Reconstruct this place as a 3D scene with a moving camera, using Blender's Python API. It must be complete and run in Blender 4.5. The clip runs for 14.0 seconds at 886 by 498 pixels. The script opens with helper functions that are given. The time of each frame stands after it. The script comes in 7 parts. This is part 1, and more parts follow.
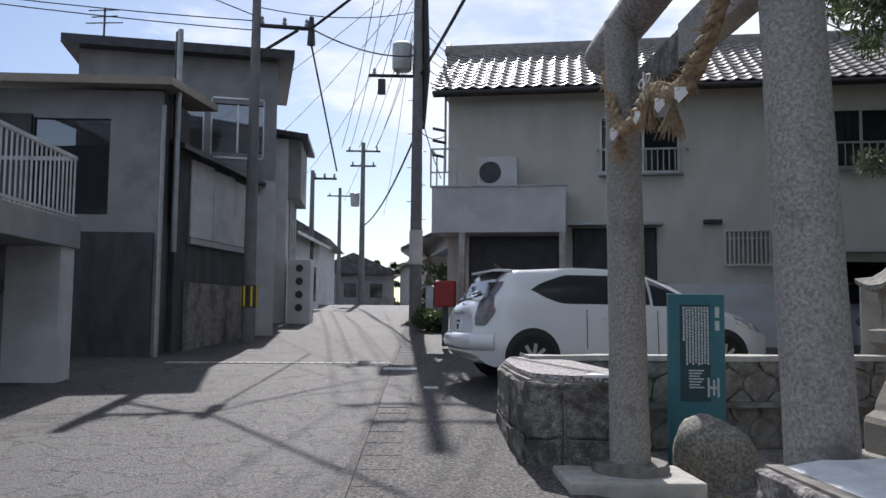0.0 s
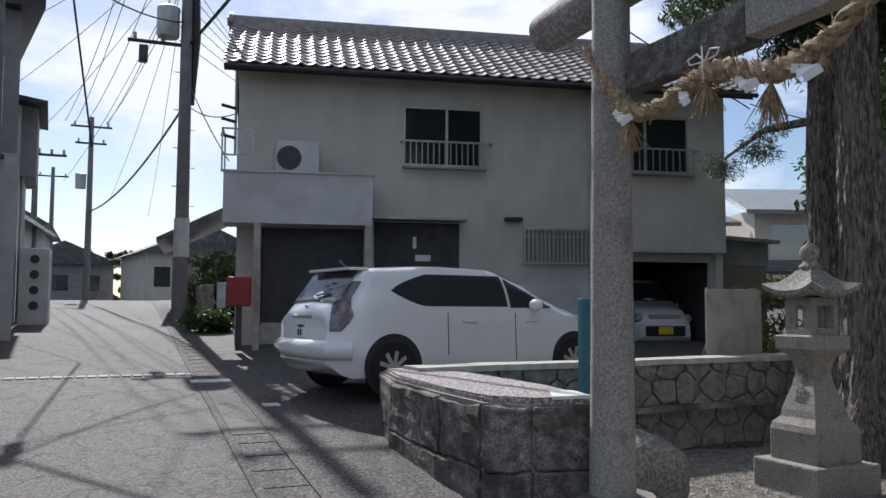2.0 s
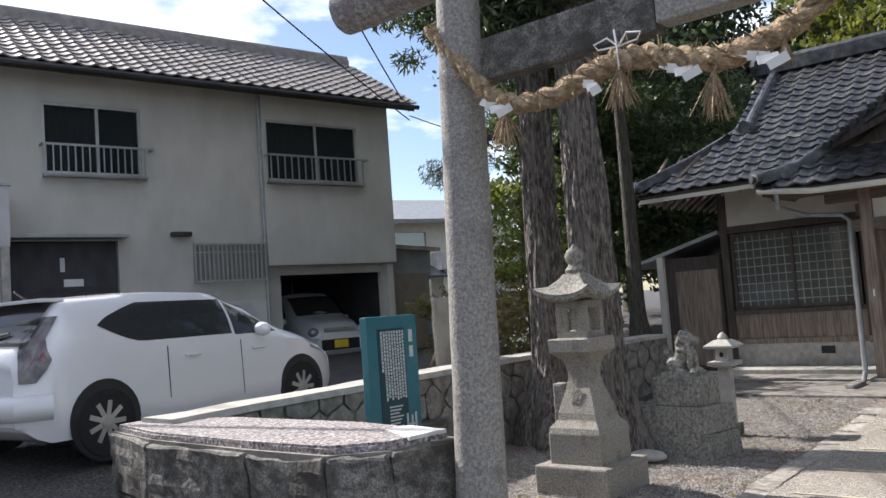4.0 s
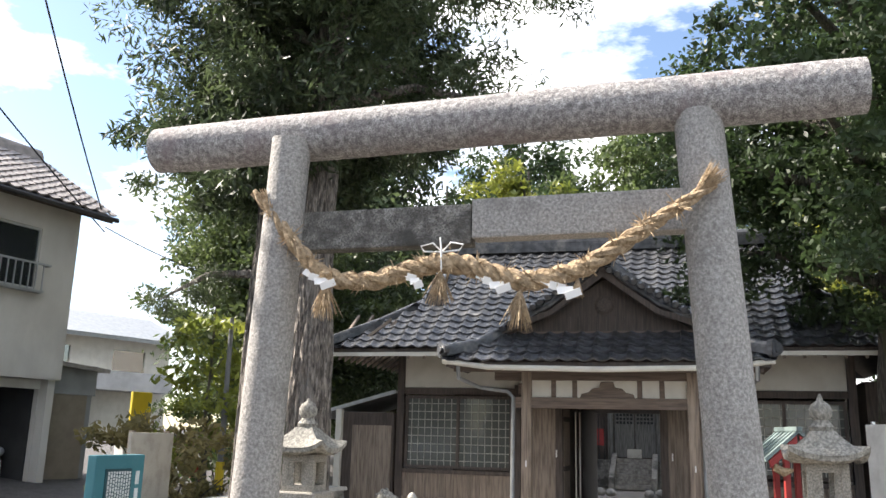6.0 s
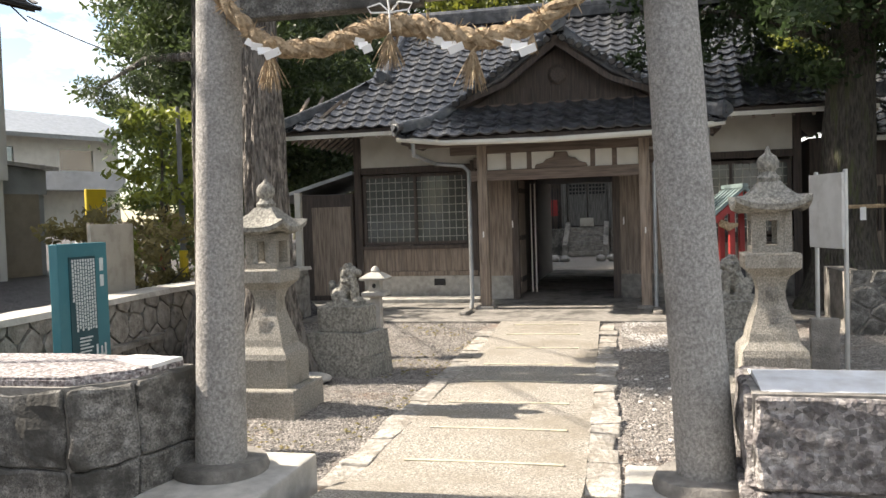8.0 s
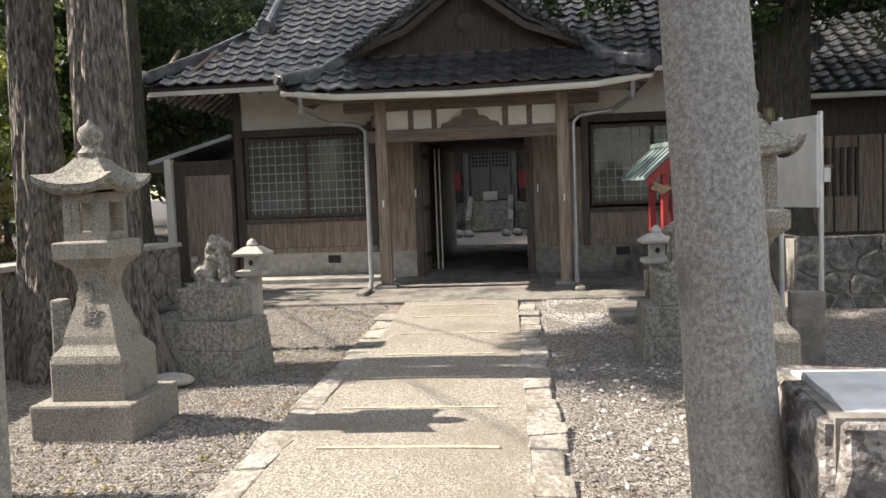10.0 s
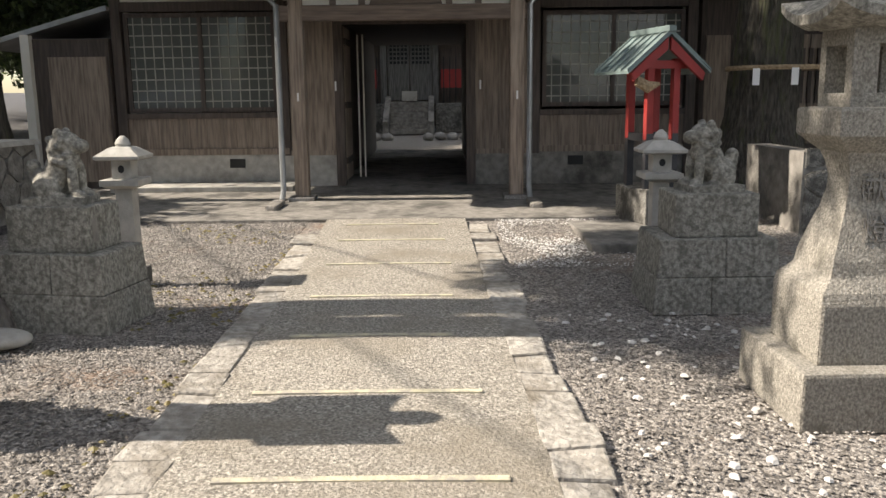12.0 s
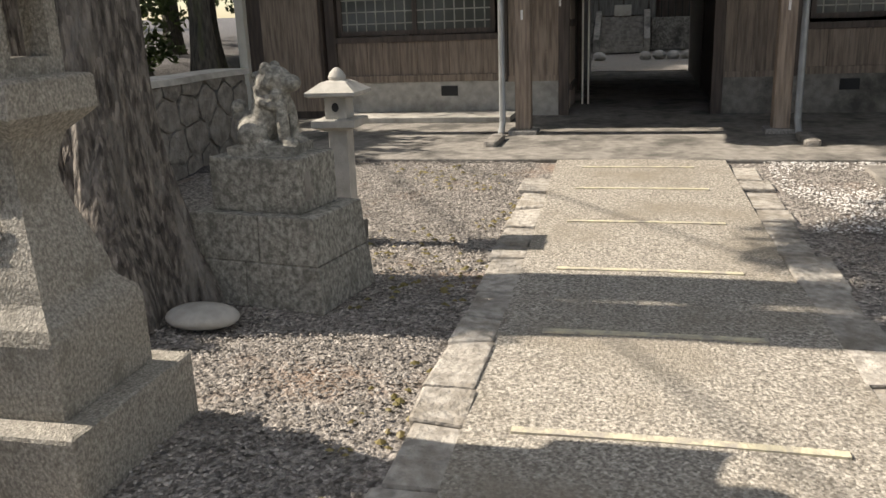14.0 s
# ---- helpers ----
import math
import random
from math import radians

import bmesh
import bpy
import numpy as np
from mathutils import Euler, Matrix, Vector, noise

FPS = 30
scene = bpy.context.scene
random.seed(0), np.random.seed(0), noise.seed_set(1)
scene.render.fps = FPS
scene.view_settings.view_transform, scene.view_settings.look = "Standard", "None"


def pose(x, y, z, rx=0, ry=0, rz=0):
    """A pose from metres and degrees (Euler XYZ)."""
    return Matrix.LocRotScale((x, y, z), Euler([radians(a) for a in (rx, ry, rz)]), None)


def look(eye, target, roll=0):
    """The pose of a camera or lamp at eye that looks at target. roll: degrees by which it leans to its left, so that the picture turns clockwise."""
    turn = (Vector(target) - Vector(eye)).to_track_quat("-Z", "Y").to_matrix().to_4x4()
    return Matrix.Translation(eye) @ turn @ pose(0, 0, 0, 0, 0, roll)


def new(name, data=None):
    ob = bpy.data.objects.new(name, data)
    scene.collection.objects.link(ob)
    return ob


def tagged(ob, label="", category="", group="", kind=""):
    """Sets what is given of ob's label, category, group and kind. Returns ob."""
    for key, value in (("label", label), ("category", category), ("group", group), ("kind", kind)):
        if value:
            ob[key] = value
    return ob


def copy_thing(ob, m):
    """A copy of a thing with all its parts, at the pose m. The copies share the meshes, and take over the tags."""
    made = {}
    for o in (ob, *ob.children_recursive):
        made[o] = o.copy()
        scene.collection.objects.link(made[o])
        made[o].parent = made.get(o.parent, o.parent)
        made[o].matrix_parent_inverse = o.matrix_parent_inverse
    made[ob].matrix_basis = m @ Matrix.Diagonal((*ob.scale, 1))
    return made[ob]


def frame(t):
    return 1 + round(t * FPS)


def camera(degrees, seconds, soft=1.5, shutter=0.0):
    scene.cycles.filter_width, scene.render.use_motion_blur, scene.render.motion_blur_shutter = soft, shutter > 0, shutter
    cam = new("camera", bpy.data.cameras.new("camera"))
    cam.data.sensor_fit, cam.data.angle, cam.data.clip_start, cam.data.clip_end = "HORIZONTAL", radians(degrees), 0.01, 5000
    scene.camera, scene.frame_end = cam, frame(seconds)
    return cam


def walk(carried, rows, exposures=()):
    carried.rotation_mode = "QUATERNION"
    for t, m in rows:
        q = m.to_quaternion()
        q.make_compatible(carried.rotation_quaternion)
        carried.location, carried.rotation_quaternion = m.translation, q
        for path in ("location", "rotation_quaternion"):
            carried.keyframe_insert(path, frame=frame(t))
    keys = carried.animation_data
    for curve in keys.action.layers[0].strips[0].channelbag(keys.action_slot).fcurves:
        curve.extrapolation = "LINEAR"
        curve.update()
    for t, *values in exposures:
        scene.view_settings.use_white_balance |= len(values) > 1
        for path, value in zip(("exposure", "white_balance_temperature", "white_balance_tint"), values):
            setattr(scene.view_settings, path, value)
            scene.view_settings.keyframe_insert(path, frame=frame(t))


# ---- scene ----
cam = camera(56.3, 14.0)
PATH = [
    (0, (0.141, 0.059, 1.46), (0.236, 2.05, 1.617), 0.5),
    (0.5, (-0.247, 0.332, 1.507), (-0.04, 2.315, 1.666), -1.4),
    (1, (-0.66, 0.781, 1.528), (-0.475, 2.772, 1.587), -4.6),
    (1.5, (-1.031, 1.102, 1.595), (-0.489, 3.023, 1.704), 0.2),
    (2, (-1.227, 1.55, 1.583), (-0.467, 3.394, 1.725), 0.2),
    (2.2, (-1.336, 1.724, 1.595), (-0.434, 3.504, 1.736), -0.7),
    (4.3, (-1.94, 3.252, 1.724), (-0.32, 4.421, 1.816), -3.3),
    (4.5, (-2.025, 3.339, 1.739), (-0.319, 4.383, 1.767), -2.1),
    (5, (-2.139, 3.572, 1.773), (-0.255, 4.239, 1.695), 1.4),
    (5.5, (-2.428, 3.566, 1.821), (-0.532, 4.19, 1.945), 0.4),
    (6, (-2.619, 3.63, 1.866), (-0.748, 4.181, 2.308), 1.5),
    (6.5, (-2.746, 3.616, 1.85), (-0.827, 4.106, 2.134), 1.0),
    (7, (-2.749, 3.601, 1.845), (-0.802, 4.045, 1.961), -0.9),
    (7.5, (-2.749, 3.608, 1.809), (-0.799, 4.049, 1.868), -1.2),
    (8, (-2.561, 3.654, 1.778), (-0.615, 4.113, 1.702), -1.8),
    (8.2, (-2.421, 3.714, 1.762), (-0.466, 4.131, 1.693), -1.8),
    (10.3, (-0.661, 4.021, 1.56), (1.323, 4.235, 1.421), -2.2),
    (10.5, (-0.491, 4.056, 1.542), (1.486, 4.306, 1.375), -2.9),
    (11, (-0.038, 4.218, 1.505), (1.924, 4.432, 1.185), -2.6),
    (11.5, (0.494, 4.324, 1.476), (2.46, 4.503, 1.156), -2.2),
    (12, (1.003, 4.459, 1.483), (2.969, 4.458, 1.116), -0.6),
    (12.5, (1.43, 4.522, 1.519), (3.378, 4.453, 1.07), -1.9),
    (13, (1.746, 4.69, 1.556), (3.658, 4.835, 0.988), -4.5),
    (13.5, (1.967, 4.854, 1.542), (3.87, 5.026, 0.95), -1.8),
    (14, (2.156, 4.966, 1.497), (4.028, 5.417, 0.954), -2.2),
]
walk(cam, [(t, look(eye, target, roll)) for t, eye, target, roll in PATH],
     exposures=[(0, 0.27, 6100, 14), (2.2, 0.2, 6100, 14), (4.5, 1.15, 6450, 14), (6.5, 1.75, 6850, 12), (8.0, 1.4, 7050, 12), (10.5, 1.2, 7050, 12), (12.0, 0.95, 7050, 12), (14, 0.88, 7150, 12)])

# ---- light ----
SUN_EL, SUN_AZ = 40.0, 0.0   # height; bearing from +y towards +x
sun = new("sun", bpy.data.lights.new("sun", "SUN"))
sun.data.energy, sun.data.angle, sun.data.color = 4.6, radians(0.55), (1.0, 0.95, 0.87)
sd = Vector((math.sin(radians(SUN_AZ)) * math.cos(radians(SUN_EL)), math.cos(radians(SUN_AZ)) * math.cos(radians(SUN_EL)), math.sin(radians(SUN_EL))))
sun.matrix_world = look((0, 40, 60), Vector((0, 40, 60)) - sd)

world = bpy.data.worlds.new("world")
scene.world = world
world.use_nodes = True
wn, wl = world.node_tree.nodes, world.node_tree.links
wn.clear()
w_out, w_bg, w_sky = wn.new("ShaderNodeOutputWorld"), wn.new("ShaderNodeBackground"), wn.new("ShaderNodeTexSky")
w_sky.sky_type, w_sky.sun_disc = "NISHITA", False
w_sky.sun_elevation, w_sky.sun_rotation = radians(SUN_EL), radians(SUN_AZ)
w_sky.air_density, w_sky.dust_density, w_sky.ozone_density = 1.0, 0.6, 1.5
w_tc, w_map, w_noise, w_ramp, w_mix = wn.new("ShaderNodeTexCoord"), wn.new("ShaderNodeMapping"), wn.new("ShaderNodeTexNoise"), wn.new("ShaderNodeValToRGB"), wn.new("ShaderNodeMixRGB")
w_map.inputs["Scale"].default_value = (1.0, 1.0, 2.6)
w_map.inputs["Location"].default_value = (0.35, 0.1, 0.62)
w_noise.inputs["Scale"].default_value, w_noise.inputs["Detail"].default_value, w_noise.inputs["Roughness"].default_value = 2.6, 9, 0.58
w_ramp.color_ramp.elements[0].position, w_ramp.color_ramp.elements[1].position = 0.47, 0.58
w_mix.inputs["Color2"].default_value = (9.5, 9.8, 10.2, 1)
wl.new(w_tc.outputs["Generated"], w_map.inputs["Vector"])
wl.new(w_map.outputs["Vector"], w_noise.inputs["Vector"])
wl.new(w_noise.outputs["Fac"], w_ramp.inputs["Fac"])
wl.new(w_ramp.outputs["Color"], w_mix.inputs["Fac"])
wl.new(w_sky.outputs["Color"], w_mix.inputs["Color1"])
wl.new(w_mix.outputs["Color"], w_bg.inputs["Color"])
wl.new(w_bg.outputs["Background"], w_out.inputs["Surface"])
w_bg.inputs["Strength"].default_value = 0.088


# ---- materials ----
def mat(name, a, b=None, scale=6.0, rough=0.8, bump=0.3, bscale=60.0, metal=0.0, c=None, cscale=1.2, cpos=(0.52, 0.68), spots=0.0, stretch=(1, 1, 1), vary=0.0, dist=0.02, coat=0.0, speck=0.43):
    """Two-scale surface: a to b by fine noise, patches of c by coarse noise, relief by a third noise."""
    m = bpy.data.materials.new(name)
    m.use_nodes = True
    n, l = m.node_tree.nodes, m.node_tree.links
    p = n["Principled BSDF"]
    p.inputs["Roughness"].default_value, p.inputs["Metallic"].default_value = rough, metal
    p.inputs["Coat Weight"].default_value = coat
    b = b or tuple(v * 0.75 for v in a)
    tc, mp = n.new("ShaderNodeTexCoord"), n.new("ShaderNodeMapping")
    mp.inputs["Scale"].default_value = stretch
    l.new(tc.outputs["Object"], mp.inputs["Vector"])
    n1, r1, m1 = n.new("ShaderNodeTexNoise"), n.new("ShaderNodeValToRGB"), n.new("ShaderNodeMixRGB")
    n1.inputs["Scale"].default_value, n1.inputs["Detail"].default_value = scale, 8
    r1.color_ramp.elements[0].position, r1.color_ramp.elements[1].position = 0.36, 0.64
    m1.inputs["Color1"].default_value, m1.inputs["Color2"].default_value = (*a, 1), (*b, 1)
    l.new(mp.outputs["Vector"], n1.inputs["Vector"])
    l.new(n1.outputs["Fac"], r1.inputs["Fac"])
    l.new(r1.outputs["Color"], m1.inputs["Fac"])
    col = m1.outputs["Color"]
    if spots:
        vo, rs, ms = n.new("ShaderNodeTexVoronoi"), n.new("ShaderNodeValToRGB"), n.new("ShaderNodeMixRGB")
        vo.inputs["Scale"].default_value = spots
        l.new(mp.outputs["Vector"], vo.inputs["Vector"])
        rs.color_ramp.elements[0].color, rs.color_ramp.elements[1].color = (*[1 - speck * 1.2] * 3, 1), (*[1 + speck * 0.8] * 3, 1)
        sx = n.new("ShaderNodeSeparateColor")
        l.new(vo.outputs["Color"], sx.inputs["Color"])
        l.new(sx.outputs["Red"], rs.inputs["Fac"])
        ms.blend_type = "MULTIPLY"
        ms.inputs["Fac"].default_value = 1
        l.new(col, ms.inputs["Color1"])
        l.new(rs.outputs["Color"], ms.inputs["Color2"])
        col = ms.outputs["Color"]
    if c:
        n2, r2, m2 = n.new("ShaderNodeTexNoise"), n.new("ShaderNodeValToRGB"), n.new("ShaderNodeMixRGB")
        n2.inputs["Scale"].default_value, n2.inputs["Detail"].default_value, n2.inputs["Roughness"].default_value = cscale, 7, 0.65
        r2.color_ramp.elements[0].position, r2.color_ramp.elements[1].position = cpos
        m2.inputs["Color2"].default_value = (*c, 1)
        l.new(mp.outputs["Vector"], n2.inputs["Vector"])
        l.new(n2.outputs["Fac"], r2.inputs["Fac"])
        l.new(r2.outputs["Color"], m2.inputs["Fac"])
        l.new(col, m2.inputs["Color1"])
        col = m2.outputs["Color"]
    if vary:
        oi, ge, ad, mr, hv = n.new("ShaderNodeObjectInfo"), n.new("ShaderNodeNewGeometry"), n.new("ShaderNodeMath"), n.new("ShaderNodeMapRange"), n.new("ShaderNodeHueSaturation")
        l.new(oi.outputs["Random"], ad.inputs[0])
        l.new(ge.outputs["Random Per Island"], ad.inputs[1])
        mr.inputs["From Max"].default_value, mr.inputs["To Min"].default_value, mr.inputs["To Max"].default_value = 2, 1 - vary, 1 + vary
        l.new(ad.outputs[0], mr.inputs["Value"])
        l.new(mr.outputs["Result"], hv.inputs["Value"])
        l.new(col, hv.inputs["Color"])
        col = hv.outputs["Color"]
    l.new(col, p.inputs["Base Color"])
    if bump:
        n3, bp = n.new("ShaderNodeTexNoise"), n.new("ShaderNodeBump")
        n3.inputs["Scale"].default_value, n3.inputs["Detail"].default_value = bscale, 6
        bp.inputs["Strength"].default_value, bp.inputs["Distance"].default_value = bump, dist
        l.new(mp.outputs["Vector"], n3.inputs["Vector"])
        l.new(n3.outputs["Fac"], bp.inputs["Height"])
        l.new(bp.outputs["Normal"], p.inputs["Normal"])
    return m


def glass_mat(name, tint, rough=0.03, alpha=0.75):
    """A dark pane: part mirror-like gloss, part see-through."""
    m = bpy.data.materials.new(name)
    m.use_nodes = True
    n, l = m.node_tree.nodes, m.node_tree.links
    p = n["Principled BSDF"]
    p.inputs["Base Color"].default_value = (*tint, 1)
    p.inputs["Roughness"].default_value, p.inputs["Alpha"].default_value = rough, alpha
    return m


ASPHALT = mat("asphalt", (0.15, 0.139, 0.136), (0.03, 0.028, 0.028), 46, 0.8, 1.0, 60, c=(0.1, 0.096, 0.092), cscale=0.5, spots=90, dist=0.012)
ASPHALT_COARSE = mat("coarse_asphalt", (0.16, 0.147, 0.14), (0.032, 0.03, 0.03), 40, 0.85, 1.0, 45, spots=60, dist=0.02)
def crack(m, scale, width, depth):
    """Fine dark cracks: the edges of large warped cells."""
    n, l = m.node_tree.nodes, m.node_tree.links
    p = n["Principled BSDF"]
    src = p.inputs["Base Color"].links[0].from_socket
    tc, nz, mx, vo, rp, mu = n.new("ShaderNodeTexCoord"), n.new("ShaderNodeTexNoise"), n.new("ShaderNodeMixRGB"), n.new("ShaderNodeTexVoronoi"), n.new("ShaderNodeValToRGB"), n.new("ShaderNodeMixRGB")
    nz.inputs["Scale"].default_value, nz.inputs["Detail"].default_value = 3.0, 5
    mx.inputs["Fac"].default_value = 0.35
    vo.feature = "DISTANCE_TO_EDGE"
    vo.inputs["Scale"].default_value = scale
    rp.color_ramp.elements[0].color, rp.color_ramp.elements[1].position = (depth, depth, depth, 1), width
    mu.blend_type = "MULTIPLY"
    mu.inputs["Fac"].default_value = 1
    l.new(tc.outputs["Object"], nz.inputs["Vector"])
    l.new(tc.outputs["Object"], mx.inputs["Color1"])
    l.new(nz.outputs["Color"], mx.inputs["Color2"])
    l.new(mx.outputs["Color"], vo.inputs["Vector"])
    l.new(vo.outputs["Distance"], rp.inputs["Fac"])
    l.new(src, mu.inputs["Color1"])
    l.new(rp.outputs["Color"], mu.inputs["Color2"])
    l.new(mu.outputs["Color"], p.inputs["Base Color"])


crack(ASPHALT, 2.9, 0.03, 0.15)
CONCRETE = mat("concrete", (0.48, 0.46, 0.42), (0.36, 0.345, 0.31), 9, 0.85, 0.3, 80, c=(0.24, 0.225, 0.2), cscale=1.6)
CONCRETE_OLD = mat("old_concrete", (0.3, 0.28, 0.25), (0.2, 0.185, 0.165), 10, 0.88, 0.5, 60, c=(0.09, 0.085, 0.075), cscale=2.2, cpos=(0.46, 0.64))
PATHC = mat("washed_concrete", (0.45, 0.415, 0.36), (0.22, 0.198, 0.165), 60, 0.85, 0.8, 80, c=(0.23, 0.2, 0.155), cscale=1.3, cpos=(0.46, 0.74), spots=95, dist=0.012)
PEBBLE_TOP = mat("pebble_wash", (0.52, 0.485, 0.47), (0.16, 0.13, 0.13), 45, 0.8, 1.0, 50, spots=55, dist=0.02)
GRAVEL = mat("gravel", (0.4, 0.365, 0.33), (0.14, 0.125, 0.11), 40, 0.9, 1.0, 42, c=(0.25, 0.17, 0.12), cscale=1.1, cpos=(0.55, 0.75), spots=45, dist=0.03)
GRAVEL_ST = mat("gravel_stone", (0.43, 0.395, 0.355), (0.2, 0.18, 0.16), 9, 0.85, 0.3, 60, vary=0.7)
WHITE_ST = mat("white_pebble", (0.7, 0.68, 0.65), (0.55, 0.53, 0.5), 9, 0.7, 0.2, 60, vary=0.15)
GRANITE = mat("granite", (0.38, 0.362, 0.335), (0.22, 0.208, 0.192), 60, 0.8, 0.9, 42, c=(0.14, 0.13, 0.12), cscale=3.0, cpos=(0.54, 0.72), spots=230, dist=0.008, speck=0.2)
LANTERN = mat("lantern_granite", (0.42, 0.39, 0.335), (0.21, 0.193, 0.165), 70, 0.85, 0.9, 100, c=(0.17, 0.158, 0.13), cscale=5, cpos=(0.55, 0.7), spots=220, dist=0.012, speck=0.2)
# darkened stone: moss on the entrance wall, painted shade on tie beam and stand
MOSS_SHADE_STONE = mat("moss_shade_stone", (0.25, 0.238, 0.215), (0.1, 0.093, 0.082), 14, 0.9, 0.9, 30, c=(0.055, 0.052, 0.045), cscale=2.6, cpos=(0.46, 0.62), spots=120, dist=0.014)
LICHEN = mat("lichened_granite", (0.36, 0.342, 0.298), (0.15, 0.142, 0.122), 34, 0.88, 0.7, 60, c=(0.13, 0.123, 0.104), cscale=7, cpos=(0.54, 0.7), spots=120, dist=0.008, speck=0.2)
ROUGH = mat("rough_stone", (0.36, 0.335, 0.315), (0.17, 0.15, 0.145), 11, 0.9, 1.0, 22, c=(0.1, 0.09, 0.085), cscale=7, cpos=(0.52, 0.66), spots=34, dist=0.05)
DARKSTONE = mat("dark_wall_stone", (0.3, 0.28, 0.25), (0.17, 0.155, 0.138), 9, 0.9, 0.9, 26, c=(0.36, 0.34, 0.31), cscale=6, cpos=(0.6, 0.7), dist=0.03)
WHITECAP = mat("white_cement", (0.74, 0.75, 0.76), (0.58, 0.57, 0.56), 7, 0.8, 0.25, 40)
TILE = mat("roof_tile", (0.08, 0.084, 0.092), (0.042, 0.044, 0.05), 7, 0.26, 0.25, 60, c=(0.15, 0.148, 0.145), cscale=2.5, vary=0.5)
TILE_H = mat("house_tile", (0.34, 0.305, 0.285), (0.22, 0.2, 0.19), 7, 0.5, 0.2, 60, vary=0.25)
WOOD = mat("weathered_wood", (0.33, 0.262, 0.208), (0.17, 0.132, 0.105), 5, 0.72, 0.5, 30, c=(0.36, 0.29, 0.23), cscale=1.5, stretch=(6, 6, 0.5), vary=0.2)
GREYWOOD = mat("silvered_wood", (0.2, 0.195, 0.18), (0.1, 0.096, 0.088), 5, 0.8, 0.4, 30, stretch=(6, 6, 0.5))
WOOD_D = mat("dark_wood", (0.11, 0.086, 0.072), (0.06, 0.047, 0.041), 5, 0.7, 0.4, 30, stretch=(6, 6, 0.5), vary=0.2)
WOOD_H = mat("beam_wood", (0.2, 0.152, 0.122), (0.11, 0.084, 0.068), 5, 0.72, 0.4, 30, stretch=(6, 0.5, 6))
PLASTER = mat("white_plaster", (0.72, 0.69, 0.62), (0.64, 0.61, 0.54), 3, 0.9, 0.15, 50)
STUCCO = mat("house_stucco", (0.56, 0.54, 0.49), (0.49, 0.47, 0.425), 2.2, 0.92, 0.3, 90, c=(0.42, 0.4, 0.36), cscale=0.7, cpos=(0.52, 0.75), stretch=(1, 1, 0.5))
STUCCO_W = mat("pale_render", (0.6, 0.6, 0.6), (0.5, 0.5, 0.5), 2.2, 0.9, 0.25, 90, c=(0.42, 0.42, 0.41), cscale=0.9)
GREYWALL = mat("grey_render", (0.3, 0.305, 0.31), (0.24, 0.245, 0.25), 2.5, 0.9, 0.3, 60, c=(0.18, 0.18, 0.18), cscale=0.9)
DARKWALL = mat("dark_boarding", (0.075, 0.075, 0.08), (0.045, 0.045, 0.05), 4, 0.8, 0.4, 30, stretch=(1, 1, 0.4))
METAL = mat("grey_metal", (0.42, 0.43, 0.43), (0.33, 0.34, 0.34), 5, 0.45, 0.08, 40, metal=0.6)
METAL_D = mat("dark_metal", (0.06, 0.06, 0.065), (0.04, 0.04, 0.045), 5, 0.5, 0.1, 40, metal=0.4)
SHUTTER = mat("shutter_steel", (0.3, 0.25, 0.2), (0.25, 0.21, 0.17), 5, 0.55, 0.1, 40, metal=0.2)
ALU = mat("aluminium", (0.6, 0.6, 0.58), (0.5, 0.5, 0.49), 5, 0.4, 0.05, 40, metal=0.7)
POLE = mat("pole_concrete", (0.2, 0.2, 0.2), (0.15, 0.15, 0.15), 5, 0.85, 0.3, 60)
WIRE = mat("cable_black", (0.02, 0.02, 0.022), None, 5, 0.6, 0)
BARK = mat("cedar_bark", (0.25, 0.22, 0.19), (0.07, 0.06, 0.052), 9, 0.95, 1.0, 7, c=(0.22, 0.2, 0.175), cscale=2.0, spots=16, stretch=(4, 4, 0.9), dist=0.07)
BARK2 = mat("mossy_bark", (0.12, 0.107, 0.088), (0.045, 0.039, 0.033), 9, 0.95, 1.0, 8, c=(0.09, 0.1, 0.045), cscale=2.0, stretch=(4, 4, 0.7), dist=0.08)
STRAW = mat("rice_straw", (0.47, 0.35, 0.22), (0.25, 0.175, 0.1), 34, 0.9, 1.0, 60, stretch=(1, 1, 1), vary=0.25)
PAPER = mat("white_paper", (0.82, 0.81, 0.79), (0.76, 0.75, 0.73), 5, 0.8, 0)
TEAL = mat("teal_enamel", (0.035, 0.16, 0.19), (0.03, 0.135, 0.165), 3, 0.5, 0.05, 60, c=(0.06, 0.18, 0.2), cscale=2)
TEAL_D = mat("dark_teal_panel", (0.012, 0.06, 0.075), None, 3, 0.5, 0)
INK_W = mat("white_lettering", (0.55, 0.6, 0.6), (0.45, 0.5, 0.5), 30, 0.7, 0)
RED = mat("vermilion_paint", (0.34, 0.03, 0.026), (0.27, 0.025, 0.022), 6, 0.6, 0.15, 40, c=(0.25, 0.03, 0.03), cscale=4)
GREENMETAL = mat("verdigris_sheet", (0.2, 0.26, 0.25), (0.14, 0.18, 0.175), 5, 0.5, 0.15, 40)
CARWHITE = mat("white_car_paint", (0.78, 0.78, 0.79), (0.76, 0.76, 0.77), 2, 0.25, 0, coat=0.8)
RUBBER = mat("tyre_rubber", (0.022, 0.022, 0.022), None, 8, 0.85, 0.2, 60)
BLACKPL = mat("black_plastic", (0.025, 0.025, 0.027), None, 8, 0.5, 0)
REDLENS = mat("red_lens", (0.22, 0.02, 0.02), (0.3, 0.03, 0.03), 8, 0.12, 0)
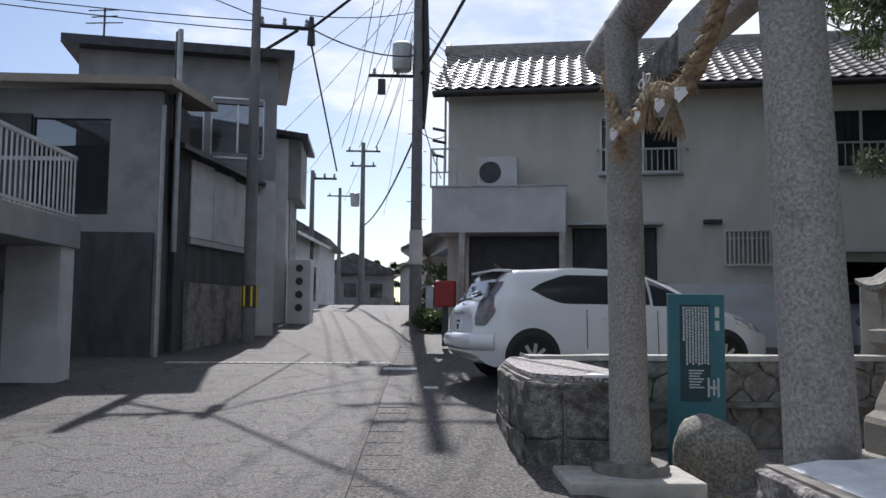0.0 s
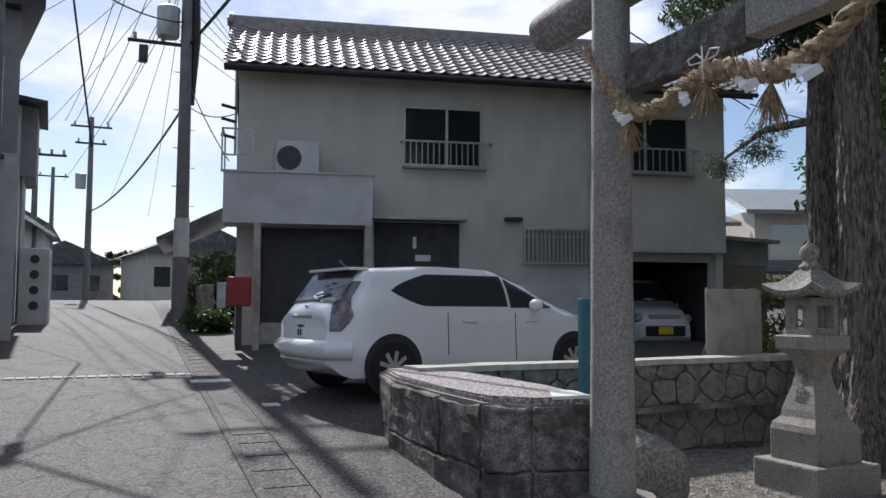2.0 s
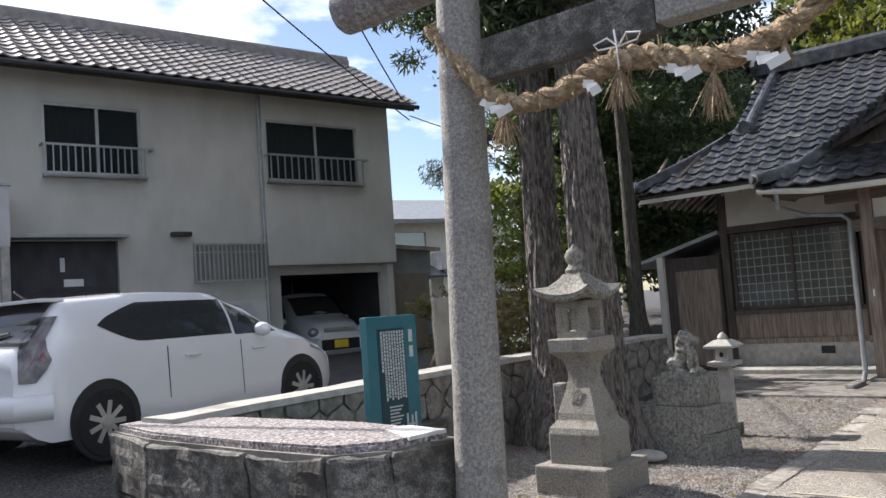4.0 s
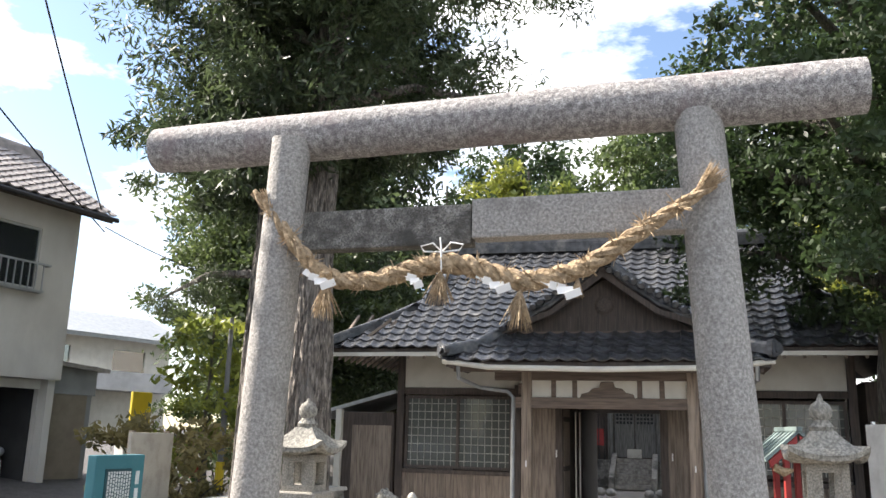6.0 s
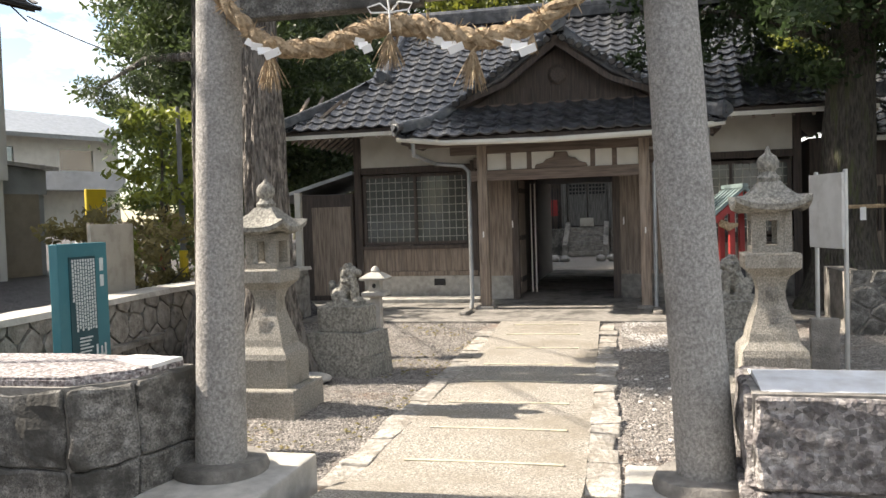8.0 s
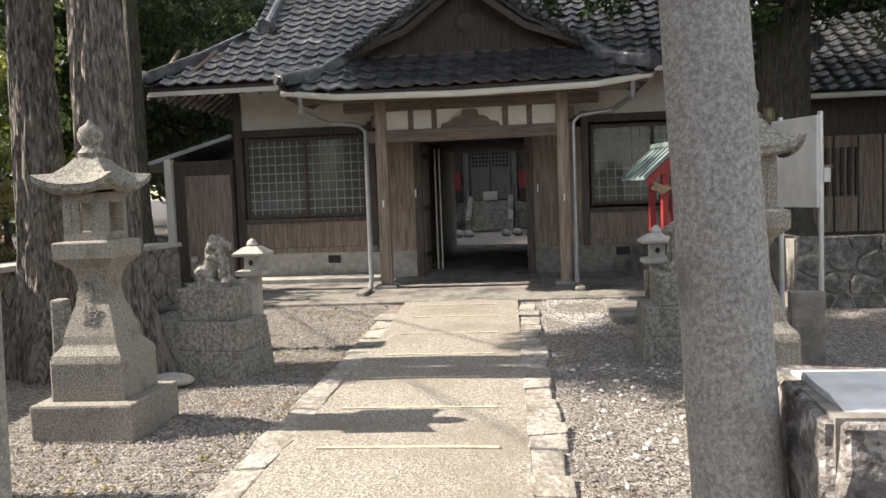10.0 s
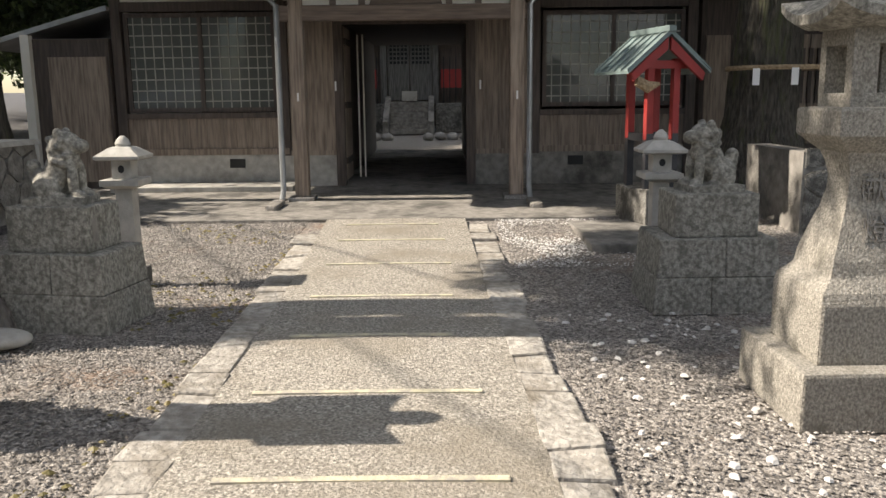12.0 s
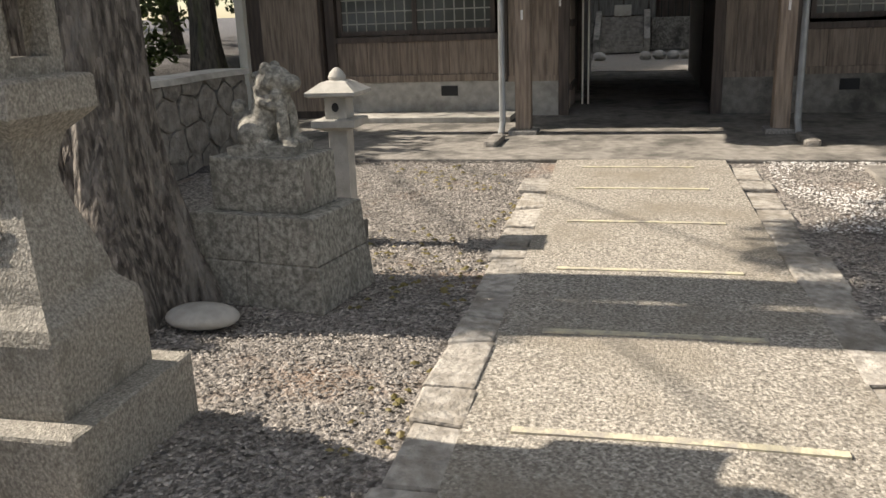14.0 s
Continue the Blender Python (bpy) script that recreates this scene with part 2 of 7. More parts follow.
LENS_MIX = mat("tail_lens", (0.2, 0.19, 0.2), (0.09, 0.07, 0.08), 9, 0.1, 0, c=(0.25, 0.03, 0.03), cscale=5, cpos=(0.58, 0.66))
CLEARLENS = mat("clear_lens", (0.55, 0.57, 0.6), (0.4, 0.42, 0.45), 14, 0.1, 0, metal=0.4)
YELLOW = mat("yellow_paint", (0.75, 0.55, 0.03), (0.7, 0.5, 0.03), 4, 0.6, 0)
STRIPE = mat("yellow_line_paint", (0.62, 0.57, 0.4), (0.48, 0.44, 0.33), 30, 0.85, 0.4, 60, c=(0.36, 0.33, 0.28), cscale=9, cpos=(0.46, 0.6))
BOARDW = mat("weathered_white_board", (0.6, 0.59, 0.56), (0.5, 0.49, 0.46), 4, 0.7, 0.1, 40, c=(0.42, 0.41, 0.38), cscale=3)
BOARDM = mat("faded_board", (0.42, 0.4, 0.35), (0.34, 0.325, 0.28), 3, 0.85, 0.2, 40, c=(0.28, 0.26, 0.22), cscale=3)
LINE_W = mat("road_white_paint", (0.7, 0.7, 0.68), (0.5, 0.5, 0.48), 14, 0.8, 0.2, 60)
DIRT = mat("packed_earth", (0.22, 0.18, 0.14), (0.14, 0.11, 0.085), 6, 0.95, 0.6, 30)
GATEGLASS = glass_mat("old_gate_glass", (0.1, 0.108, 0.1), 0.06, 0.92)
MUNTIN = mat("pale_muntin", (0.42, 0.42, 0.37), (0.3, 0.295, 0.26), 6, 0.7, 0.2, 30)
GLASS = glass_mat("window_glass", (0.03, 0.035, 0.04), 0.04, 0.6)
CARGLASS = glass_mat("car_glass", (0.015, 0.018, 0.02), 0.03, 0.82)
CURTAIN = mat("pale_curtain", (0.35, 0.34, 0.32), (0.26, 0.25, 0.24), 3, 0.9, 0.1, 20, stretch=(6, 6, 0.3))
# near-black for the shade of rooms, garage and small openings, and for fence bars
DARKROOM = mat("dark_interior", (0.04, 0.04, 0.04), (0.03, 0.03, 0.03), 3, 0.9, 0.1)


def leaf_mat(name, a, b):
    m = mat(name, a, b, 1.3, 0.5, 0, vary=0.5)
    n, l = m.node_tree.nodes, m.node_tree.links
    p, tr, mx, out = n["Principled BSDF"], n.new("ShaderNodeBsdfTranslucent"), n.new("ShaderNodeMixShader"), n["Material Output"]
    src = p.inputs["Base Color"].links[0].from_socket
    l.new(src, tr.inputs["Color"])
    mx.inputs["Fac"].default_value = 0.45
    l.new(p.outputs["BSDF"], mx.inputs[1])
    l.new(tr.outputs["BSDF"], mx.inputs[2])
    l.new(mx.outputs["Shader"], out.inputs["Surface"])
    return m


LEAF_CEDAR = leaf_mat("cedar_needles", (0.085, 0.115, 0.05), (0.04, 0.06, 0.028))
LEAF_DARK = leaf_mat("evergreen_leaves", (0.06, 0.095, 0.035), (0.03, 0.052, 0.02))
LEAF_MID = leaf_mat("green_leaves", (0.12, 0.16, 0.055), (0.065, 0.095, 0.034))
LEAF_YEL = leaf_mat("yellow_green_leaves", (0.3, 0.32, 0.05), (0.16, 0.2, 0.04))
LEAF_DRY = leaf_mat("dry_leaves", (0.3, 0.24, 0.1), (0.18, 0.16, 0.06))


# ---- mesh helpers ----
def box(bm, x0, x1, y0, y1, z0, z1, m=None):
    vs = [bm.verts.new(v) for v in ((x0, y0, z0), (x1, y0, z0), (x1, y1, z0), (x0, y1, z0), (x0, y0, z1), (x1, y0, z1), (x1, y1, z1), (x0, y1, z1))]
    for f in ((3, 2, 1, 0), (4, 5, 6, 7), (0, 1, 5, 4), (1, 2, 6, 5), (2, 3, 7, 6), (3, 0, 4, 7)):
        bm.faces.new([vs[i] for i in f])
    if m is not None:
        for v in vs:
            v.co = m @ v.co
    return bm


def B(*boxes, bevel=0.0):
    """A bmesh of boxes, each x0, x1, y0, y1, z0, z1."""
    bm = bmesh.new()
    for b in boxes:
        box(bm, *b)
    if bevel:
        bmesh.ops.bevel(bm, geom=list(bm.edges), offset=bevel, segments=2, profile=0.6, affect="EDGES")
    return bm


def loft(bm, rings, cap=True, closed=True):
    rows = [[bm.verts.new(p) for p in r] for r in rings]
    n = len(rows[0])
    for a, b in zip(rows, rows[1:]):
        for i in range(n if closed else n - 1):
            bm.faces.new((a[i], a[(i + 1) % n], b[(i + 1) % n], b[i]))
    if cap and closed:
        bm.faces.new(rows[0][::-1])
        bm.faces.new(rows[-1])
    return bm


def tube(points, radii, seg=8, bm=None, wob=0.0):
    """A swept tube through points."""
    bm = bm or bmesh.new()
    pts = [Vector(p) for p in points]
    if not hasattr(radii, "__len__"):
        radii = [radii] * len(pts)
    rings, side = [], None
    for i, p in enumerate(pts):
        d = (pts[min(i + 1, len(pts) - 1)] - pts[max(i - 1, 0)]).normalized()
        s = d.cross(Vector((0, 0, 1))) if side is None else side - d * side.dot(d)
        if s.length < 1e-3:
            s = d.cross(Vector((1, 0, 0)))
        side = s.normalized()
        up = side.cross(d)
        ring = []
        for k in range(seg):
            a = 2 * math.pi * k / seg
            r = radii[i] * (1 + wob * noise.noise(Vector((math.cos(a) * 2, math.sin(a) * 2, i * 0.37 + p.x))))
            ring.append(p + side * math.cos(a) * r + up * math.sin(a) * r)
        rings.append(ring)
    return loft(bm, rings)


def lathe(profile, seg=20, bm=None, centre=(0, 0), square=False, rot=0.0):
    """profile of (radius, z); square: four-sided, radius is the half width."""
    bm = bm or bmesh.new()
    n = 4 if square else seg
    rings = []
    for r, z in profile:
        k = r * math.sqrt(2) if square else r
        o = math.pi / 4 if square else 0
        rings.append([(centre[0] + k * math.cos(2 * math.pi * i / n + o + rot), centre[1] + k * math.sin(2 * math.pi * i / n + o + rot), z) for i in range(n)])
    return loft(bm, rings)


def poly(points, z0, z1, bm=None):
    """An upright prism over a plan outline."""
    bm = bm or bmesh.new()
    return loft(bm, [[(x, y, z0) for x, y in points], [(x, y, z1) for x, y in points]])


def profile_x(points, x0, x1, bm=None):
    """A prism along x over an outline of (y, z)."""
    bm = bm or bmesh.new()
    return loft(bm, [[(x0, y, z) for y, z in points], [(x1, y, z) for y, z in points]])


def profile_y(points, y0, y1, bm=None):
    """A prism along y over an outline of (x, z)."""
    bm = bm or bmesh.new()
    return loft(bm, [[(x, y0, z) for x, z in points], [(x, y1, z) for x, z in points]])


def rough_up(bm, amount, scale=5.0, cuts=0):
    if cuts:
        bmesh.ops.subdivide_edges(bm, edges=list(bm.edges), cuts=cuts, use_grid_fill=True)
    for v in bm.verts:
        v.co += Vector(noise.noise_vector(v.co * scale)) * amount
    return bm


def mesh_of(name, bm, material, smooth=False):
    bmesh.ops.recalc_face_normals(bm, faces=list(bm.faces))
    me = bpy.data.meshes.new(name)
    bm.to_mesh(me)
    bm.free()
    me.materials.append(material)
    if smooth:
        me.shade_smooth()
        me.set_sharp_from_angle(angle=radians(42))
    return me


def part(name, bm, material, parent, label="", smooth=False, kind=""):
    ob = new(name, mesh_of(name, bm, material, smooth))
    ob.parent = parent
    return tagged(ob, label=label, kind=kind)


def thing(name, label, category, loc=(0, 0, 0), rz=0.0, group="", kind=""):
    ob = new(name)
    ob.empty_display_size = 0.2
    ob.matrix_basis = pose(*loc, 0, 0, rz)
    return tagged(ob, label, category, group, kind)


def solo(name, bm, material, label, category="", kind="", smooth=False, loc=(0, 0, 0), rz=0.0, group=""):
    ob = new(name, mesh_of(name, bm, material, smooth))
    ob.matrix_basis = pose(*loc, 0, 0, rz)
    return tagged(ob, label, category, group, kind)


def soup(name, verts, faces, material):
    me = bpy.data.meshes.new(name)
    me.from_pydata(verts, [], faces)
    me.materials.append(material)
    return me


def smoothstep(a, b, x):
    t = min(1, max(0, (x - a) / (b - a)))
    return t * t * (3 - 2 * t)


# ---- ground ----
def wall_line(x):
    """y of the face of the boundary wall between the lot and the shrine yard."""
    return 8.6 + 0.1 * (x - 1.5) if x < 6.5 else 9.1 - 0.03 * (x - 6.5)


def road_z(y):
    return 0.048 * max(-8, min(y, 36)) + 0.01 * max(0, min(y - 12, 10)) + 0.01 * math.sin(y * 0.7)


def yard_z(x):
    return 0.07 + 0.12 * smoothstep(6.5, 10.5, x)


def ground_z(x, y):
    k = smoothstep(1.35, 2.35, x) * (1 - smoothstep(wall_line(x) + 0.05, wall_line(x) + 0.3, y) if x < 11 else 1 - smoothstep(12, 14, y))
    lot = road_z(y) + 0.09 * smoothstep(0.6, 2.5, x) * smoothstep(9, 10.5, y)
    return lot * (1 - k) + yard_z(x) * k


def grid(name, xs, ys, fz, material, label, kind="structure", category=""):
    verts = [(x, y, fz(x, y)) for y in ys for x in xs]
    n = len(xs)
    faces = [(j * n + i, j * n + i + 1, (j + 1) * n + i + 1, (j + 1) * n + i) for j in range(len(ys) - 1) for i in range(n - 1)]
    ob = new(name, soup(name, verts, faces, material))
    return tagged(ob, label, category, kind=kind)


def span(a, b, step):
    n = max(1, round((b - a) / step))
    return [a + (b - a) * i / n for i in range(n + 1)]


far_x = [-900, -300, -120, -60, -30, -15, -8]
xs = far_x + span(-5, 14, 0.19) + [16, 20, 28, 45, 80, 160, 400, 900]
ys = [-900, -300, -100, -40, -15, -8] + span(-4, 15, 0.19) + span(15.5, 40, 1.2) + [48, 60, 80, 130, 300, 900]
grid("ground", xs, ys, lambda x, y: ground_z(x, y) - (0.05 if 2.35 < x < 13 and y < wall_line(min(x, 10)) - 0.1 and y > -6 else 0), ASPHALT, "worn pale grey asphalt ground of lane and lot")
grid("shoulder", span(0.2, 1.75, 0.17), span(2.4, 12.9, 0.25), lambda x, y: ground_z(x, y) + 0.008 + 0.006 * noise.noise(Vector((x * 3, y * 3, 0))), ASPHALT_COARSE, "coarse open-grained asphalt strip beside the gutter")
rg = random.Random(3)
grid("yard", span(1.95, 13.4, 0.1), span(-4.5, 9.1, 0.1), lambda x, y: yard_z(x) * smoothstep(1.4, 2.4, x) + ground_z(x, y) * (1 - smoothstep(1.4, 2.4, x)) - 0.012 + 0.014 * noise.noise(Vector((x * 2.2, y * 2.2, 3))), GRAVEL, "grey and reddish gravel yard strewn with dry leaves")


def pebbles(name, count, area, size, material, seed, label, keep=lambda x, y: True, round_=False):
    r = random.Random(seed)
    verts, faces = [], []
    ring = [(1, 0), (0.5, 0.87), (-0.5, 0.87), (-1, 0), (-0.5, -0.87), (0.5, -0.87)]
    shape = [(a, b, 0) for a, b in ring] + ([(a * 0.72, b * 0.72, 0.6) for a, b in ring] if round_ else []) + [(0, 0, 0.8 if round_ else 0.75)]
    while count > 0:
        x, y = r.uniform(area[0], area[1]), r.uniform(area[2], area[3])
        if not keep(x, y):
            continue
        count -= 1
        s, a, k = r.uniform(*size), r.uniform(0, 6.3), r.uniform(0.5, 1)
        z = yard_z(x) + 0.002 * r.random()
        b = len(verts)
        tx, ty = r.uniform(-0.22, 0.22), r.uniform(-0.22, 0.22)
        for px, py, pz in shape:
            px, py = px * s * r.uniform(0.8, 1.2), py * s * k
            verts.append((x + px * math.cos(a) - py * math.sin(a), y + px * math.sin(a) + py * math.cos(a), z + pz * s * 0.7 + px * tx + py * ty))
        if round_:
            faces += [(b + i, b + (i + 1) % 6, b + 6 + (i + 1) % 6, b + 6 + i) for i in range(6)] + [(b + 6 + i, b + 6 + (i + 1) % 6, b + 12) for i in range(6)]
        else:
            faces += [(b + i, b + (i + 1) % 6, b + 6) for i in range(6)]
    return tagged(new(name, soup(name, verts, faces, material)), label, "gravel", kind="stuff")


def off_path(x, y):
    return not (3.78 + 0.02 * (x - 2.9) < y < 5.75 + 0.02 * (x - 2.9) and x < 9.7) and x < 9.7


pebbles("gravel", 42000, (2.5, 9.7, 5.7, 8.5), (0.005, 0.0125), GRAVEL_ST, 5, "loose grey and brown gravel on the yard", off_path)
pebbles("gravel", 42000, (2.5, 9.7, 0.6, 4.1), (0.005, 0.0125), GRAVEL_ST, 6, "loose grey gravel beside the path", off_path)
pebbles("white_gravel", 1700, (7.6, 9.7, 2.8, 4.0), (0.006, 0.013), WHITE_ST, 7, "patch of white gravel beside the path", lambda x, y: off_path(x, y) and noise.noise(Vector((x * 1.6, y * 2.2, 1))) + rg.uniform(-0.4, 0.4) > 0.12, True)
pebbles("white_pebble_scatter", 90, (3.0, 6.2, 2.7, 3.7), (0.012, 0.032), WHITE_ST, 8, "smooth white pebbles scattered on the gravel", off_path, True)
pebbles("dry_leaves", 500, (2.6, 9.5, 5.75, 8.3), (0.015, 0.03), LEAF_DRY, 9, "dry fallen leaves on the gravel", lambda x, y: noise.noise(Vector((x, y, 5))) > 0)

# ---- lane: gutter, drain, marks ----
gutter = thing("gutter", "concrete gutter with lid slabs along the lane", "gutter", kind="structure")


def gutter_x(y):
    return -0.45 + 0.029 * y


for off in (0.0, 0.4):
    bm = bmesh.new()
    loft(bm, [[(gutter_x(y) + off, y, ground_z(0, y) - 0.03), (gutter_x(y) + off + 0.07, y, ground_z(0, y) - 0.03), (gutter_x(y) + off + 0.07, y, ground_z(0, y) + 0.016), (gutter_x(y) + off, y, ground_z(0, y) + 0.016)] for y in span(-4, 34, 0.5)])
    part("kerb", bm, ASPHALT_COARSE, gutter)
slab_me = mesh_of("slab", B((-0.16, 0.16, -0.235, 0.235, -0.05, 0.008), bevel=0.006), ASPHALT_COARSE)
y = -3.7
while y < 32:
    if not 9.1 < y < 12.5:
        s = new("slab", slab_me)
        s.parent = gutter
        s.matrix_basis = pose(gutter_x(y) + 0.235, y, ground_z(0, y), math.degrees(math.atan(0.05)), 0, -1.7)
    y += 0.49
bm = bmesh.new()
loft(bm, [[(gutter_x(yy) + dx, yy, ground_z(0, yy) + dz) for dx, dz in ((0.075, -0.04), (0.395, -0.04), (0.395, 0.014), (0.075, 0.014))] for yy in span(9.15, 12.5, 0.5)])
part("cover_plate", bm, ASPHALT, gutter, "long dark asphalt cover panel")
drain = thing("cross_drain", "steel grating drain across the lane", "drain", kind="structure")
for i in range(26):
    x = -3.6 + i * 0.14
    part("bar", B((x, x + 0.11, 13.35, 13.6, ground_z(x, 13.4) - 0.02, ground_z(x, 13.4) + 0.014)), CONCRETE, drain)
for a, b, c, d in ((0.42, 0.6, 10.55, 10.72), (-0.14, 0.36, 12.55, 12.8)):
    bm = bmesh.new()
    loft(bm, [[(a, yy, ground_z(a, yy) + 0.006), (b, yy, ground_z(b, yy) + 0.006), (b, yy, ground_z(b, yy) + 0.018), (a, yy, ground_z(a, yy) + 0.018)] for yy in (c, d)])
    solo("road_marking", bm, LINE_W, "worn white paint mark on the lane", "marking", kind="structure")

# ---- shrine path ----
path = thing("path", "washed concrete shrine path with edging stones and yellow lines", "path", kind="structure")


def py(x, k):
    """y across the path: k 0 at its southern edge, 1 at its northern one."""
    lo, hi = 4.02 + 0.03 * (x - 3.0), 5.5 + 0.026 * (x - 3.0)
    return lo + (hi - lo) * k


def path_top(x):
    k = smoothstep(1.6, 2.8, x)
    return (yard_z(x) + 0.022) * k + (ground_z(1.3, 4.7) + 0.02) * (1 - k)


bm = bmesh.new()
loft(bm, [[(x, py(x, 0), path_top(x) - 0.1), (x, py(x, 0), path_top(x)), (x, py(x, 0.5), path_top(x) + 0.008), (x, py(x, 1), path_top(x)), (x, py(x, 1), path_top(x) - 0.1)] for x in span(1.25, 9.64, 0.15)])
part("slab", bm, PATHC, path)
for x, a, b in ((2.93, 0.1, 0.85), (3.82, 0.12, 0.86), (4.73, 0.14, 0.88), (5.68, 0.2, 0.86), (6.64, 0.18, 0.86), (7.65, 0.16, 0.86), (8.56, 0.17, 0.85), (9.3, 0.2, 0.84)):
    bm = bmesh.new()
    loft(bm, [[(x - 0.019 + 0.012 * math.sin(k * 3), py(x, k), path_top(x) + 0.002), (x + 0.02 + 0.012 * math.sin(k * 3), py(x, k), path_top(x) + 0.002), (x + 0.02 + 0.012 * math.sin(k * 3), py(x, k), path_top(x) + 0.0125), (x - 0.019 + 0.012 * math.sin(k * 3), py(x, k), path_top(x) + 0.0125)] for k in span(a, b, 0.06)])
    part("line", bm, STRIPE, path, "faded yellow painted line")
rk = random.Random(11)
EDGING = mat("edging_stone", (0.44, 0.41, 0.365), (0.25, 0.23, 0.2), 18, 0.88, 0.9, 30, c=(0.19, 0.165, 0.13), cscale=3, cpos=(0.5, 0.68), vary=0.3)
for side in (0, 1):
    x = 2.35
    while x < (8.7 if side else 9.3):
        ln = rk.uniform(0.24, 0.52)
        w = rk.uniform(0.19, 0.25)
        y0 = py(x + ln / 2, side) + (-0.006 if side else 0.006 - w)
        bm = B((x, x + ln - 0.015, y0, y0 + w, yard_z(x) - 0.1, yard_z(x) + 0.024 + rk.uniform(-0.008, 0.008)), bevel=0.014)
        rough_up(bm, 0.02, 6)
        part("edging_stone", bm, EDGING, path)
        x += ln
solo("apron", B((9.66, 20.6, -1.0, 10.1, 0.0, 0.2), bevel=0.012), CONCRETE_OLD, "grey concrete apron in front of the shrine gate", "paving", kind="structure")
solo("sill_step", B((12.3, 12.985, 6.5, 9.0, 0.2, 0.27), bevel=0.01), CONCRETE, "pale concrete ledge along the gate wall", "step", kind="structure")
bm = B((8.1, 9.5, 2.1, 3.16, 0.05, 0.187), bevel=0.015)
solo("paving_slab", bm, CONCRETE_OLD, "flat grey concrete slab beside the red shrine roof", "paving")

# ---- torii ----
TX = 1.8
PILLARS = (((1.79, 6.05), (1.70, 5.878), 0.149, 0.118), ((1.84, 3.33), (1.79, 3.515), 0.152, 0.128))
torii = thing("torii_gate", "weathered grey granite torii gate", "torii")
for (xb, yb), (xt, yt), r_foot, r_top in PILLARS:
    bm = tube([(xb + (xt - xb) * k, yb + (yt - yb) * k, 0.36 + 3.24 * k) for k in span(0, 1, 0.04)], [r_foot + (r_top - r_foot) * k ** 0.7 for k in span(0, 1, 0.04)], 28, wob=0.03)
    part("pillar", bm, GRANITE, torii, smooth=True)
    bm = lathe([(0.27, 0.33), (0.28, 0.37), (0.26, 0.415), (0.17, 0.42)], 24, centre=(xb, yb))
    part("collar", rough_up(bm, 0.008, 6), CONCRETE_OLD, torii, smooth=True)
bm = tube([(TX, 2.68 + 4.2 * k, 3.69 - 0.05 * k) for k in span(0, 1, 0.05)], [0.15 if 0 < k < 1 else 0.145 for k in span(0, 1, 0.05)], 28, wob=0.03)
part("top_beam", bm, mat("beam_granite", (0.4, 0.38, 0.36), (0.2, 0.185, 0.18), 30, 0.82, 0.6, 40, c=(0.21, 0.165, 0.165), cscale=2.2, cpos=(0.52, 0.72), spots=180, dist=0.012), torii, smooth=True)
bm = B((TX - 0.065, TX + 0.065, 3.5, 4.75, 2.95, 3.18), bevel=0.012)
part("tie_beam", bm, GRANITE, torii, "pale granite half of the tie beam")
# this half is darker stone: the top beam's shadow put into colour
bm = B((TX - 0.06, TX + 0.06, 4.753, 6.02, 2.92, 3.155), bevel=0.012)
part("tie_beam", bm, MOSS_SHADE_STONE, torii, "half of the tie beam with shade in its stone colour")
for y0, y1 in ((5.62, 6.3), (3.12, 3.75)):
    bm = B((1.27, 2.2, y0, y1, 0.0, 0.345), bevel=0.02)
    solo("torii_footing", bm, CONCRETE, "pale cement footing block under a torii pillar", "footing", group="torii footings")

# straw rope
rope = thing("straw_rope", "twisted rice-straw rope with tassels and paper streamers on the torii", "rope")
RP = [(5.96, 3.2), (5.84, 3.08), (5.7, 2.9), (5.55, 2.74), (5.4, 2.67), (5.2, 2.665), (5.0, 2.72), (4.85, 2.755), (4.7, 2.735), (4.55, 2.68), (4.4, 2.64), (4.25, 2.655), (4.1, 2.7), (3.93, 2.8), (3.78, 2.9), (3.62, 3.0), (3.46, 3.1)]


ROPE_X = 1.62


def rope_at(k):
    f = k * (len(RP) - 1)
    i = min(int(f), len(RP) - 2)
    a, b = RP[i], RP[i + 1]
    y_, z_ = a[0] + (b[0] - a[0]) * (f - i), a[1] + (b[1] - a[1]) * (f - i)
    return Vector((ROPE_X, 3.69 + (y_ - 3.69) * 1.045, 1.86 + (z_ - 1.86) * 1.045))


for s in range(3):
    pts, rad = [], []
    for k in span(0, 1, 1 / 170):
        c = rope_at(k)
        d = (rope_at(min(1, k + 0.02)) - rope_at(max(0, k - 0.02))).normalized()
        fat = 0.014 + 0.019 * math.sin(math.pi * min(1, max(0, k))) ** 0.7
        n1 = Vector((1, 0, 0))
        n2 = d.cross(n1)
        a = k * 62 + s * 2.094
        pts.append(c + (n1 * math.cos(a) + n2 * math.sin(a)) * fat * 0.85)
        rad.append(fat)
    part("strand", tube(pts, rad, 7, wob=0.15), STRAW, rope, smooth=True)
rs = random.Random(4)


def straw_bunch(name, top, down, spread, count, length, lab, joined=None):
    bm = bmesh.new() if joined is None else joined
    for _ in range(count):
        d = (Vector(down) + Vector((rs.uniform(-1, 1), rs.uniform(-1, 1), rs.uniform(-1, 1))) * spread).normalized()
        ln = length * rs.uniform(0.6, 1.1)
        e = Vector(top) + d * ln
        tube([top, Vector(top) + d * ln * 0.5 + Vector((0, 0, 0.004)), e], [0.0045, 0.004, 0.0015], 4, bm)
    if joined is None:
        part(name, bm, STRAW, rope, lab)


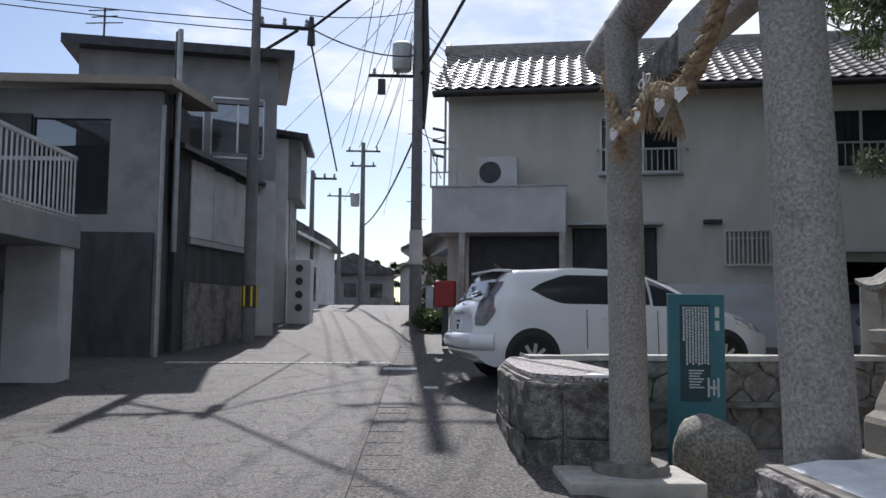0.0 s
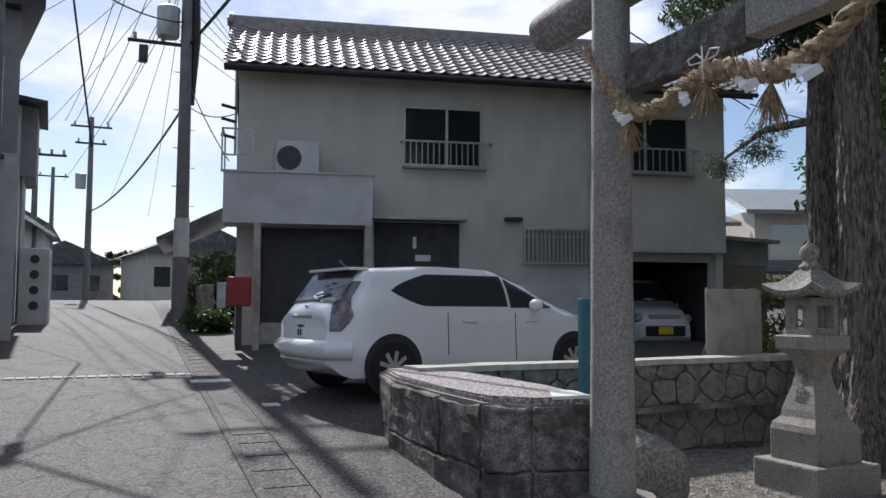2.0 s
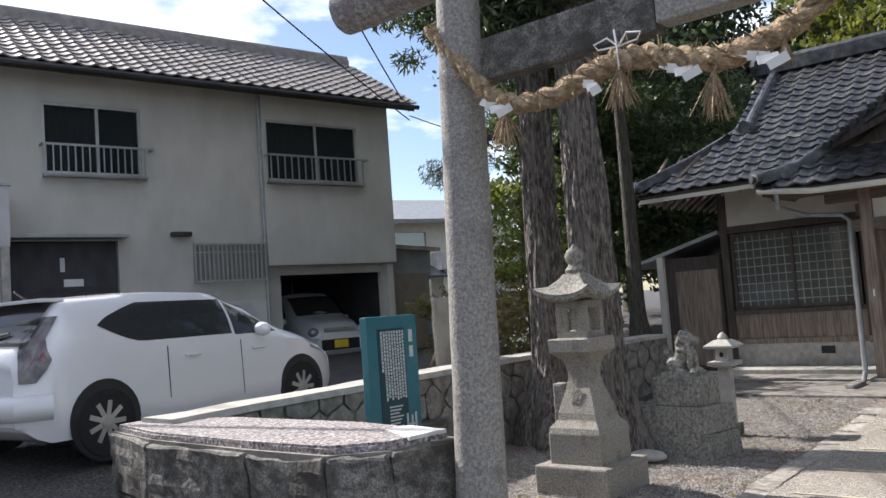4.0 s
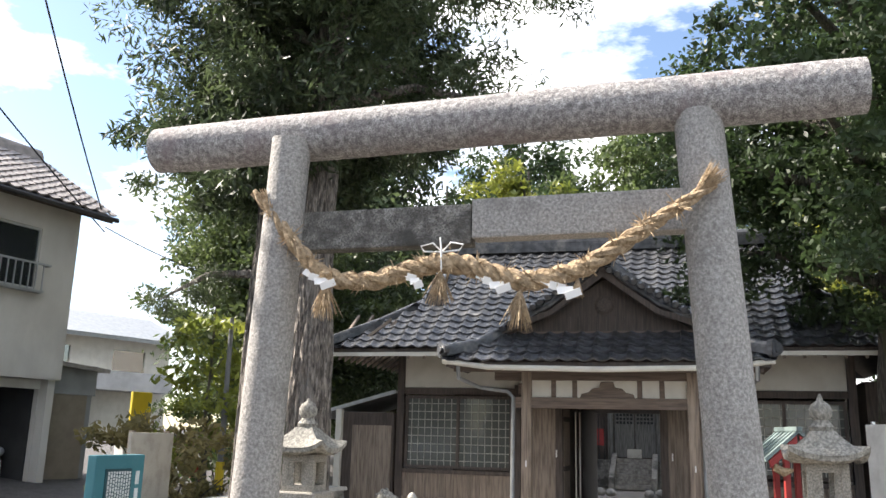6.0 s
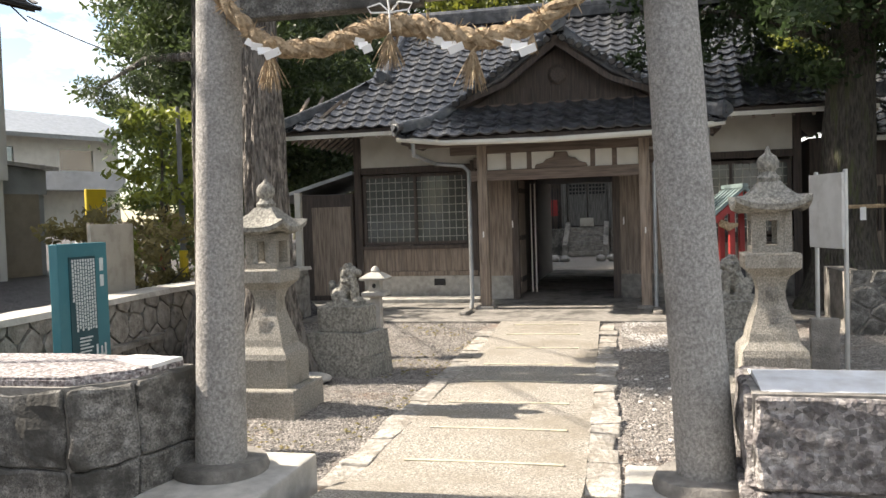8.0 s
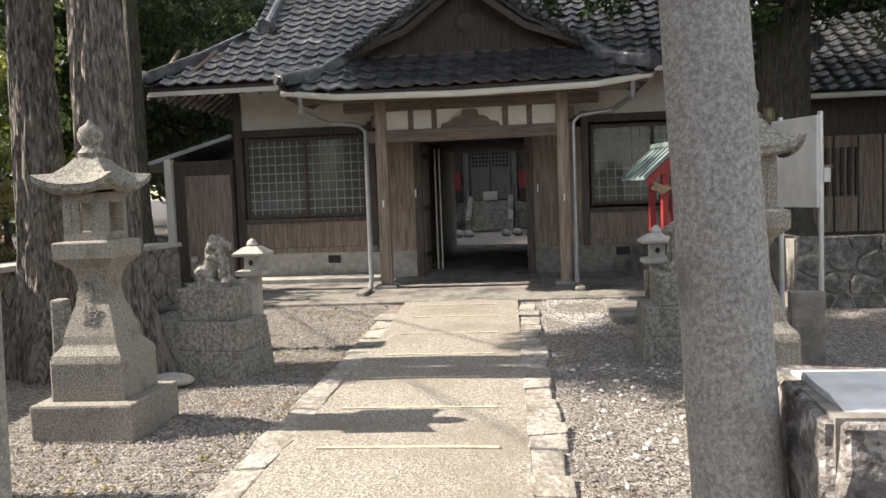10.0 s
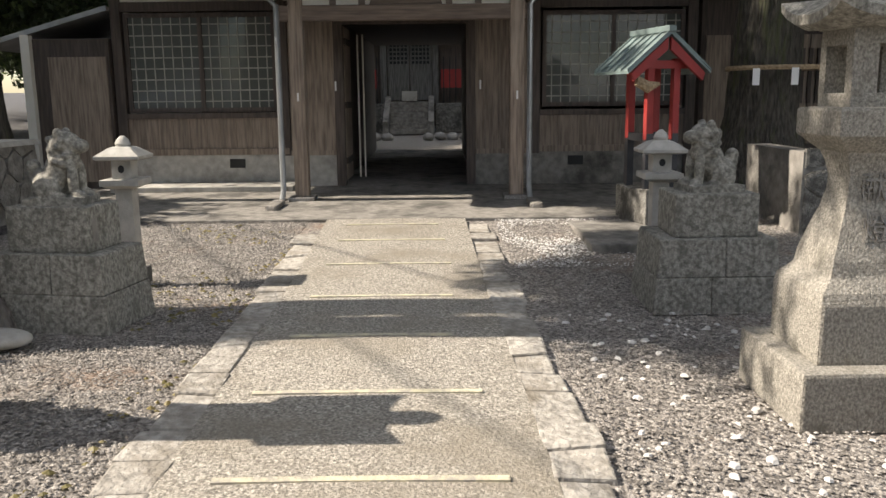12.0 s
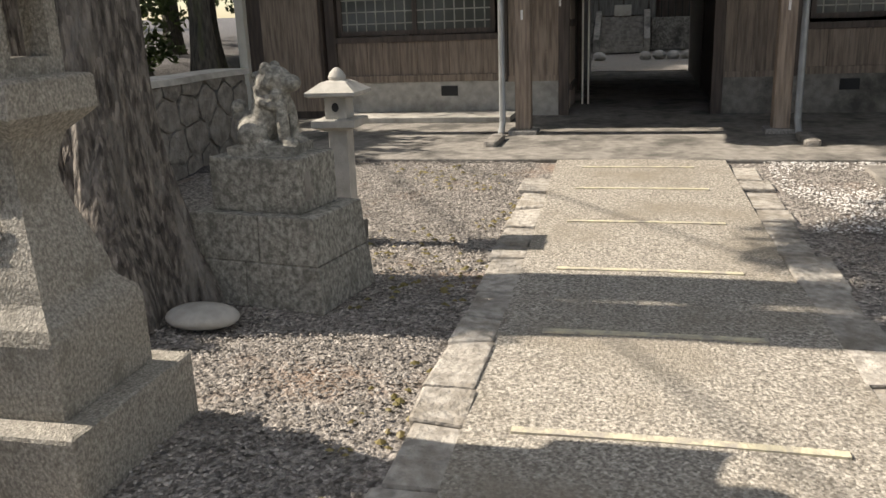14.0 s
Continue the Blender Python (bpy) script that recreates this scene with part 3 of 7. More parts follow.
for k, ln in ((0.22, 0.2), (0.445, 0.19), (0.62, 0.21), (0.74, 0.1)):
    c = rope_at(k)
    part("binding", lathe([(0.052, c.z - 0.02), (0.058, c.z), (0.052, c.z + 0.02)], 10, centre=(ROPE_X, c.y)), STRAW, rope)
    straw_bunch("tassel", c + Vector((-0.02, 0, -0.05)), (0, 0.05, -1), 0.36, 90, ln, "hanging straw tassel")
straw_bunch("frayed_end", rope_at(0.96), (-0.1, -0.75, 0.75), 0.3, 90, 0.2, "frayed straw end")
straw_bunch("frayed_end", rope_at(0.06), (-0.1, 0.45, 0.8), 0.22, 50, 0.14, "frayed straw end")
loose = bmesh.new()
for i in range(16):
    c = rope_at(0.06 + 0.058 * i)
    straw_bunch("loose_straw", c, (-0.3, 0.1, -0.2), 1.0, 30, 0.1, "", loose)
tagged(part("loose_straw", loose, STRAW, rope), kind="stuff")
for k, w in ((0.19, 1.2), (0.38, 0.7), (0.55, 1.1), (0.69, 1.2)):
    c = rope_at(k)
    bm = bmesh.new()
    for i in range(4):
        m = Matrix.Translation((ROPE_X - 0.03 - 0.012 * i, c.y - 0.035 * i * w + 0.02, c.z - 0.035 - 0.022 * i)) @ Euler((0.5 - 0.3 * i, 0.3 * (-1) ** i, 0.4)).to_matrix().to_4x4()
        box(bm, -0.002, 0.002, -0.036 * w, 0.036 * w, -0.02, 0.02, m)
    part("paper_streamer", bm, PAPER, rope, "folded white paper streamer")
bm = bmesh.new()
c = rope_at(0.45)
for sg in (-1, 1):
    tube([c + Vector((-0.04, 0, 0.05)), c + Vector((-0.05, 0.05 * sg, 0.1)), c + Vector((-0.05, 0.12 * sg, 0.085)), c + Vector((-0.05, 0.1 * sg, 0.055)), c + Vector((-0.04, 0, 0.05))], 0.005, 5, bm)
tube([c + Vector((-0.05, 0, -0.06)), c + Vector((-0.055, 0, 0.05)), c + Vector((-0.05, 0.01, 0.13))], 0.005, 5, bm)
part("bow", bm, PAPER, rope, "white cord bow")


# ---- stone walls ----
def ring_wall(name, outline, z0, z1, courses, material, label, seed, core, lift=0.02):
    """A low wall over a plan outline, faced with blocks."""
    w = thing(name, label, "wall", kind="structure")
    part("core", poly(outline, z0, z1 - 0.04), core, w)
    r = random.Random(seed)
    n = len(outline)
    cx, cy = sum(p[0] for p in outline) / n, sum(p[1] for p in outline) / n
    for ci in range(courses):
        za = z0 + (z1 - z0 - 0.05) * ci / courses
        zb = z0 + (z1 - z0 - 0.05) * (ci + 1) / courses
        for i in range(n):
            a, b = Vector(outline[i]), Vector(outline[(i + 1) % n])
            ln = (b - a).length
            k = max(1, round(ln / (1.15 if ci else 0.8)))
            d = (b - a) / ln
            out = Vector((d.y, -d.x))
            if out.dot(a + d * ln / 2 - Vector((cx, cy))) < 0:
                out = -out
            cut = [0] + sorted(min(0.95, max(0.05, (j + r.uniform(-0.2, 0.2)) / k)) for j in range(1, k)) + [1]
            for u0, u1 in zip(cut, cut[1:]):
                p0, p1 = a + d * ln * u0 + d * 0.006, a + d * ln * u1 - d * 0.006
                o = out * (0.02 + r.uniform(0, lift))
                bm = poly([tuple(p0 - out * 0.06), tuple(p1 - out * 0.06), tuple(p1 + o), tuple(p0 + o)], za + 0.006, zb - 0.004)
                bmesh.ops.bevel(bm, geom=list(bm.edges), offset=0.012, segments=1, affect="EDGES")
                rough_up(bm, lift * 0.9, 4, 1)
                if lift > 0.03:
                    rough_up(bm, 0.02, 12, 2)
                part("stone", bm, material, w)
    return w


lowwall = ring_wall("wall_entrance_north", [(1.28, 9.15), (1.13, 8.35), (1.1, 7.2), (1.12, 6.55), (1.36, 6.3), (1.83, 6.23), (1.95, 7.1), (1.9, 8.4), (1.62, 9.2)], 0.1, 1.0, 2, MOSS_SHADE_STONE, "low mossy stone wall end with a pebble-washed top", 21, CONCRETE_OLD, 0.034)
bm = poly([(1.3, 9.12), (1.15, 8.35), (1.13, 7.2), (1.15, 6.57), (1.38, 6.33), (1.8, 6.26), (1.92, 7.1), (1.87, 8.4), (1.6, 9.17)], 0.94, 1.005)
bmesh.ops.bevel(bm, geom=list(bm.edges), offset=0.015, segments=2, affect="EDGES")
part("coping", bm, PEBBLE_TOP, lowwall, "coping of small pebbles set in cement")
part("cement_patch", rough_up(poly([(1.5, 6.29), (1.79, 6.27), (1.84, 6.62), (1.68, 6.66)], 0.99, 1.012), 0.004, 8, 2), WHITECAP, lowwall, "smeared white cement patch")

south = ring_wall("wall_entrance_south", [(1.5, 3.15), (1.48, 1.5), (1.46, -0.5), (1.48, -6.0), (2.1, -6.0), (2.1, -0.5), (2.12, 1.5), (2.14, 3.12)], 0.02, 0.95, 2, ROUGH, "rough-hewn stone wall end with a white cement top", 22, CONCRETE_OLD, 0.05)
part("coping", rough_up(profile_y([(1.53, 0.85), (1.56, 0.91), (1.7, 0.94), (1.95, 0.945), (2.08, 0.92), (2.08, 0.85)], -5.9, 3.1), 0.014, 5, 3), WHITECAP, south, "pale cement coping")

# boundary wall of crazy stones between lot and yard
bw = thing("wall_boundary", "boundary wall of dark irregular stones with a cement cap", "wall", kind="structure")
pts = [(x, wall_line(x)) for x in span(1.45, 10.4, 0.4)]
bm = bmesh.new()
loft(bm, [[(x, yy + 0.03, -0.05), (x, yy + 0.06, 1.0), (x, yy + 0.38, 1.0), (x, yy + 0.4, -0.05)] for x, yy in pts])
part("core", bm, CONCRETE_OLD, bw)
bm = bmesh.new()
loft(bm, [[(x, yy - 0.01, 0.985), (x, yy + 0.43, 0.985), (x, yy + 0.41, 1.04), (x, yy + 0.01, 1.04)] for x, yy in pts])
part("cap", rough_up(bm, 0.012, 3), CONCRETE, bw, "cement cap")
bm = bmesh.new()
loft(bm, [[(x, yy - 0.1, 0.5), (x, yy + 0.03, 0.5), (x, yy + 0.03, 0.56), (x, yy - 0.1, 0.555)] for x, yy in pts if x < 6.2])
part("ledge", rough_up(bm, 0.01, 4), CONCRETE_OLD, bw, "mossy cement ledge")


def crazy_stones(parent, place, u0, u1, z0, z1, size, material, seed, limit=300):
    """Irregular flat stones on an upright face; place(u, z, d) gives the point d proud of it."""
    r = random.Random(seed)
    sites, z = [], z0
    row = 0
    while z < z1:
        u = u0 + (row % 2) * size * 0.5
        while u < u1:
            sites.append((u + r.uniform(-0.3, 0.3) * size, z + size * 0.45 + r.uniform(-0.25, 0.25) * size))
            u += size * 1.15
        z += size * 0.9
        row += 1
    for su, sz in sites[:limit]:
        near = sorted(((a - su) ** 2 + (b - sz) ** 2, a, b) for a, b in sites)[1:9]
        cell = []
        for i in range(14):
            a = 2 * math.pi * i / 14
            t = size * 0.95
            for _, nu, nz in near:
                q = (nu - su) * math.cos(a) + (nz - sz) * math.sin(a)
                if q > 1e-4:
                    t = min(t, ((nu - su) ** 2 + (nz - sz) ** 2) / 2 / q)
            t = max(0.03, t - 0.012)
            cell.append((min(u1, max(u0, su + t * math.cos(a))), min(z1, max(z0, sz + t * math.sin(a)))))
        bm = bmesh.new()
        pr = r.uniform(0.015, 0.035)
        loft(bm, [[place(u, zz, -0.03) for u, zz in cell], [place(u, zz, pr * 0.7) for u, zz in cell], [place(su + (u - su) * 0.8, sz + (zz - sz) * 0.8, pr) for u, zz in cell]])
        part("stone", bm, material, parent)


crazy_stones(bw, lambda u, z, d: (u, wall_line(u) + 0.035 - d, z), 1.95, 10.35, 0.05, 0.98, 0.3, DARKSTONE, 31)
sw = thing("wall_tree_bed", "retaining wall of dark irregular stones round the tree bed", "wall", kind="structure")
part("core", B((8.75, 9.05, -5, 1.08, 0, 0.92), (9.055, 10.2, 0.83, 1.075, 0, 0.915)), CONCRETE_OLD, sw)
crazy_stones(sw, lambda u, z, d: (8.75 - d, u, z), -3.5, 1.06, 0.05, 0.95, 0.27, MOSS_SHADE_STONE, 33)


# ---- stone lanterns ----
def kanji(txt, size, depth=0.004):
    cu = bpy.data.curves.new("writing", "FONT")
    cu.body, cu.size, cu.extrude, cu.align_x, cu.align_y = txt, size, depth, "CENTER", "CENTER"
    ob = bpy.data.objects.new("writing", cu)
    me = bpy.data.meshes.new_from_object(ob)
    bpy.data.objects.remove(ob)
    return me


def big_lantern(loc, label, h):
    t = thing("stone_lantern", label, "stone lantern", loc, group="stone lanterns before the gate")
    part("lower_base", rough_up(B((-0.44, 0.44, -0.44, 0.44, 0.0, 0.26), bevel=0.018), 0.006, 5), LANTERN, t)
    part("upper_base", rough_up(B((-0.315, 0.315, -0.315, 0.315, 0.255, 0.53), bevel=0.02), 0.006, 5), LANTERN, t)
    part("plinth", lathe([(0.31, 0.525), (0.3, 0.56), (0.245, 0.61), (0.235, 0.625)], square=True), LANTERN, t)
    prof = [(0.235, 0.62), (0.225, 0.68), (0.19, 0.78), (0.15, 0.88), (0.128, 0.96), (0.125, 1.02), (0.14, 1.08), (0.165, 1.13)]
    part("shaft", lathe(prof, square=True), LANTERN, t)
    part("platform", lathe([(0.16, 1.125), (0.25, 1.19), (0.26, 1.2), (0.26, 1.3), (0.25, 1.31), (0.19, 1.315)], square=True), LANTERN, t)
    for sx in (-1, 1):
        for sy in (-1, 1):
            part("fire_box_post", B((sx * 0.15 - 0.035, sx * 0.15 + 0.035, sy * 0.15 - 0.035, sy * 0.15 + 0.035, 1.365, 1.57)), LANTERN, t)
    for z0, z1 in ((1.31, 1.37), (1.565, 1.632)):
        part("fire_box_slab", B((-0.185, 0.185, -0.185, 0.185, z0, z1), bevel=0.006), LANTERN, t)
    for ang in (90, -90):
        bm = bmesh.new()
        m = pose(0, 0, 0, 0, 0, ang)
        box(bm, -0.12, -0.05, -0.175, -0.14, 1.36, 1.57, m)
        box(bm, 0.05, 0.12, -0.175, -0.14, 1.36, 1.57, m)
        part("window_panel", bm, LANTERN, t)
    n = 9
    bm = bmesh.new()
    rings = []
    for r, z, up in ((0.29, 1.625, 0.06), (0.345, 1.65, 0.07), (0.35, 1.69, 0.07), (0.225, 1.75, 0.015), (0.15, 1.82, 0.0), (0.1, 1.87, 0.0)):
        ring = []
        for side in range(4):
            for i in range(n):
                k = i / n * 2 - 1
                p = [(r, k * r), (-k * r, r), (-r, -k * r), (k * r, -r)][side]
                ring.append((p[0], p[1], z + up * abs(k) ** 2.5))
        rings.append(ring)
    loft(bm, rings)
    part("roof", rough_up(bm, 0.006, 6), LICHEN, t, smooth=True)
    part("finial", lathe([(0.1, 1.86), (0.115, 1.9), (0.075, 1.935), (0.07, 1.95), (0.1, 1.985), (0.105, 2.03), (0.08, 2.07), (0.03, 2.1), (0.012, h)], 18), LICHEN, t, smooth=True)
    for i, ch in enumerate("献燈"):
        me = kanji(ch, 0.14)
        me.materials.append(DARKSTONE)
        ob = new("inscription", me)
        ob.parent = t
        ob.matrix_basis = Matrix.Translation((-0.138 - 0.05 * i, 0, 0.98 - 0.17 * i)) @ Matrix(((0, 0, -1, 0), (-1, 0, 0, 0), (0, 1, 0, 0), (0, 0, 0, 1))) @ pose(0, 0, 0, -8 - 8 * i)
    return t


lantern_n = big_lantern((4.42, 6.94, 0.05), "large grey granite lantern with curved roof and onion finial", 2.125)
lantern_n.scale = (0.8, 0.8, 1.0)
lantern_s = big_lantern((4.64, 2.61, 0.06), "large lichened granite lantern with curved roof beside the red shrine", 2.15)
lantern_s.scale = (0.82, 0.82, 1.03)


def small_lantern(loc):
    t = thing("garden_lantern", "slim pale cement lantern on a square post", "stone lantern", loc, group="small lanterns behind the guardian statues")
    part("foot", B((-0.13, 0.13, -0.13, 0.13, 0, 0.13), bevel=0.015), CONCRETE_OLD, t)
    part("post", B((-0.075, 0.075, -0.075, 0.075, 0.13, 0.72), bevel=0.006), CONCRETE, t)
    part("tray", lathe([(0.1, 0.72), (0.17, 0.745), (0.17, 0.785), (0.15, 0.79)], square=True), CONCRETE, t)
    bm = B((-0.085, 0.085, -0.085, 0.085, 0.79, 0.93), bevel=0.006)
    part("box", bm, CONCRETE, t)
    part("hole", lathe([(0.028, -0.087), (0.028, -0.083)], 14, bm=None), DARKROOM, t).matrix_basis = Matrix.Translation((0, 0, 0.86)) @ pose(0, 0, 0, 0, 90, 0)
    part("roof", lathe([(0.17, 0.925), (0.195, 0.935), (0.195, 0.955), (0.1, 1.01), (0.06, 1.02)], square=True), CONCRETE, t)
    part("knob", lathe([(0.06, 1.015), (0.068, 1.04), (0.05, 1.07), (0.015, 1.095)], 14), CONCRETE, t, smooth=True)
    return t


sl = small_lantern((7.18, 6.82, 0.08))
sl.scale = (0.84, 0.84, 1.03)
copy_thing(sl, pose(7.27, 2.81, 0.08))


# ---- guardian statues ----
def pedestal(loc, label, seed, rz=0, depth=1.0):
    t = thing("statue_pedestal", label, "pedestal", loc, rz, group="statue pedestals")
    t.scale = (depth, 1, 1)
    r = random.Random(seed)
    for c, (z0, z1, w0, w1) in enumerate(((0.0, 0.24, 0.425, 0.405), (0.242, 0.49, 0.4, 0.38))):
        cut = 0.12 if c else -0.1
        for sx, (a, b) in enumerate(((-1, cut), (cut, 1))):
            for sy, (e, f) in enumerate(((-1, -cut), (-cut, 1))):
                g = 0.002
                bm = bmesh.new()
                loft(bm, [[(w * a + g, w * e + g, z), (w * b - g, w * e + g, z), (w * b - g, w * f - g, z), (w * a + g, w * f - g, z)] for w, z in ((w0, z0), (w1, z1))])
                bmesh.ops.bevel(bm, geom=list(bm.edges), offset=0.007, segments=1, affect="EDGES")
                part("block", rough_up(bm, 0.003, 5), LICHEN, t)
    part("plinth", rough_up(B((-0.275, 0.275, -0.275, 0.275, 0.49, 0.775), bevel=0.015), 0.005, 6), LICHEN, t)
    bm = B(*[(-0.303, -0.297, -0.24 + 0.08 * i, -0.2 + 0.08 * i, 0.6, 0.76) for i in range(0)] or [(-0.2, -0.12, -0.279, -0.272, 0.55, 0.7)])
    part("carved_mark", bm, DARKSTONE, t)
    return t


def lion(loc, rz, label):
    bm = bmesh.new()

    def ball(x, y, z, rx, ry, rz_):
        bmesh.ops.create_icosphere(bm, subdivisions=3, radius=1, matrix=Matrix.Translation((x, y, z)) @ Matrix.Diagonal((rx, ry, rz_, 1)))
    box(bm, -0.19, 0.18, -0.14, 0.14, 0.0, 0.05)
    ball(-0.07, 0, 0.13, 0.11, 0.115, 0.1)
    ball(-0.01, 0, 0.2, 0.085, 0.09, 0.12)
    ball(0.05, 0, 0.27, 0.075, 0.09, 0.1)
    ball(0.06, 0, 0.375, 0.08, 0.085, 0.075)
    ball(0.14, 0, 0.36, 0.05, 0.055, 0.045)
    ball(0.01, 0, 0.36, 0.06, 0.095, 0.09)
    for s in (-1, 1):
        ball(0.03, 0.065 * s, 0.44, 0.03, 0.028, 0.035)
        ball(0.1, 0.065 * s, 0.15, 0.033, 0.035, 0.13)
        ball(0.13, 0.07 * s, 0.06, 0.05, 0.04, 0.03)
        ball(-0.06, 0.095 * s, 0.1, 0.085, 0.045, 0.08)
        ball(0.0, 0.1 * s, 0.06, 0.06, 0.035, 0.028)
    for i in range(3):
        ball(-0.15 - 0.006 * i, 0, 0.15 + 0.045 * i, 0.04, 0.055, 0.045)
    for _ in range(26):
        a, h = rs.uniform(-2.6, 2.6), rs.uniform(0.24, 0.42)
        ball(0.03 + 0.075 * math.cos(a + 3.14), 0.09 * math.sin(a), h, 0.024, 0.024, 0.024)
    ob = solo("guardian_lion_statue", bm, LICHEN, label, "statue", loc=loc, rz=rz, group="guardian statues")
    rm = ob.modifiers.new("fuse", "REMESH")
    rm.mode, rm.voxel_size, rm.use_smooth_shade = "VOXEL", 0.01, True
    return ob


pedestal((6.19, 6.85, 0.06), "stepped pedestal of lichened stone blocks", 1, -10, 0.66)
pedestal((6.52, 2.68, 0.06), "stepped pedestal of dark lichened stone blocks", 2, 0, 0.76)
lion((6.2, 6.85, 0.83), -88, "seated guardian lion of pitted grey stone on its pedestal")
lion((6.52, 2.68, 0.83), 100, "seated guardian lion of pitted grey stone, mane in curls")

# round stone, boulder, small stele
bm = bmesh.new()
bmesh.ops.create_icosphere(bm, subdivisions=3, radius=1, matrix=Matrix.Translation((5.6, 7.02, 0.125)) @ Matrix.Diagonal((0.13, 0.19, 0.06, 1)))
solo("round_stone", rough_up(bm, 0.01, 4), CONCRETE, "smooth flat grey boulder on the gravel", "stone", smooth=True)
bm = bmesh.new()
bmesh.ops.create_icosphere(bm, subdivisions=4, radius=1, matrix=Matrix.Translation((2.75, 7.05, 0.2)) @ Matrix.Diagonal((0.34, 0.3, 0.42, 1)))
solo("boulder", rough_up(rough_up(bm, 0.09, 3), 0.02, 12), LICHEN, "rough dark boulder at the foot of the teal sign", "stone", smooth=True)
solo("stone_marker", rough_up(poly([(4.95, 2.02), (5.06, 2.02), (5.06, 2.24), (4.95, 2.24)], 0.05, 0.82), 0.01, 7), CONCRETE_OLD, "short square stone marker post", "stone")
solo("stone_marker", rough_up(B((5.3, 5.42, 7.75, 7.87, 0.03, 0.85), bevel=0.02), 0.01, 7), LICHEN, "slim stone post beside the cedar trunks", "stone")

# ---- teal sign ----
sign = thing("information_sign", "teal enamelled information sign standing by the wall", "sign", (2.9, 7.775, 0.05), -4)
part("panel", B((-0.262, 0.262, -0.04, 0.04, 0.0, 1.62), bevel=0.008), TEAL, sign)
part("text_field", B((-0.16, 0.12, -0.046, -0.041, 0.62, 1.52)), TEAL_D, sign, "dark text field")
for i in range(9):
    x = 0.1 - i * 0.028
    z = 1.5
    rr = random.Random(60 + i)
    bm = bmesh.new()
    while z > (0.98 if i < 8 else 1.2):
        h = rr.uniform(0.012, 0.03)
        box(bm, x - 0.009, x + 0.009, -0.0485, -0.0465, z - h, z)
        z -= h + 0.006
    part("text_column", bm, INK_W, sign)
for i in range(7):
    part("text_line", B((-0.08, 0.06 - 0.02 * (i % 3), -0.0485, -0.0465, 0.9 - 0.026 * i, 0.912 - 0.026 * i)), INK_W, sign)
part("title", B((0.17, 0.21, -0.044, -0.0405, 1.4, 1.5), (0.17, 0.21, -0.044, -0.0405, 1.28, 1.37)), INK_W, sign)
part("emblem", B((0.09, 0.2, -0.05, -0.0475, 0.74, 0.76), (0.09, 0.11, -0.05, -0.0475, 0.66, 0.84), (0.14, 0.16, -0.05, -0.0475, 0.68, 0.82), (0.18, 0.2, -0.05, -0.0475, 0.66, 0.84)), INK_W, sign, "pale emblem of bars")

# ---- notice boards ----
nb = thing("notice_board", "weathered blank wooden board on two slim legs in the lot", "sign board", (6.0, 9.66, ground_z(6.0, 9.66)), 4)
part("board", B((-0.45, 0.45, -0.02, 0.02, 0.42, 1.32), bevel=0.006), BOARDM, nb)
for x in (-0.4, 0.34):
    part("leg", B((x, x + 0.05, -0.0, 0.06, 0, 1.34)), WOOD, nb)
    bm = tube([(x + 0.02, 0.03, 0.7), (x + 0.02, 0.45, 0.0)], 0.02, 6)
    part("brace", bm, WOOD, nb)
wb = thing("white_notice_board", "white notice board on two galvanised posts beside the lantern", "sign board", (6.02, 1.89, 0.05), -162)
part("board", B((-0.29, 0.29, -0.015, 0.015, 1.32, 2.03), bevel=0.006), BOARDW, wb)
for x in (-0.24, 0.27):
    part("post", tube([(x, 0.036, 0), (x, 0.036, 2.06)], 0.021, 8), ALU, wb)


# ---- roof tiles ----
TP = ((0.0, 0.032), (0.1, 0.046), (0.22, 0.036), (0.4, 0.008), (0.62, 0.0), (0.84, 0.01), (1.0, 0.032))


def tile_shape(w, ln):
    v, f = [], []
    for s, lift in ((0.0, 0.034), (ln, 0.006)):
        v += [(k * w, s, h * w / 0.27 + lift) for k, h in TP]
    v += [(k * w, 0.004, h * w / 0.27 + lift - 0.03) for k, h in TP for lift in (0.034,)]
    n = len(TP)
    f += [(i, i + 1, n + i + 1, n + i) for i in range(n - 1)]
    f += [(2 * n + i, 2 * n + i + 1, i + 1, i) for i in range(n - 1)]
    return v, f


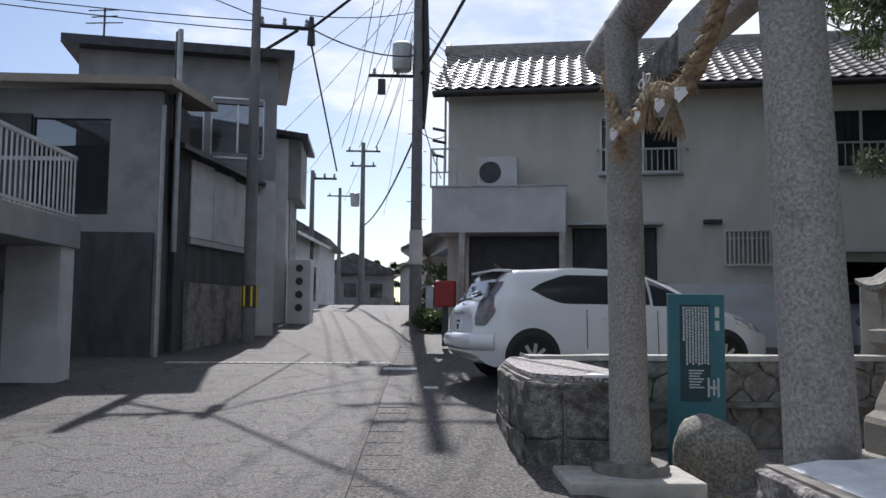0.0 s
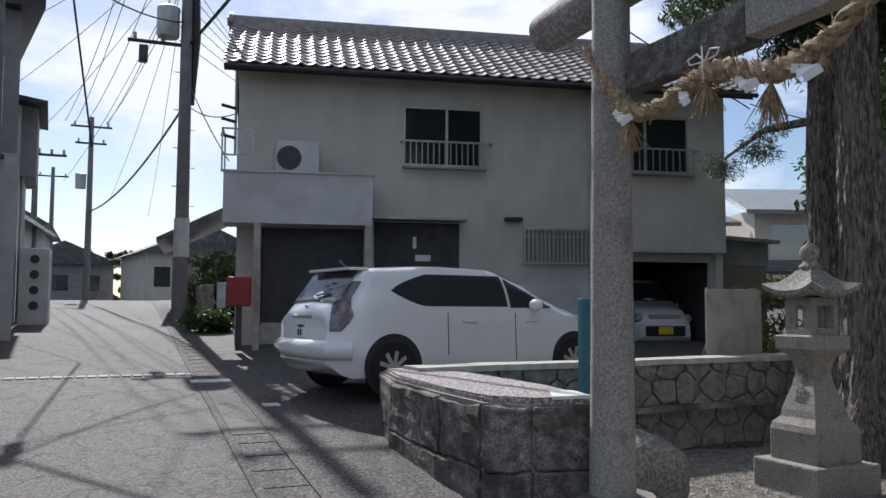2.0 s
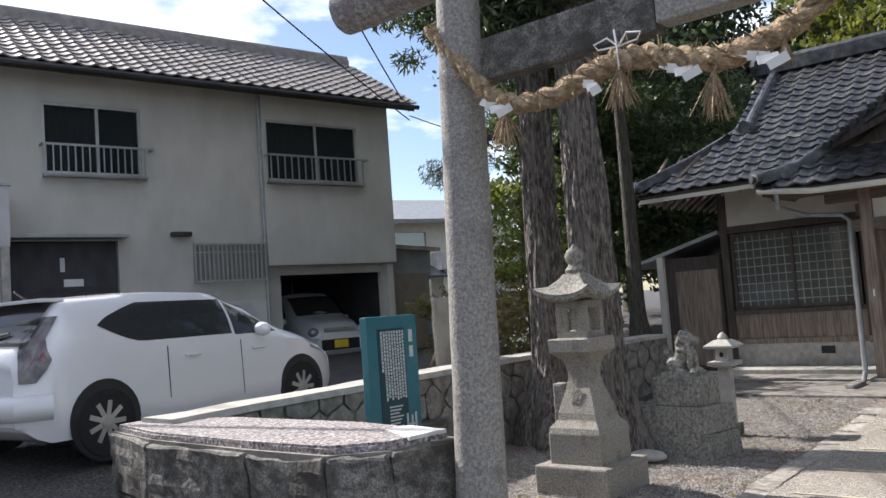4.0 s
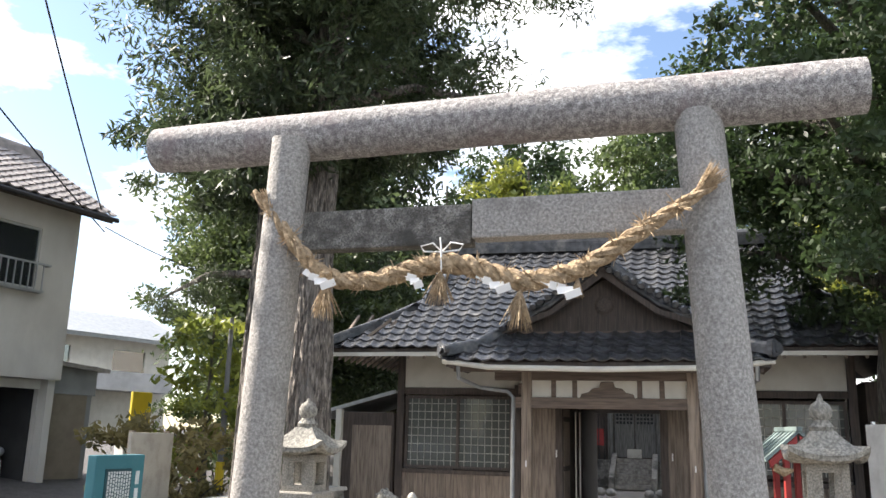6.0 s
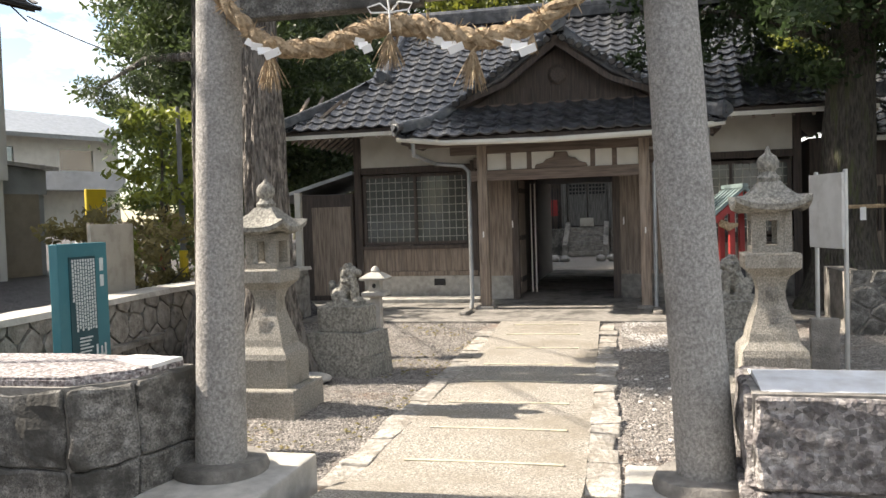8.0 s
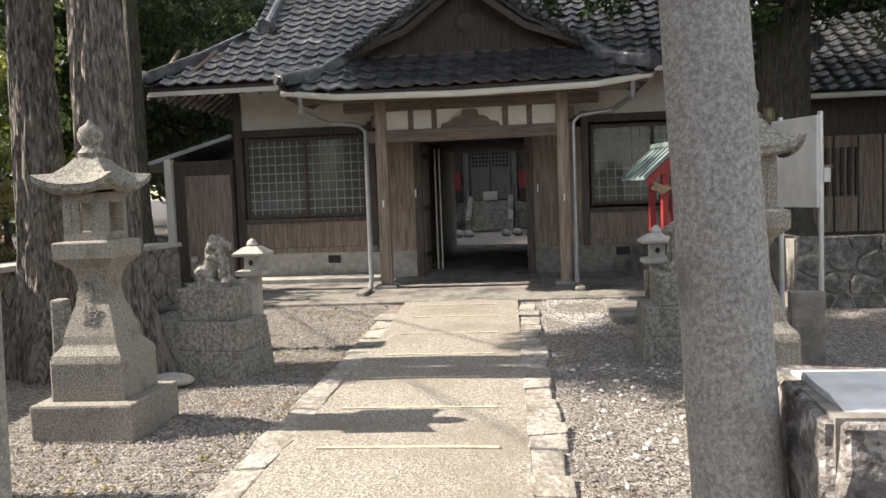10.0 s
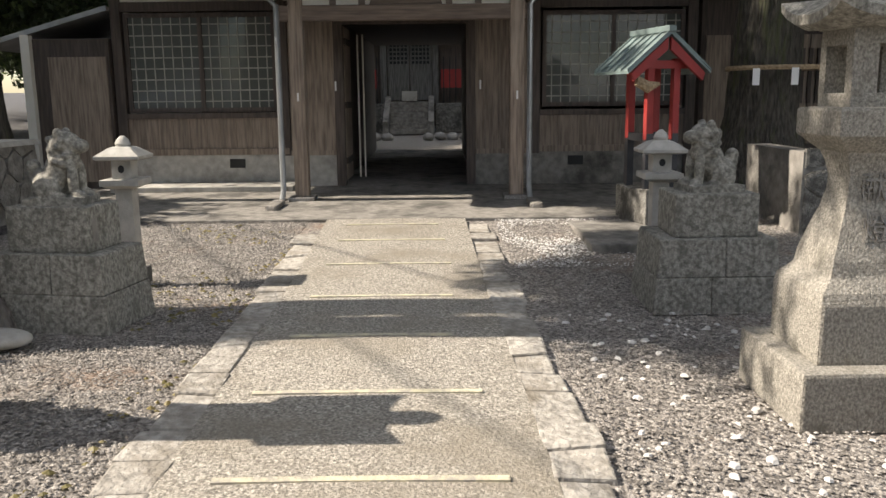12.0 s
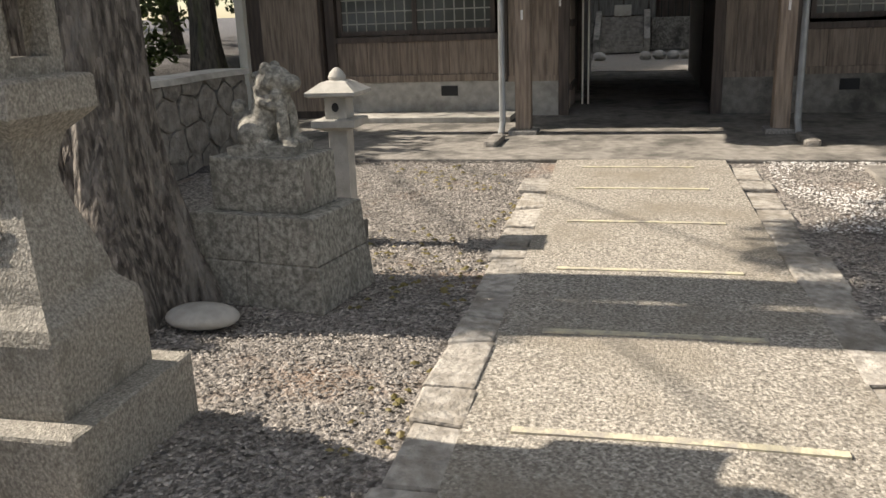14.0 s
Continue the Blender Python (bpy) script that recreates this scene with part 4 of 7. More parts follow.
def tile_field(parent, origin, uv, sv, nu, ns, inside, material, w=0.27, ex=0.235, single=lambda u, s: False):
    """Courses of pan tiles over a sloping plane. single picks those that are pieces of their own."""
    uv, sv = Vector(uv).normalized(), Vector(sv).normalized()
    nv = uv.cross(sv)
    if nv.z < 0:
        nv = -nv
    base = Matrix((uv, sv, nv)).transposed()
    sv_, sf = tile_shape(w, ex + 0.05)
    me = soup("tile", sv_, sf, material)
    me.shade_smooth()
    me.set_sharp_from_angle(angle=radians(50))
    loose, faces = [], []
    r = random.Random(nu * 7 + ns)
    for j in range(ns):
        for i in range(nu):
            if not inside((i + 0.5) * w, (j + 0.4) * ex):
                continue
            off = Vector(origin) + uv * (i * w + r.uniform(-0.004, 0.004)) + sv * (j * ex + r.uniform(-0.006, 0.006)) + nv * r.uniform(0, 0.006)
            if single((i + 0.5) * w, (j + 0.4) * ex):
                t = new("tile", me)
                t.parent = parent
                t.matrix_basis = Matrix.Translation(off) @ base.to_4x4()
            else:
                b = len(loose)
                loose += [tuple(off + base @ Vector(v)) for v in sv_]
                faces += [tuple(q + b for q in face) for face in sf]
    if loose:
        lm = soup("tiles", loose, faces, material)
        lm.shade_smooth()
        lm.set_sharp_from_angle(angle=radians(50))
        o = new("tiles", lm)
        o.parent = parent
        tagged(o, kind="stuff")


def slab_face(points, thick):
    """A thick sloping slab over 3D corner points."""
    bm = bmesh.new()
    return loft(bm, [[Vector(p) - Vector((0, 0, thick)) for p in points], points])


def ridge(parent, pts, r, material=None, end=True, name="ridge"):
    """A built-up ridge: flat courses under a half-round cap, with an end tile."""
    material = material or TILE
    bm = bmesh.new()
    up = Vector((0, 0, 1))
    rings = []
    for i, p in enumerate(pts):
        p = Vector(p)
        d = Vector(pts[min(i + 1, len(pts) - 1)]) - Vector(pts[max(i - 1, 0)])
        sd_ = d.cross(up).normalized()
        ring = [p - sd_ * r * 1.25 - up * r * 0.6, p - sd_ * r * 1.2 + up * r * 0.5, p - sd_ * r * 0.95 + up * r * 0.52, p - sd_ * r * 0.9 + up * r * 1.0]
        ring += [p + sd_ * r * 0.75 * math.cos(a) + up * r * (1.0 + 0.6 * math.sin(a)) for a in (3.14, 2.36, 1.57, 0.78, 0)]
        ring += [p + sd_ * r * 0.9 + up * r * 1.0, p + sd_ * r * 0.95 + up * r * 0.52, p + sd_ * r * 1.2 + up * r * 0.5, p + sd_ * r * 1.25 - up * r * 0.6]
        rings.append(ring)
    loft(bm, rings)
    part(name, bm, material, parent)
    if end:
        p, q = Vector(pts[-1]), Vector(pts[-2])
        d = (p - q).normalized()
        ang = math.degrees(math.atan2(d.y, d.x))
        bm = bmesh.new()
        m = Matrix.Translation(p + d * 0.03 + up * r * 0.6) @ pose(0, 0, 0, 0, 0, ang)
        ring = []
        for k in range(16):
            a = 2 * math.pi * k / 16
            rr = r * (1.5 + 0.25 * math.cos(3 * a))
            ring.append((rr * math.cos(a), rr * math.sin(a)))
        loft(bm, [[m @ Vector((x, u, v)) for u, v in ring] for x in (-0.05, 0.04)])
        loft(bm, [[m @ Vector((x, u * 0.5, v * 0.5)) for u, v in ring] for x in (0.03, 0.08)])
        part("end_tile", bm, material, parent)


# ---- gate building ----
FX = 13.0
gate = thing("shrine_gate_building", "old timber shrine gatehouse with tiled hipped roof and gabled porch", "gatehouse", kind="")


def wood_posts(lst, material=WOOD_D):
    for x0, x1, y0, y1, z0, z1 in lst:
        part("post", B((x0, x1, y0, y1, z0, z1), bevel=0.008), material, gate)


def plank_wall(y0, y1, z0, z1, x=FX, w=0.2, material=WOOD, seed=0):
    r = random.Random(seed)
    y = y0
    while y < y1 - 0.02:
        ww = min(w * r.uniform(0.85, 1.15), y1 - y)
        part("plank", B((x - 0.012 - r.uniform(0, 0.006), x + 0.02, y + 0.002, y + ww - 0.002, z0, z1)), material, gate)
        y += ww


# body walls
for y0, y1 in ((5.9, 9.0), (0.9, 4.05)):
    part("wall", B((FX + 0.02, FX + 0.14, y0, y1, 0.62, 1.2)), DARKWALL, gate, "dark timber wall behind the boarding")
part("plaster", B((FX + 0.005, FX + 0.12, 6.2, 8.95, 2.79, 3.6)), PLASTER, gate, "white plaster band")
part("plaster", B((FX + 0.005, FX + 0.12, 0.98, 3.6, 2.79, 3.6)), PLASTER, gate, "white plaster band")
part("plaster", B((FX + 0.03, FX + 0.12, 3.6, 6.2, 2.6, 4.4)), PLASTER, gate, "white plaster above the door")
part("foundation", B((FX - 0.02, FX + 0.2, 5.9, 9.05, 0.15, 0.66), bevel=0.008), CONCRETE, gate, "cement foundation")
part("foundation", B((FX - 0.02, FX + 0.2, 0.85, 4.05, 0.15, 0.68), bevel=0.008), CONCRETE_OLD, gate, "cement foundation")
for y in (7.4, 2.53):
    part("floor_vent", B((FX - 0.03, FX - 0.018, y - 0.11, y + 0.11, 0.47, 0.6)), DARKROOM, gate)
part("side_wall", B((FX + 0.14, 16.5, 8.86, 8.98, 0.15, 3.6)), PLASTER, gate)
part("side_wall", B((FX + 0.14, 16.5, 0.9, 1.02, 0.15, 3.6)), PLASTER, gate)
# walls and ceiling run on past the rear wall, unseen, to darken the passage
part("passage_wall", B((FX + 0.12, 20.5, 5.98, 6.08, 0.15, 3.2)), WOOD_D, gate)
part("passage_wall", B((FX + 0.12, 20.5, 3.88, 3.98, 0.15, 3.2)), WOOD_D, gate)
part("passage_ceiling", B((FX + 0.1, 20.5, 3.9, 6.05, 2.6, 2.68)), WOOD_D, gate)
for ya, yb in ((5.9, 8.9), (1.0, 4.0)):
    part("rear_wall", B((16.4, 16.5, ya, yb, 0.15, 3.5)), WOOD_D, gate)
wood_posts([(FX - 0.05, FX + 0.1, 8.93, 9.07, 0.2, 3.6), (FX - 0.04, FX + 0.1, 6.62, 6.74, 0.64, 2.85), (FX - 0.04, FX + 0.1, 5.84, 5.97, 0.2, 2.6), (FX - 0.04, FX + 0.1, 3.97, 4.1, 0.2, 2.6), (FX - 0.04, FX + 0.1, 3.05, 3.17, 0.64, 2.85), (FX - 0.05, FX + 0.1, 0.85, 0.99, 0.2, 3.6)])
for y0, y1 in ((6.74, 8.93), (0.99, 3.05)):
    part("rail", B((FX - 0.035, FX + 0.05, y0, y1, 2.66, 2.79), bevel=0.006), WOOD_D, gate)
    part("rail", B((FX - 0.05, FX + 0.05, y0, y1, 1.18, 1.26), bevel=0.006), WOOD_D, gate)
    part("rail", B((FX - 0.045, FX + 0.05, y0 - 0.1, y1, 0.66, 0.75), bevel=0.006), WOOD, gate)
plank_wall(6.74, 8.93, 0.75, 1.18, seed=1, w=0.22)
plank_wall(0.99, 3.05, 0.75, 1.18, seed=2, w=0.22)
plank_wall(5.97, 6.62, 0.7, 2.6, seed=3, w=0.17)
plank_wall(3.17, 3.97, 0.7, 2.6, seed=4, w=0.17)
part("rail", B((FX - 0.03, FX + 0.03, 5.97, 6.62, 0.64, 0.71)), WOOD, gate)
part("rail", B((FX - 0.03, FX + 0.03, 3.17, 3.97, 0.64, 0.71)), WOOD, gate)
part("lintel", B((FX - 0.05, FX + 0.1, 3.97, 5.97, 2.46, 2.62), bevel=0.008), WOOD_D, gate)


def lattice_window(parent, y0, y1, z0, z1, x=FX):
    w = part("window", B((x - 0.02, x + 0.03, y0, y1, z1 - 0.06, z1)), WOOD_D, parent, "dark sliding window with pale lattice bars")
    for yy in (y0, (y0 + y1) / 2 - 0.03, y1 - 0.06):
        part("stile", B((x - 0.017, x + 0.027, yy, yy + 0.06, z0 + 0.06, z1 - 0.06)), WOOD_D, w)
    part("sill", B((x - 0.02, x + 0.03, y0, y1, z0, z0 + 0.06)), WOOD_D, w)
    pane = part("pane", B((x + 0.008, x + 0.014, y0 + 0.06, y1 - 0.06, z0 + 0.06, z1 - 0.06)), GATEGLASS, w)
    pane.visible_shadow = False
    n = round((y1 - y0) / 0.13)
    for i in range(1, n):
        y = y0 + (y1 - y0) * i / n
        part("bar", B((x - 0.004, x + 0.006, y - 0.008, y + 0.008, z0 + 0.05, z1 - 0.05)), MUNTIN, w)
    for i in range(1, 9):
        z = z0 + (z1 - z0) * i / 9
        part("bar", B((x - 0.001, x + 0.006, y0 + 0.05, y1 - 0.05, z - 0.008, z + 0.008)), MUNTIN, w)


lattice_window(gate, 6.78, 8.9, 1.27, 2.64)
lattice_window(gate, 1.02, 3.02, 1.3, 2.62)
# folded door leaves inside the passage
for y in (5.86, 4.0):
    d = part("door_leaf", B((13.15, 13.95, y - 0.025, y + 0.025, 0.26, 2.45), bevel=0.005), WOOD, gate, "open plank door leaf")
    for z in (0.5, 1.3, 2.2):
        part("batten", B((13.15, 13.95, y - 0.045, y + 0.045, z, z + 0.09)), WOOD_D, d)
for y in (5.74, 5.66):
    part("screen_frame", B((14.1, 14.13, y - 0.012, y + 0.012, 0.22, 2.4)), PLASTER, gate)

# porch
PX = 11.35
for y in (6.2, 3.53):
    part("porch_post", B((PX - 0.09, PX + 0.09, y - 0.085, y + 0.085, 0.24, 3.0), bevel=0.012), WOOD, gate, "square porch post")
    part("post_stone", B((PX - 0.16, PX + 0.16, y - 0.16, y + 0.16, 0.12, 0.25), bevel=0.015), GRANITE, gate)
part("porch_beam", B((PX - 0.08, PX + 0.08, 3.35, 6.4, 2.37, 2.55), bevel=0.012), WOOD_H, gate)
part("porch_beam", B((PX - 0.07, PX + 0.07, 3.0, 6.75, 2.83, 2.98), bevel=0.01), WOOD_H, gate)
part("infill", B((PX - 0.01, PX + 0.01, 3.6, 6.15, 2.55, 2.83)), PLASTER, gate, "white infill panels")
for y in (5.75, 5.4, 4.35, 4.0):
    part("strut", B((PX - 0.03, PX + 0.03, y - 0.04, y + 0.04, 2.55, 2.83)), WOOD_H, gate)
prof = [(-0.44, 0), (-0.42, 0.06), (-0.3, 0.09), (-0.24, 0.15), (-0.13, 0.17), (-0.1, 0.26), (0.1, 0.26), (0.13, 0.17), (0.24, 0.15), (0.3, 0.09), (0.42, 0.06), (0.44, 0)]
part("carved_strut", profile_x([(4.87 + a, 2.55 + b) for a, b in prof], PX - 0.05, PX + 0.045), WOOD_H, gate, "carved frog-leg strut")
for y in (6.3, 3.4):
    part("tie_beam", B((PX, FX, y - 0.05, y + 0.05, 2.6, 2.78)), WOOD_H, gate)

# main roof
EX0, RX, EZ, SL = 11.8, 15.1, 3.42, 0.737
RZ = EZ + (RX - EX0) * SL
roof = part("main_roof", slab_face([(EX0, 10.0, EZ), (EX0, -0.1, EZ), (13.2, 1.3, EZ + 1.4 * SL), (RX, 1.3, RZ), (RX, 8.6, RZ), (13.2, 8.6, EZ + 1.4 * SL)], 0.1), WOOD_D, gate)
part("main_roof", slab_face([(EX0, 10.0, EZ), (13.2, 8.6, EZ + 1.4 * SL), (16.0, 8.6, EZ + 1.4 * SL), (17.3, 10.0, EZ)], 0.1), WOOD_D, gate)
part("main_roof", slab_face([(EX0, -0.1, EZ), (17.3, -0.1, EZ), (16.0, 1.3, EZ + 1.4 * SL), (13.2, 1.3, EZ + 1.4 * SL)], 0.1), WOOD_D, gate)
part("main_roof", slab_face([(RX, 8.6, RZ), (RX, 1.3, RZ), (16.0, 1.3, EZ + 1.4 * SL), (17.3, -0.1, EZ), (17.3, 10.0, EZ), (16.0, 8.6, EZ + 1.4 * SL)], 0.1), TILE, gate)
for y in (8.5, 1.4):
    part("gable", profile_y([(13.2, EZ + 1.4 * SL - 0.1), (16.0, EZ + 1.4 * SL - 0.1), (RX, RZ - 0.1)], y - 0.03, y + 0.03), WOOD_D, gate)
cs = math.sqrt(1 + SL * SL)


def porch_x(y):
    """x from which the main slope shows above the porch roof."""
    z = 4.72 - 0.66 * abs(y - 4.9)
    return EX0 + (z - EZ) / SL


def front_in(u, s):
    d, y = s / cs, 10.05 - u
    lim = min(d, 1.4)
    return -0.1 + lim < y < 10.0 - lim and EX0 + d > porch_x(y) - 0.15


tile_field(gate, (EX0 - 0.06, 10.05, EZ + 0.0), (0, -1, 0), (1, 0, SL), 38, 19, front_in, TILE, single=lambda u, s: s < 1.0)
tile_field(gate, (EX0, 10.06, EZ), (1, 0, 0), (0, -1, SL), 20, 8, lambda u, s: s / cs < 1.4 and s / cs < u < 5.4 - s / cs, TILE)
ridge(gate, [(RX, 8.75, RZ + 0.12), (RX, 5, RZ + 0.09), (RX, 1.15, RZ + 0.12)], 0.17)
ridge(gate, [(RX, 1.3, RZ + 0.12), (RX, 8.8, RZ + 0.12)], 0.16)
for y, yo, e in ((8.45, 8.6, 10.05), (1.45, 1.3, -0.15)):
    ridge(gate, [(RX, y, RZ + 0.05), (14.3, y, EZ + 2.5 * SL + 0.05), (13.15, y, EZ + 1.36 * SL + 0.06)], 0.1)
    ridge(gate, [(13.3, yo, EZ + 1.45 * SL + 0.02), (12.5, (yo + e) / 2, EZ + 0.72 * SL + 0.02), (EX0 - 0.02, e, EZ + 0.12)], 0.085)
part("eave_board", B((EX0 - 0.02, EX0 + 0.04, 7.5, 10.0, EZ - 0.13, EZ - 0.06)), PLASTER, gate, "pale eave board")
part("eave_board", B((EX0 - 0.02, EX0 + 0.04, -0.1, 2.3, EZ - 0.13, EZ - 0.06)), PLASTER, gate, "pale eave board")
for i in range(34):
    y = -0.05 + i * 0.305
    if not 2.4 < y < 7.4:
        bm = bmesh.new()
        loft(bm, [[(x, y - 0.025, z - 0.06), (x, y + 0.025, z - 0.06), (x, y + 0.025, z), (x, y - 0.025, z)] for x, z in ((EX0, EZ - 0.12), (FX + 0.1, EZ - 0.12 + 1.3 * SL))])
        part("rafter", bm, WOOD, gate)
for i in range(20):
    x = EX0 + 0.3 + i * 0.3
    bm = bmesh.new()
    loft(bm, [[(x - 0.025, y, z - 0.06), (x + 0.025, y, z - 0.06), (x + 0.025, y, z), (x - 0.025, y, z)] for y, z in ((9.98, EZ - 0.12), (8.95, EZ - 0.12 + 1.0 * SL))])
    part("rafter", bm, WOOD, gate)

# porch roof
QX0, QE, QY, QS = 10.55, 3.06, 4.9, 0.66
QR = QE + 2.5 * QS
for sg in (1, -1):
    e = QY + 2.5 * sg
    pts = [(QX0, e, QE), (11.3, e - 0.75 * sg, QE + 0.75 * QS), (11.15, QY, QR), (13.7, QY, QR), (12.0, e, QE), ]
    part("porch_roof", slab_face(pts, 0.07), WOOD_D, gate)
    q = math.sqrt(1 + QS * QS)
    tile_field(gate, (QX0 - 0.0, e + 0.05 * sg, QE + 0.01), (1, 0, 0), (0, -sg, QS), 13, 13, lambda u, s: (u > min(s / q, 0.72) and QX0 + u < EX0 + 0.35 + max(0, (QE + s / q * QS - EZ)) / SL and s / q < 2.45), TILE, single=lambda u, s: True)
    ridge(gate, [(11.25, QY + 0.1 * sg, QR + 0.06), (11.25, QY + 0.9 * sg, QR - 0.6 + 0.0), (11.28, QY + 1.7 * sg, QE + 0.8 * QS + 0.06), (10.95, QY + 2.1 * sg, QE + 0.42 * QS + 0.02), (QX0 - 0.02, e + 0.03 * sg, QE + 0.16)], 0.085)
    bm = bmesh.new()
    loft(bm, [[(x, QY + 0.0 * sg, QR - 0.06), (x, QY + 0.9 * sg, QR - 0.72), (x, QY + 1.75 * sg, QE + 0.62), (x, QY + 1.75 * sg, QE + 0.52), (x, QY + 0.85 * sg, QR - 0.8), (x, QY, QR - 0.17)] for x in (11.16, 11.22)])
    part("bargeboard", bm, WOOD_D, gate)
    for i in range(13):
        k = (i + 0.5) / 13
        vy, vz = QY + sg * (0.06 + 1.68 * k), QR - 0.04 - (QR - QE - 0.62) * (k - 0.1 * math.sin(math.pi * k) * 0.5)
        part("verge_tile", tube([(11.02, vy, vz - 0.02), (11.06, vy, vz), (11.42, vy, vz + 0.035)], [0.05, 0.066, 0.066], 8), TILE, gate)
    part("verge_tiles", tube([(11.17, QY + 0.05 * sg, QR - 0.0), (11.17, QY + 0.9 * sg, QR - 0.64), (11.2, QY + 1.72 * sg, QE + 0.66)], 0.045, 8), TILE, gate)
part("porch_roof", slab_face([(QX0, QY + 2.5, QE), (QX0, QY - 2.5, QE), (11.3, QY - 1.75, QE + 0.75 * QS), (11.3, QY + 1.75, QE + 0.75 * QS)], 0.07), WOOD_D, gate)
q = math.sqrt(1 + QS * QS)
tile_field(gate, (QX0 - 0.06, QY + 2.56, QE - 0.0), (0, -1, 0), (1, 0, QS), 19, 4, lambda u, s: s / q < 0.85 and s / q - 0.15 < u < 5.12 - s / q + 0.15, TILE, single=lambda u, s: True)
ridge(gate, [(14.0, QY, QR + 0.06), (11.0, QY, QR + 0.09)], 0.12)
part("gable_panel", profile_x([(QY + 1.6, QE + 0.5), (QY - 1.6, QE + 0.5), (QY, QR - 0.15)], 11.5, 11.55), WOOD_D, gate, "dark gable panel")
for i in range(9):
    y = QY - 0.6 + i * 0.15
    part("gable_bar", B((11.46, 11.495, y - 0.025, y + 0.025, QE + 0.62, QE + 0.86)), WOOD_D, gate)
part("gable_carving", lathe([(0.12, -0.03), (0.17, 0.0), (0.12, 0.03)], 12), WOOD_D, gate).matrix_basis = Matrix.Translation((11.47, QY, QE + 1.05)) @ pose(0, 0, 0, 0, 90, 0)
part("gable_rail", B((11.4, 11.5, QY - 1.45, QY + 1.45, QE + 0.5, QE + 0.6)), WOOD_H, gate)
part("eave_gutter", tube([(QX0 - 0.03, QY + 2.55, QE + 0.02), (QX0 - 0.03, QY + 1.8, QE - 0.08), (QX0 - 0.03, QY, QE - 0.11), (QX0 - 0.03, QY - 1.8, QE - 0.08), (QX0 - 0.03, QY - 2.55, QE + 0.02)], 0.045, 10), PLASTER, gate, "cream rain gutter")
part("eave_beam", B((QX0 + 0.1, QX0 + 0.2, QY - 2.4, QY + 2.4, QE - 0.14, QE - 0.07)), WOOD_H, gate)
for sg in (1, -1):
    y = QY + 1.52 * sg
    pp = part("downpipe", tube([(QX0 + 0.0, QY + 2.3 * sg, QE - 0.05), (QX0 + 0.05, QY + 2.3 * sg, QE - 0.25), (PX - 0.1, QY + 2.1 * sg, QE - 0.36), (PX - 0.1, y + 0.1 * sg, QE - 0.42), (PX - 0.1, y, QE - 0.52), (PX - 0.12, y, 0.35), (PX - 0.25, y, 0.22)], 0.035, 8), METAL, gate, "grey rain downpipe", smooth=True)
    part("spout_stone", rough_up(B((10.35, 10.95, y - 0.07, y + 0.07, 0.15, 0.26), bevel=0.03), 0.01, 6), DARKSTONE, gate)
for y in (6.2, 3.53, 5.95, 3.9):
    part("paper_charm", B((PX - 0.1, PX - 0.092, y - 0.012, y + 0.012, 1.42, 1.52)) if y in (6.2, 3.53) else B((FX - 0.05, FX - 0.042, y - 0.012, y + 0.012, 1.55, 1.68)), PAPER, gate)

# lean-to shed
shed = thing("lean_to_shed", "dark boarded lean-to shed with a sloping sheet roof", "shed")
part("wall", B((12.9, 15, 9.1, 10.25, 0.15, 2.3)), WOOD_D, shed)
part("door", B((12.87, 12.9, 9.14, 9.95, 0.3, 2.05), bevel=0.005), WOOD, shed, "grey-brown plank door")
part("corner_post", B((12.8, 12.92, 10.16, 10.28, 0.15, 2.35)), PLASTER, shed, "pale corner post")
part("roof", slab_face([(12.82, 10.85, 2.22), (12.82, 9.06, 2.72), (15.2, 9.06, 2.72), (15.2, 10.85, 2.22)], 0.05), METAL, shed, "grey sheet roof")
for i in range(7):
    x = 12.86 + i * 0.37
    bm = bmesh.new()
    loft(bm, [[(x, yy, z), (x + 0.03, yy, z), (x + 0.03, yy, z + 0.025), (x, yy, z + 0.025)] for yy, z in ((10.86, 2.221), (9.08, 2.717))])
    part("seam", bm, METAL, shed)

# wing south of the gate
wing = thing("shrine_wing", "dark timber wing with a tiled roof beside the gatehouse", "building")
part("wall", B((13.6, 17, -9, 0.6, 0.1, 3.0)), WOOD_D, wing)
for i in range(24):
    y = -8.8 + i * 0.39
    part("board", B((13.57, 13.6, y, y + 0.36, 0.7, 2.3)), WOOD, wing)
for i in range(12):
    part("bar", B((13.52, 13.56, -1.4 + i * 0.12, -1.35 + i * 0.12, 1.3, 2.1)), WOOD_D, wing)
part("roof", slab_face([(12.9, -9.5, 2.95), (12.9, 0.0, 2.95), (15.5, 0.0, 4.6), (15.5, -9.5, 4.6)], 0.08), WOOD_D, wing)
tile_field(wing, (12.85, 0.0, 2.96), (0, -1, 0), (1, 0, 0.635), 35, 13, lambda u, s: True, TILE)
part("gutter", tube([(12.86, 0.0, 2.9), (12.86, -9.5, 2.9)], 0.045, 8), PLASTER, wing)

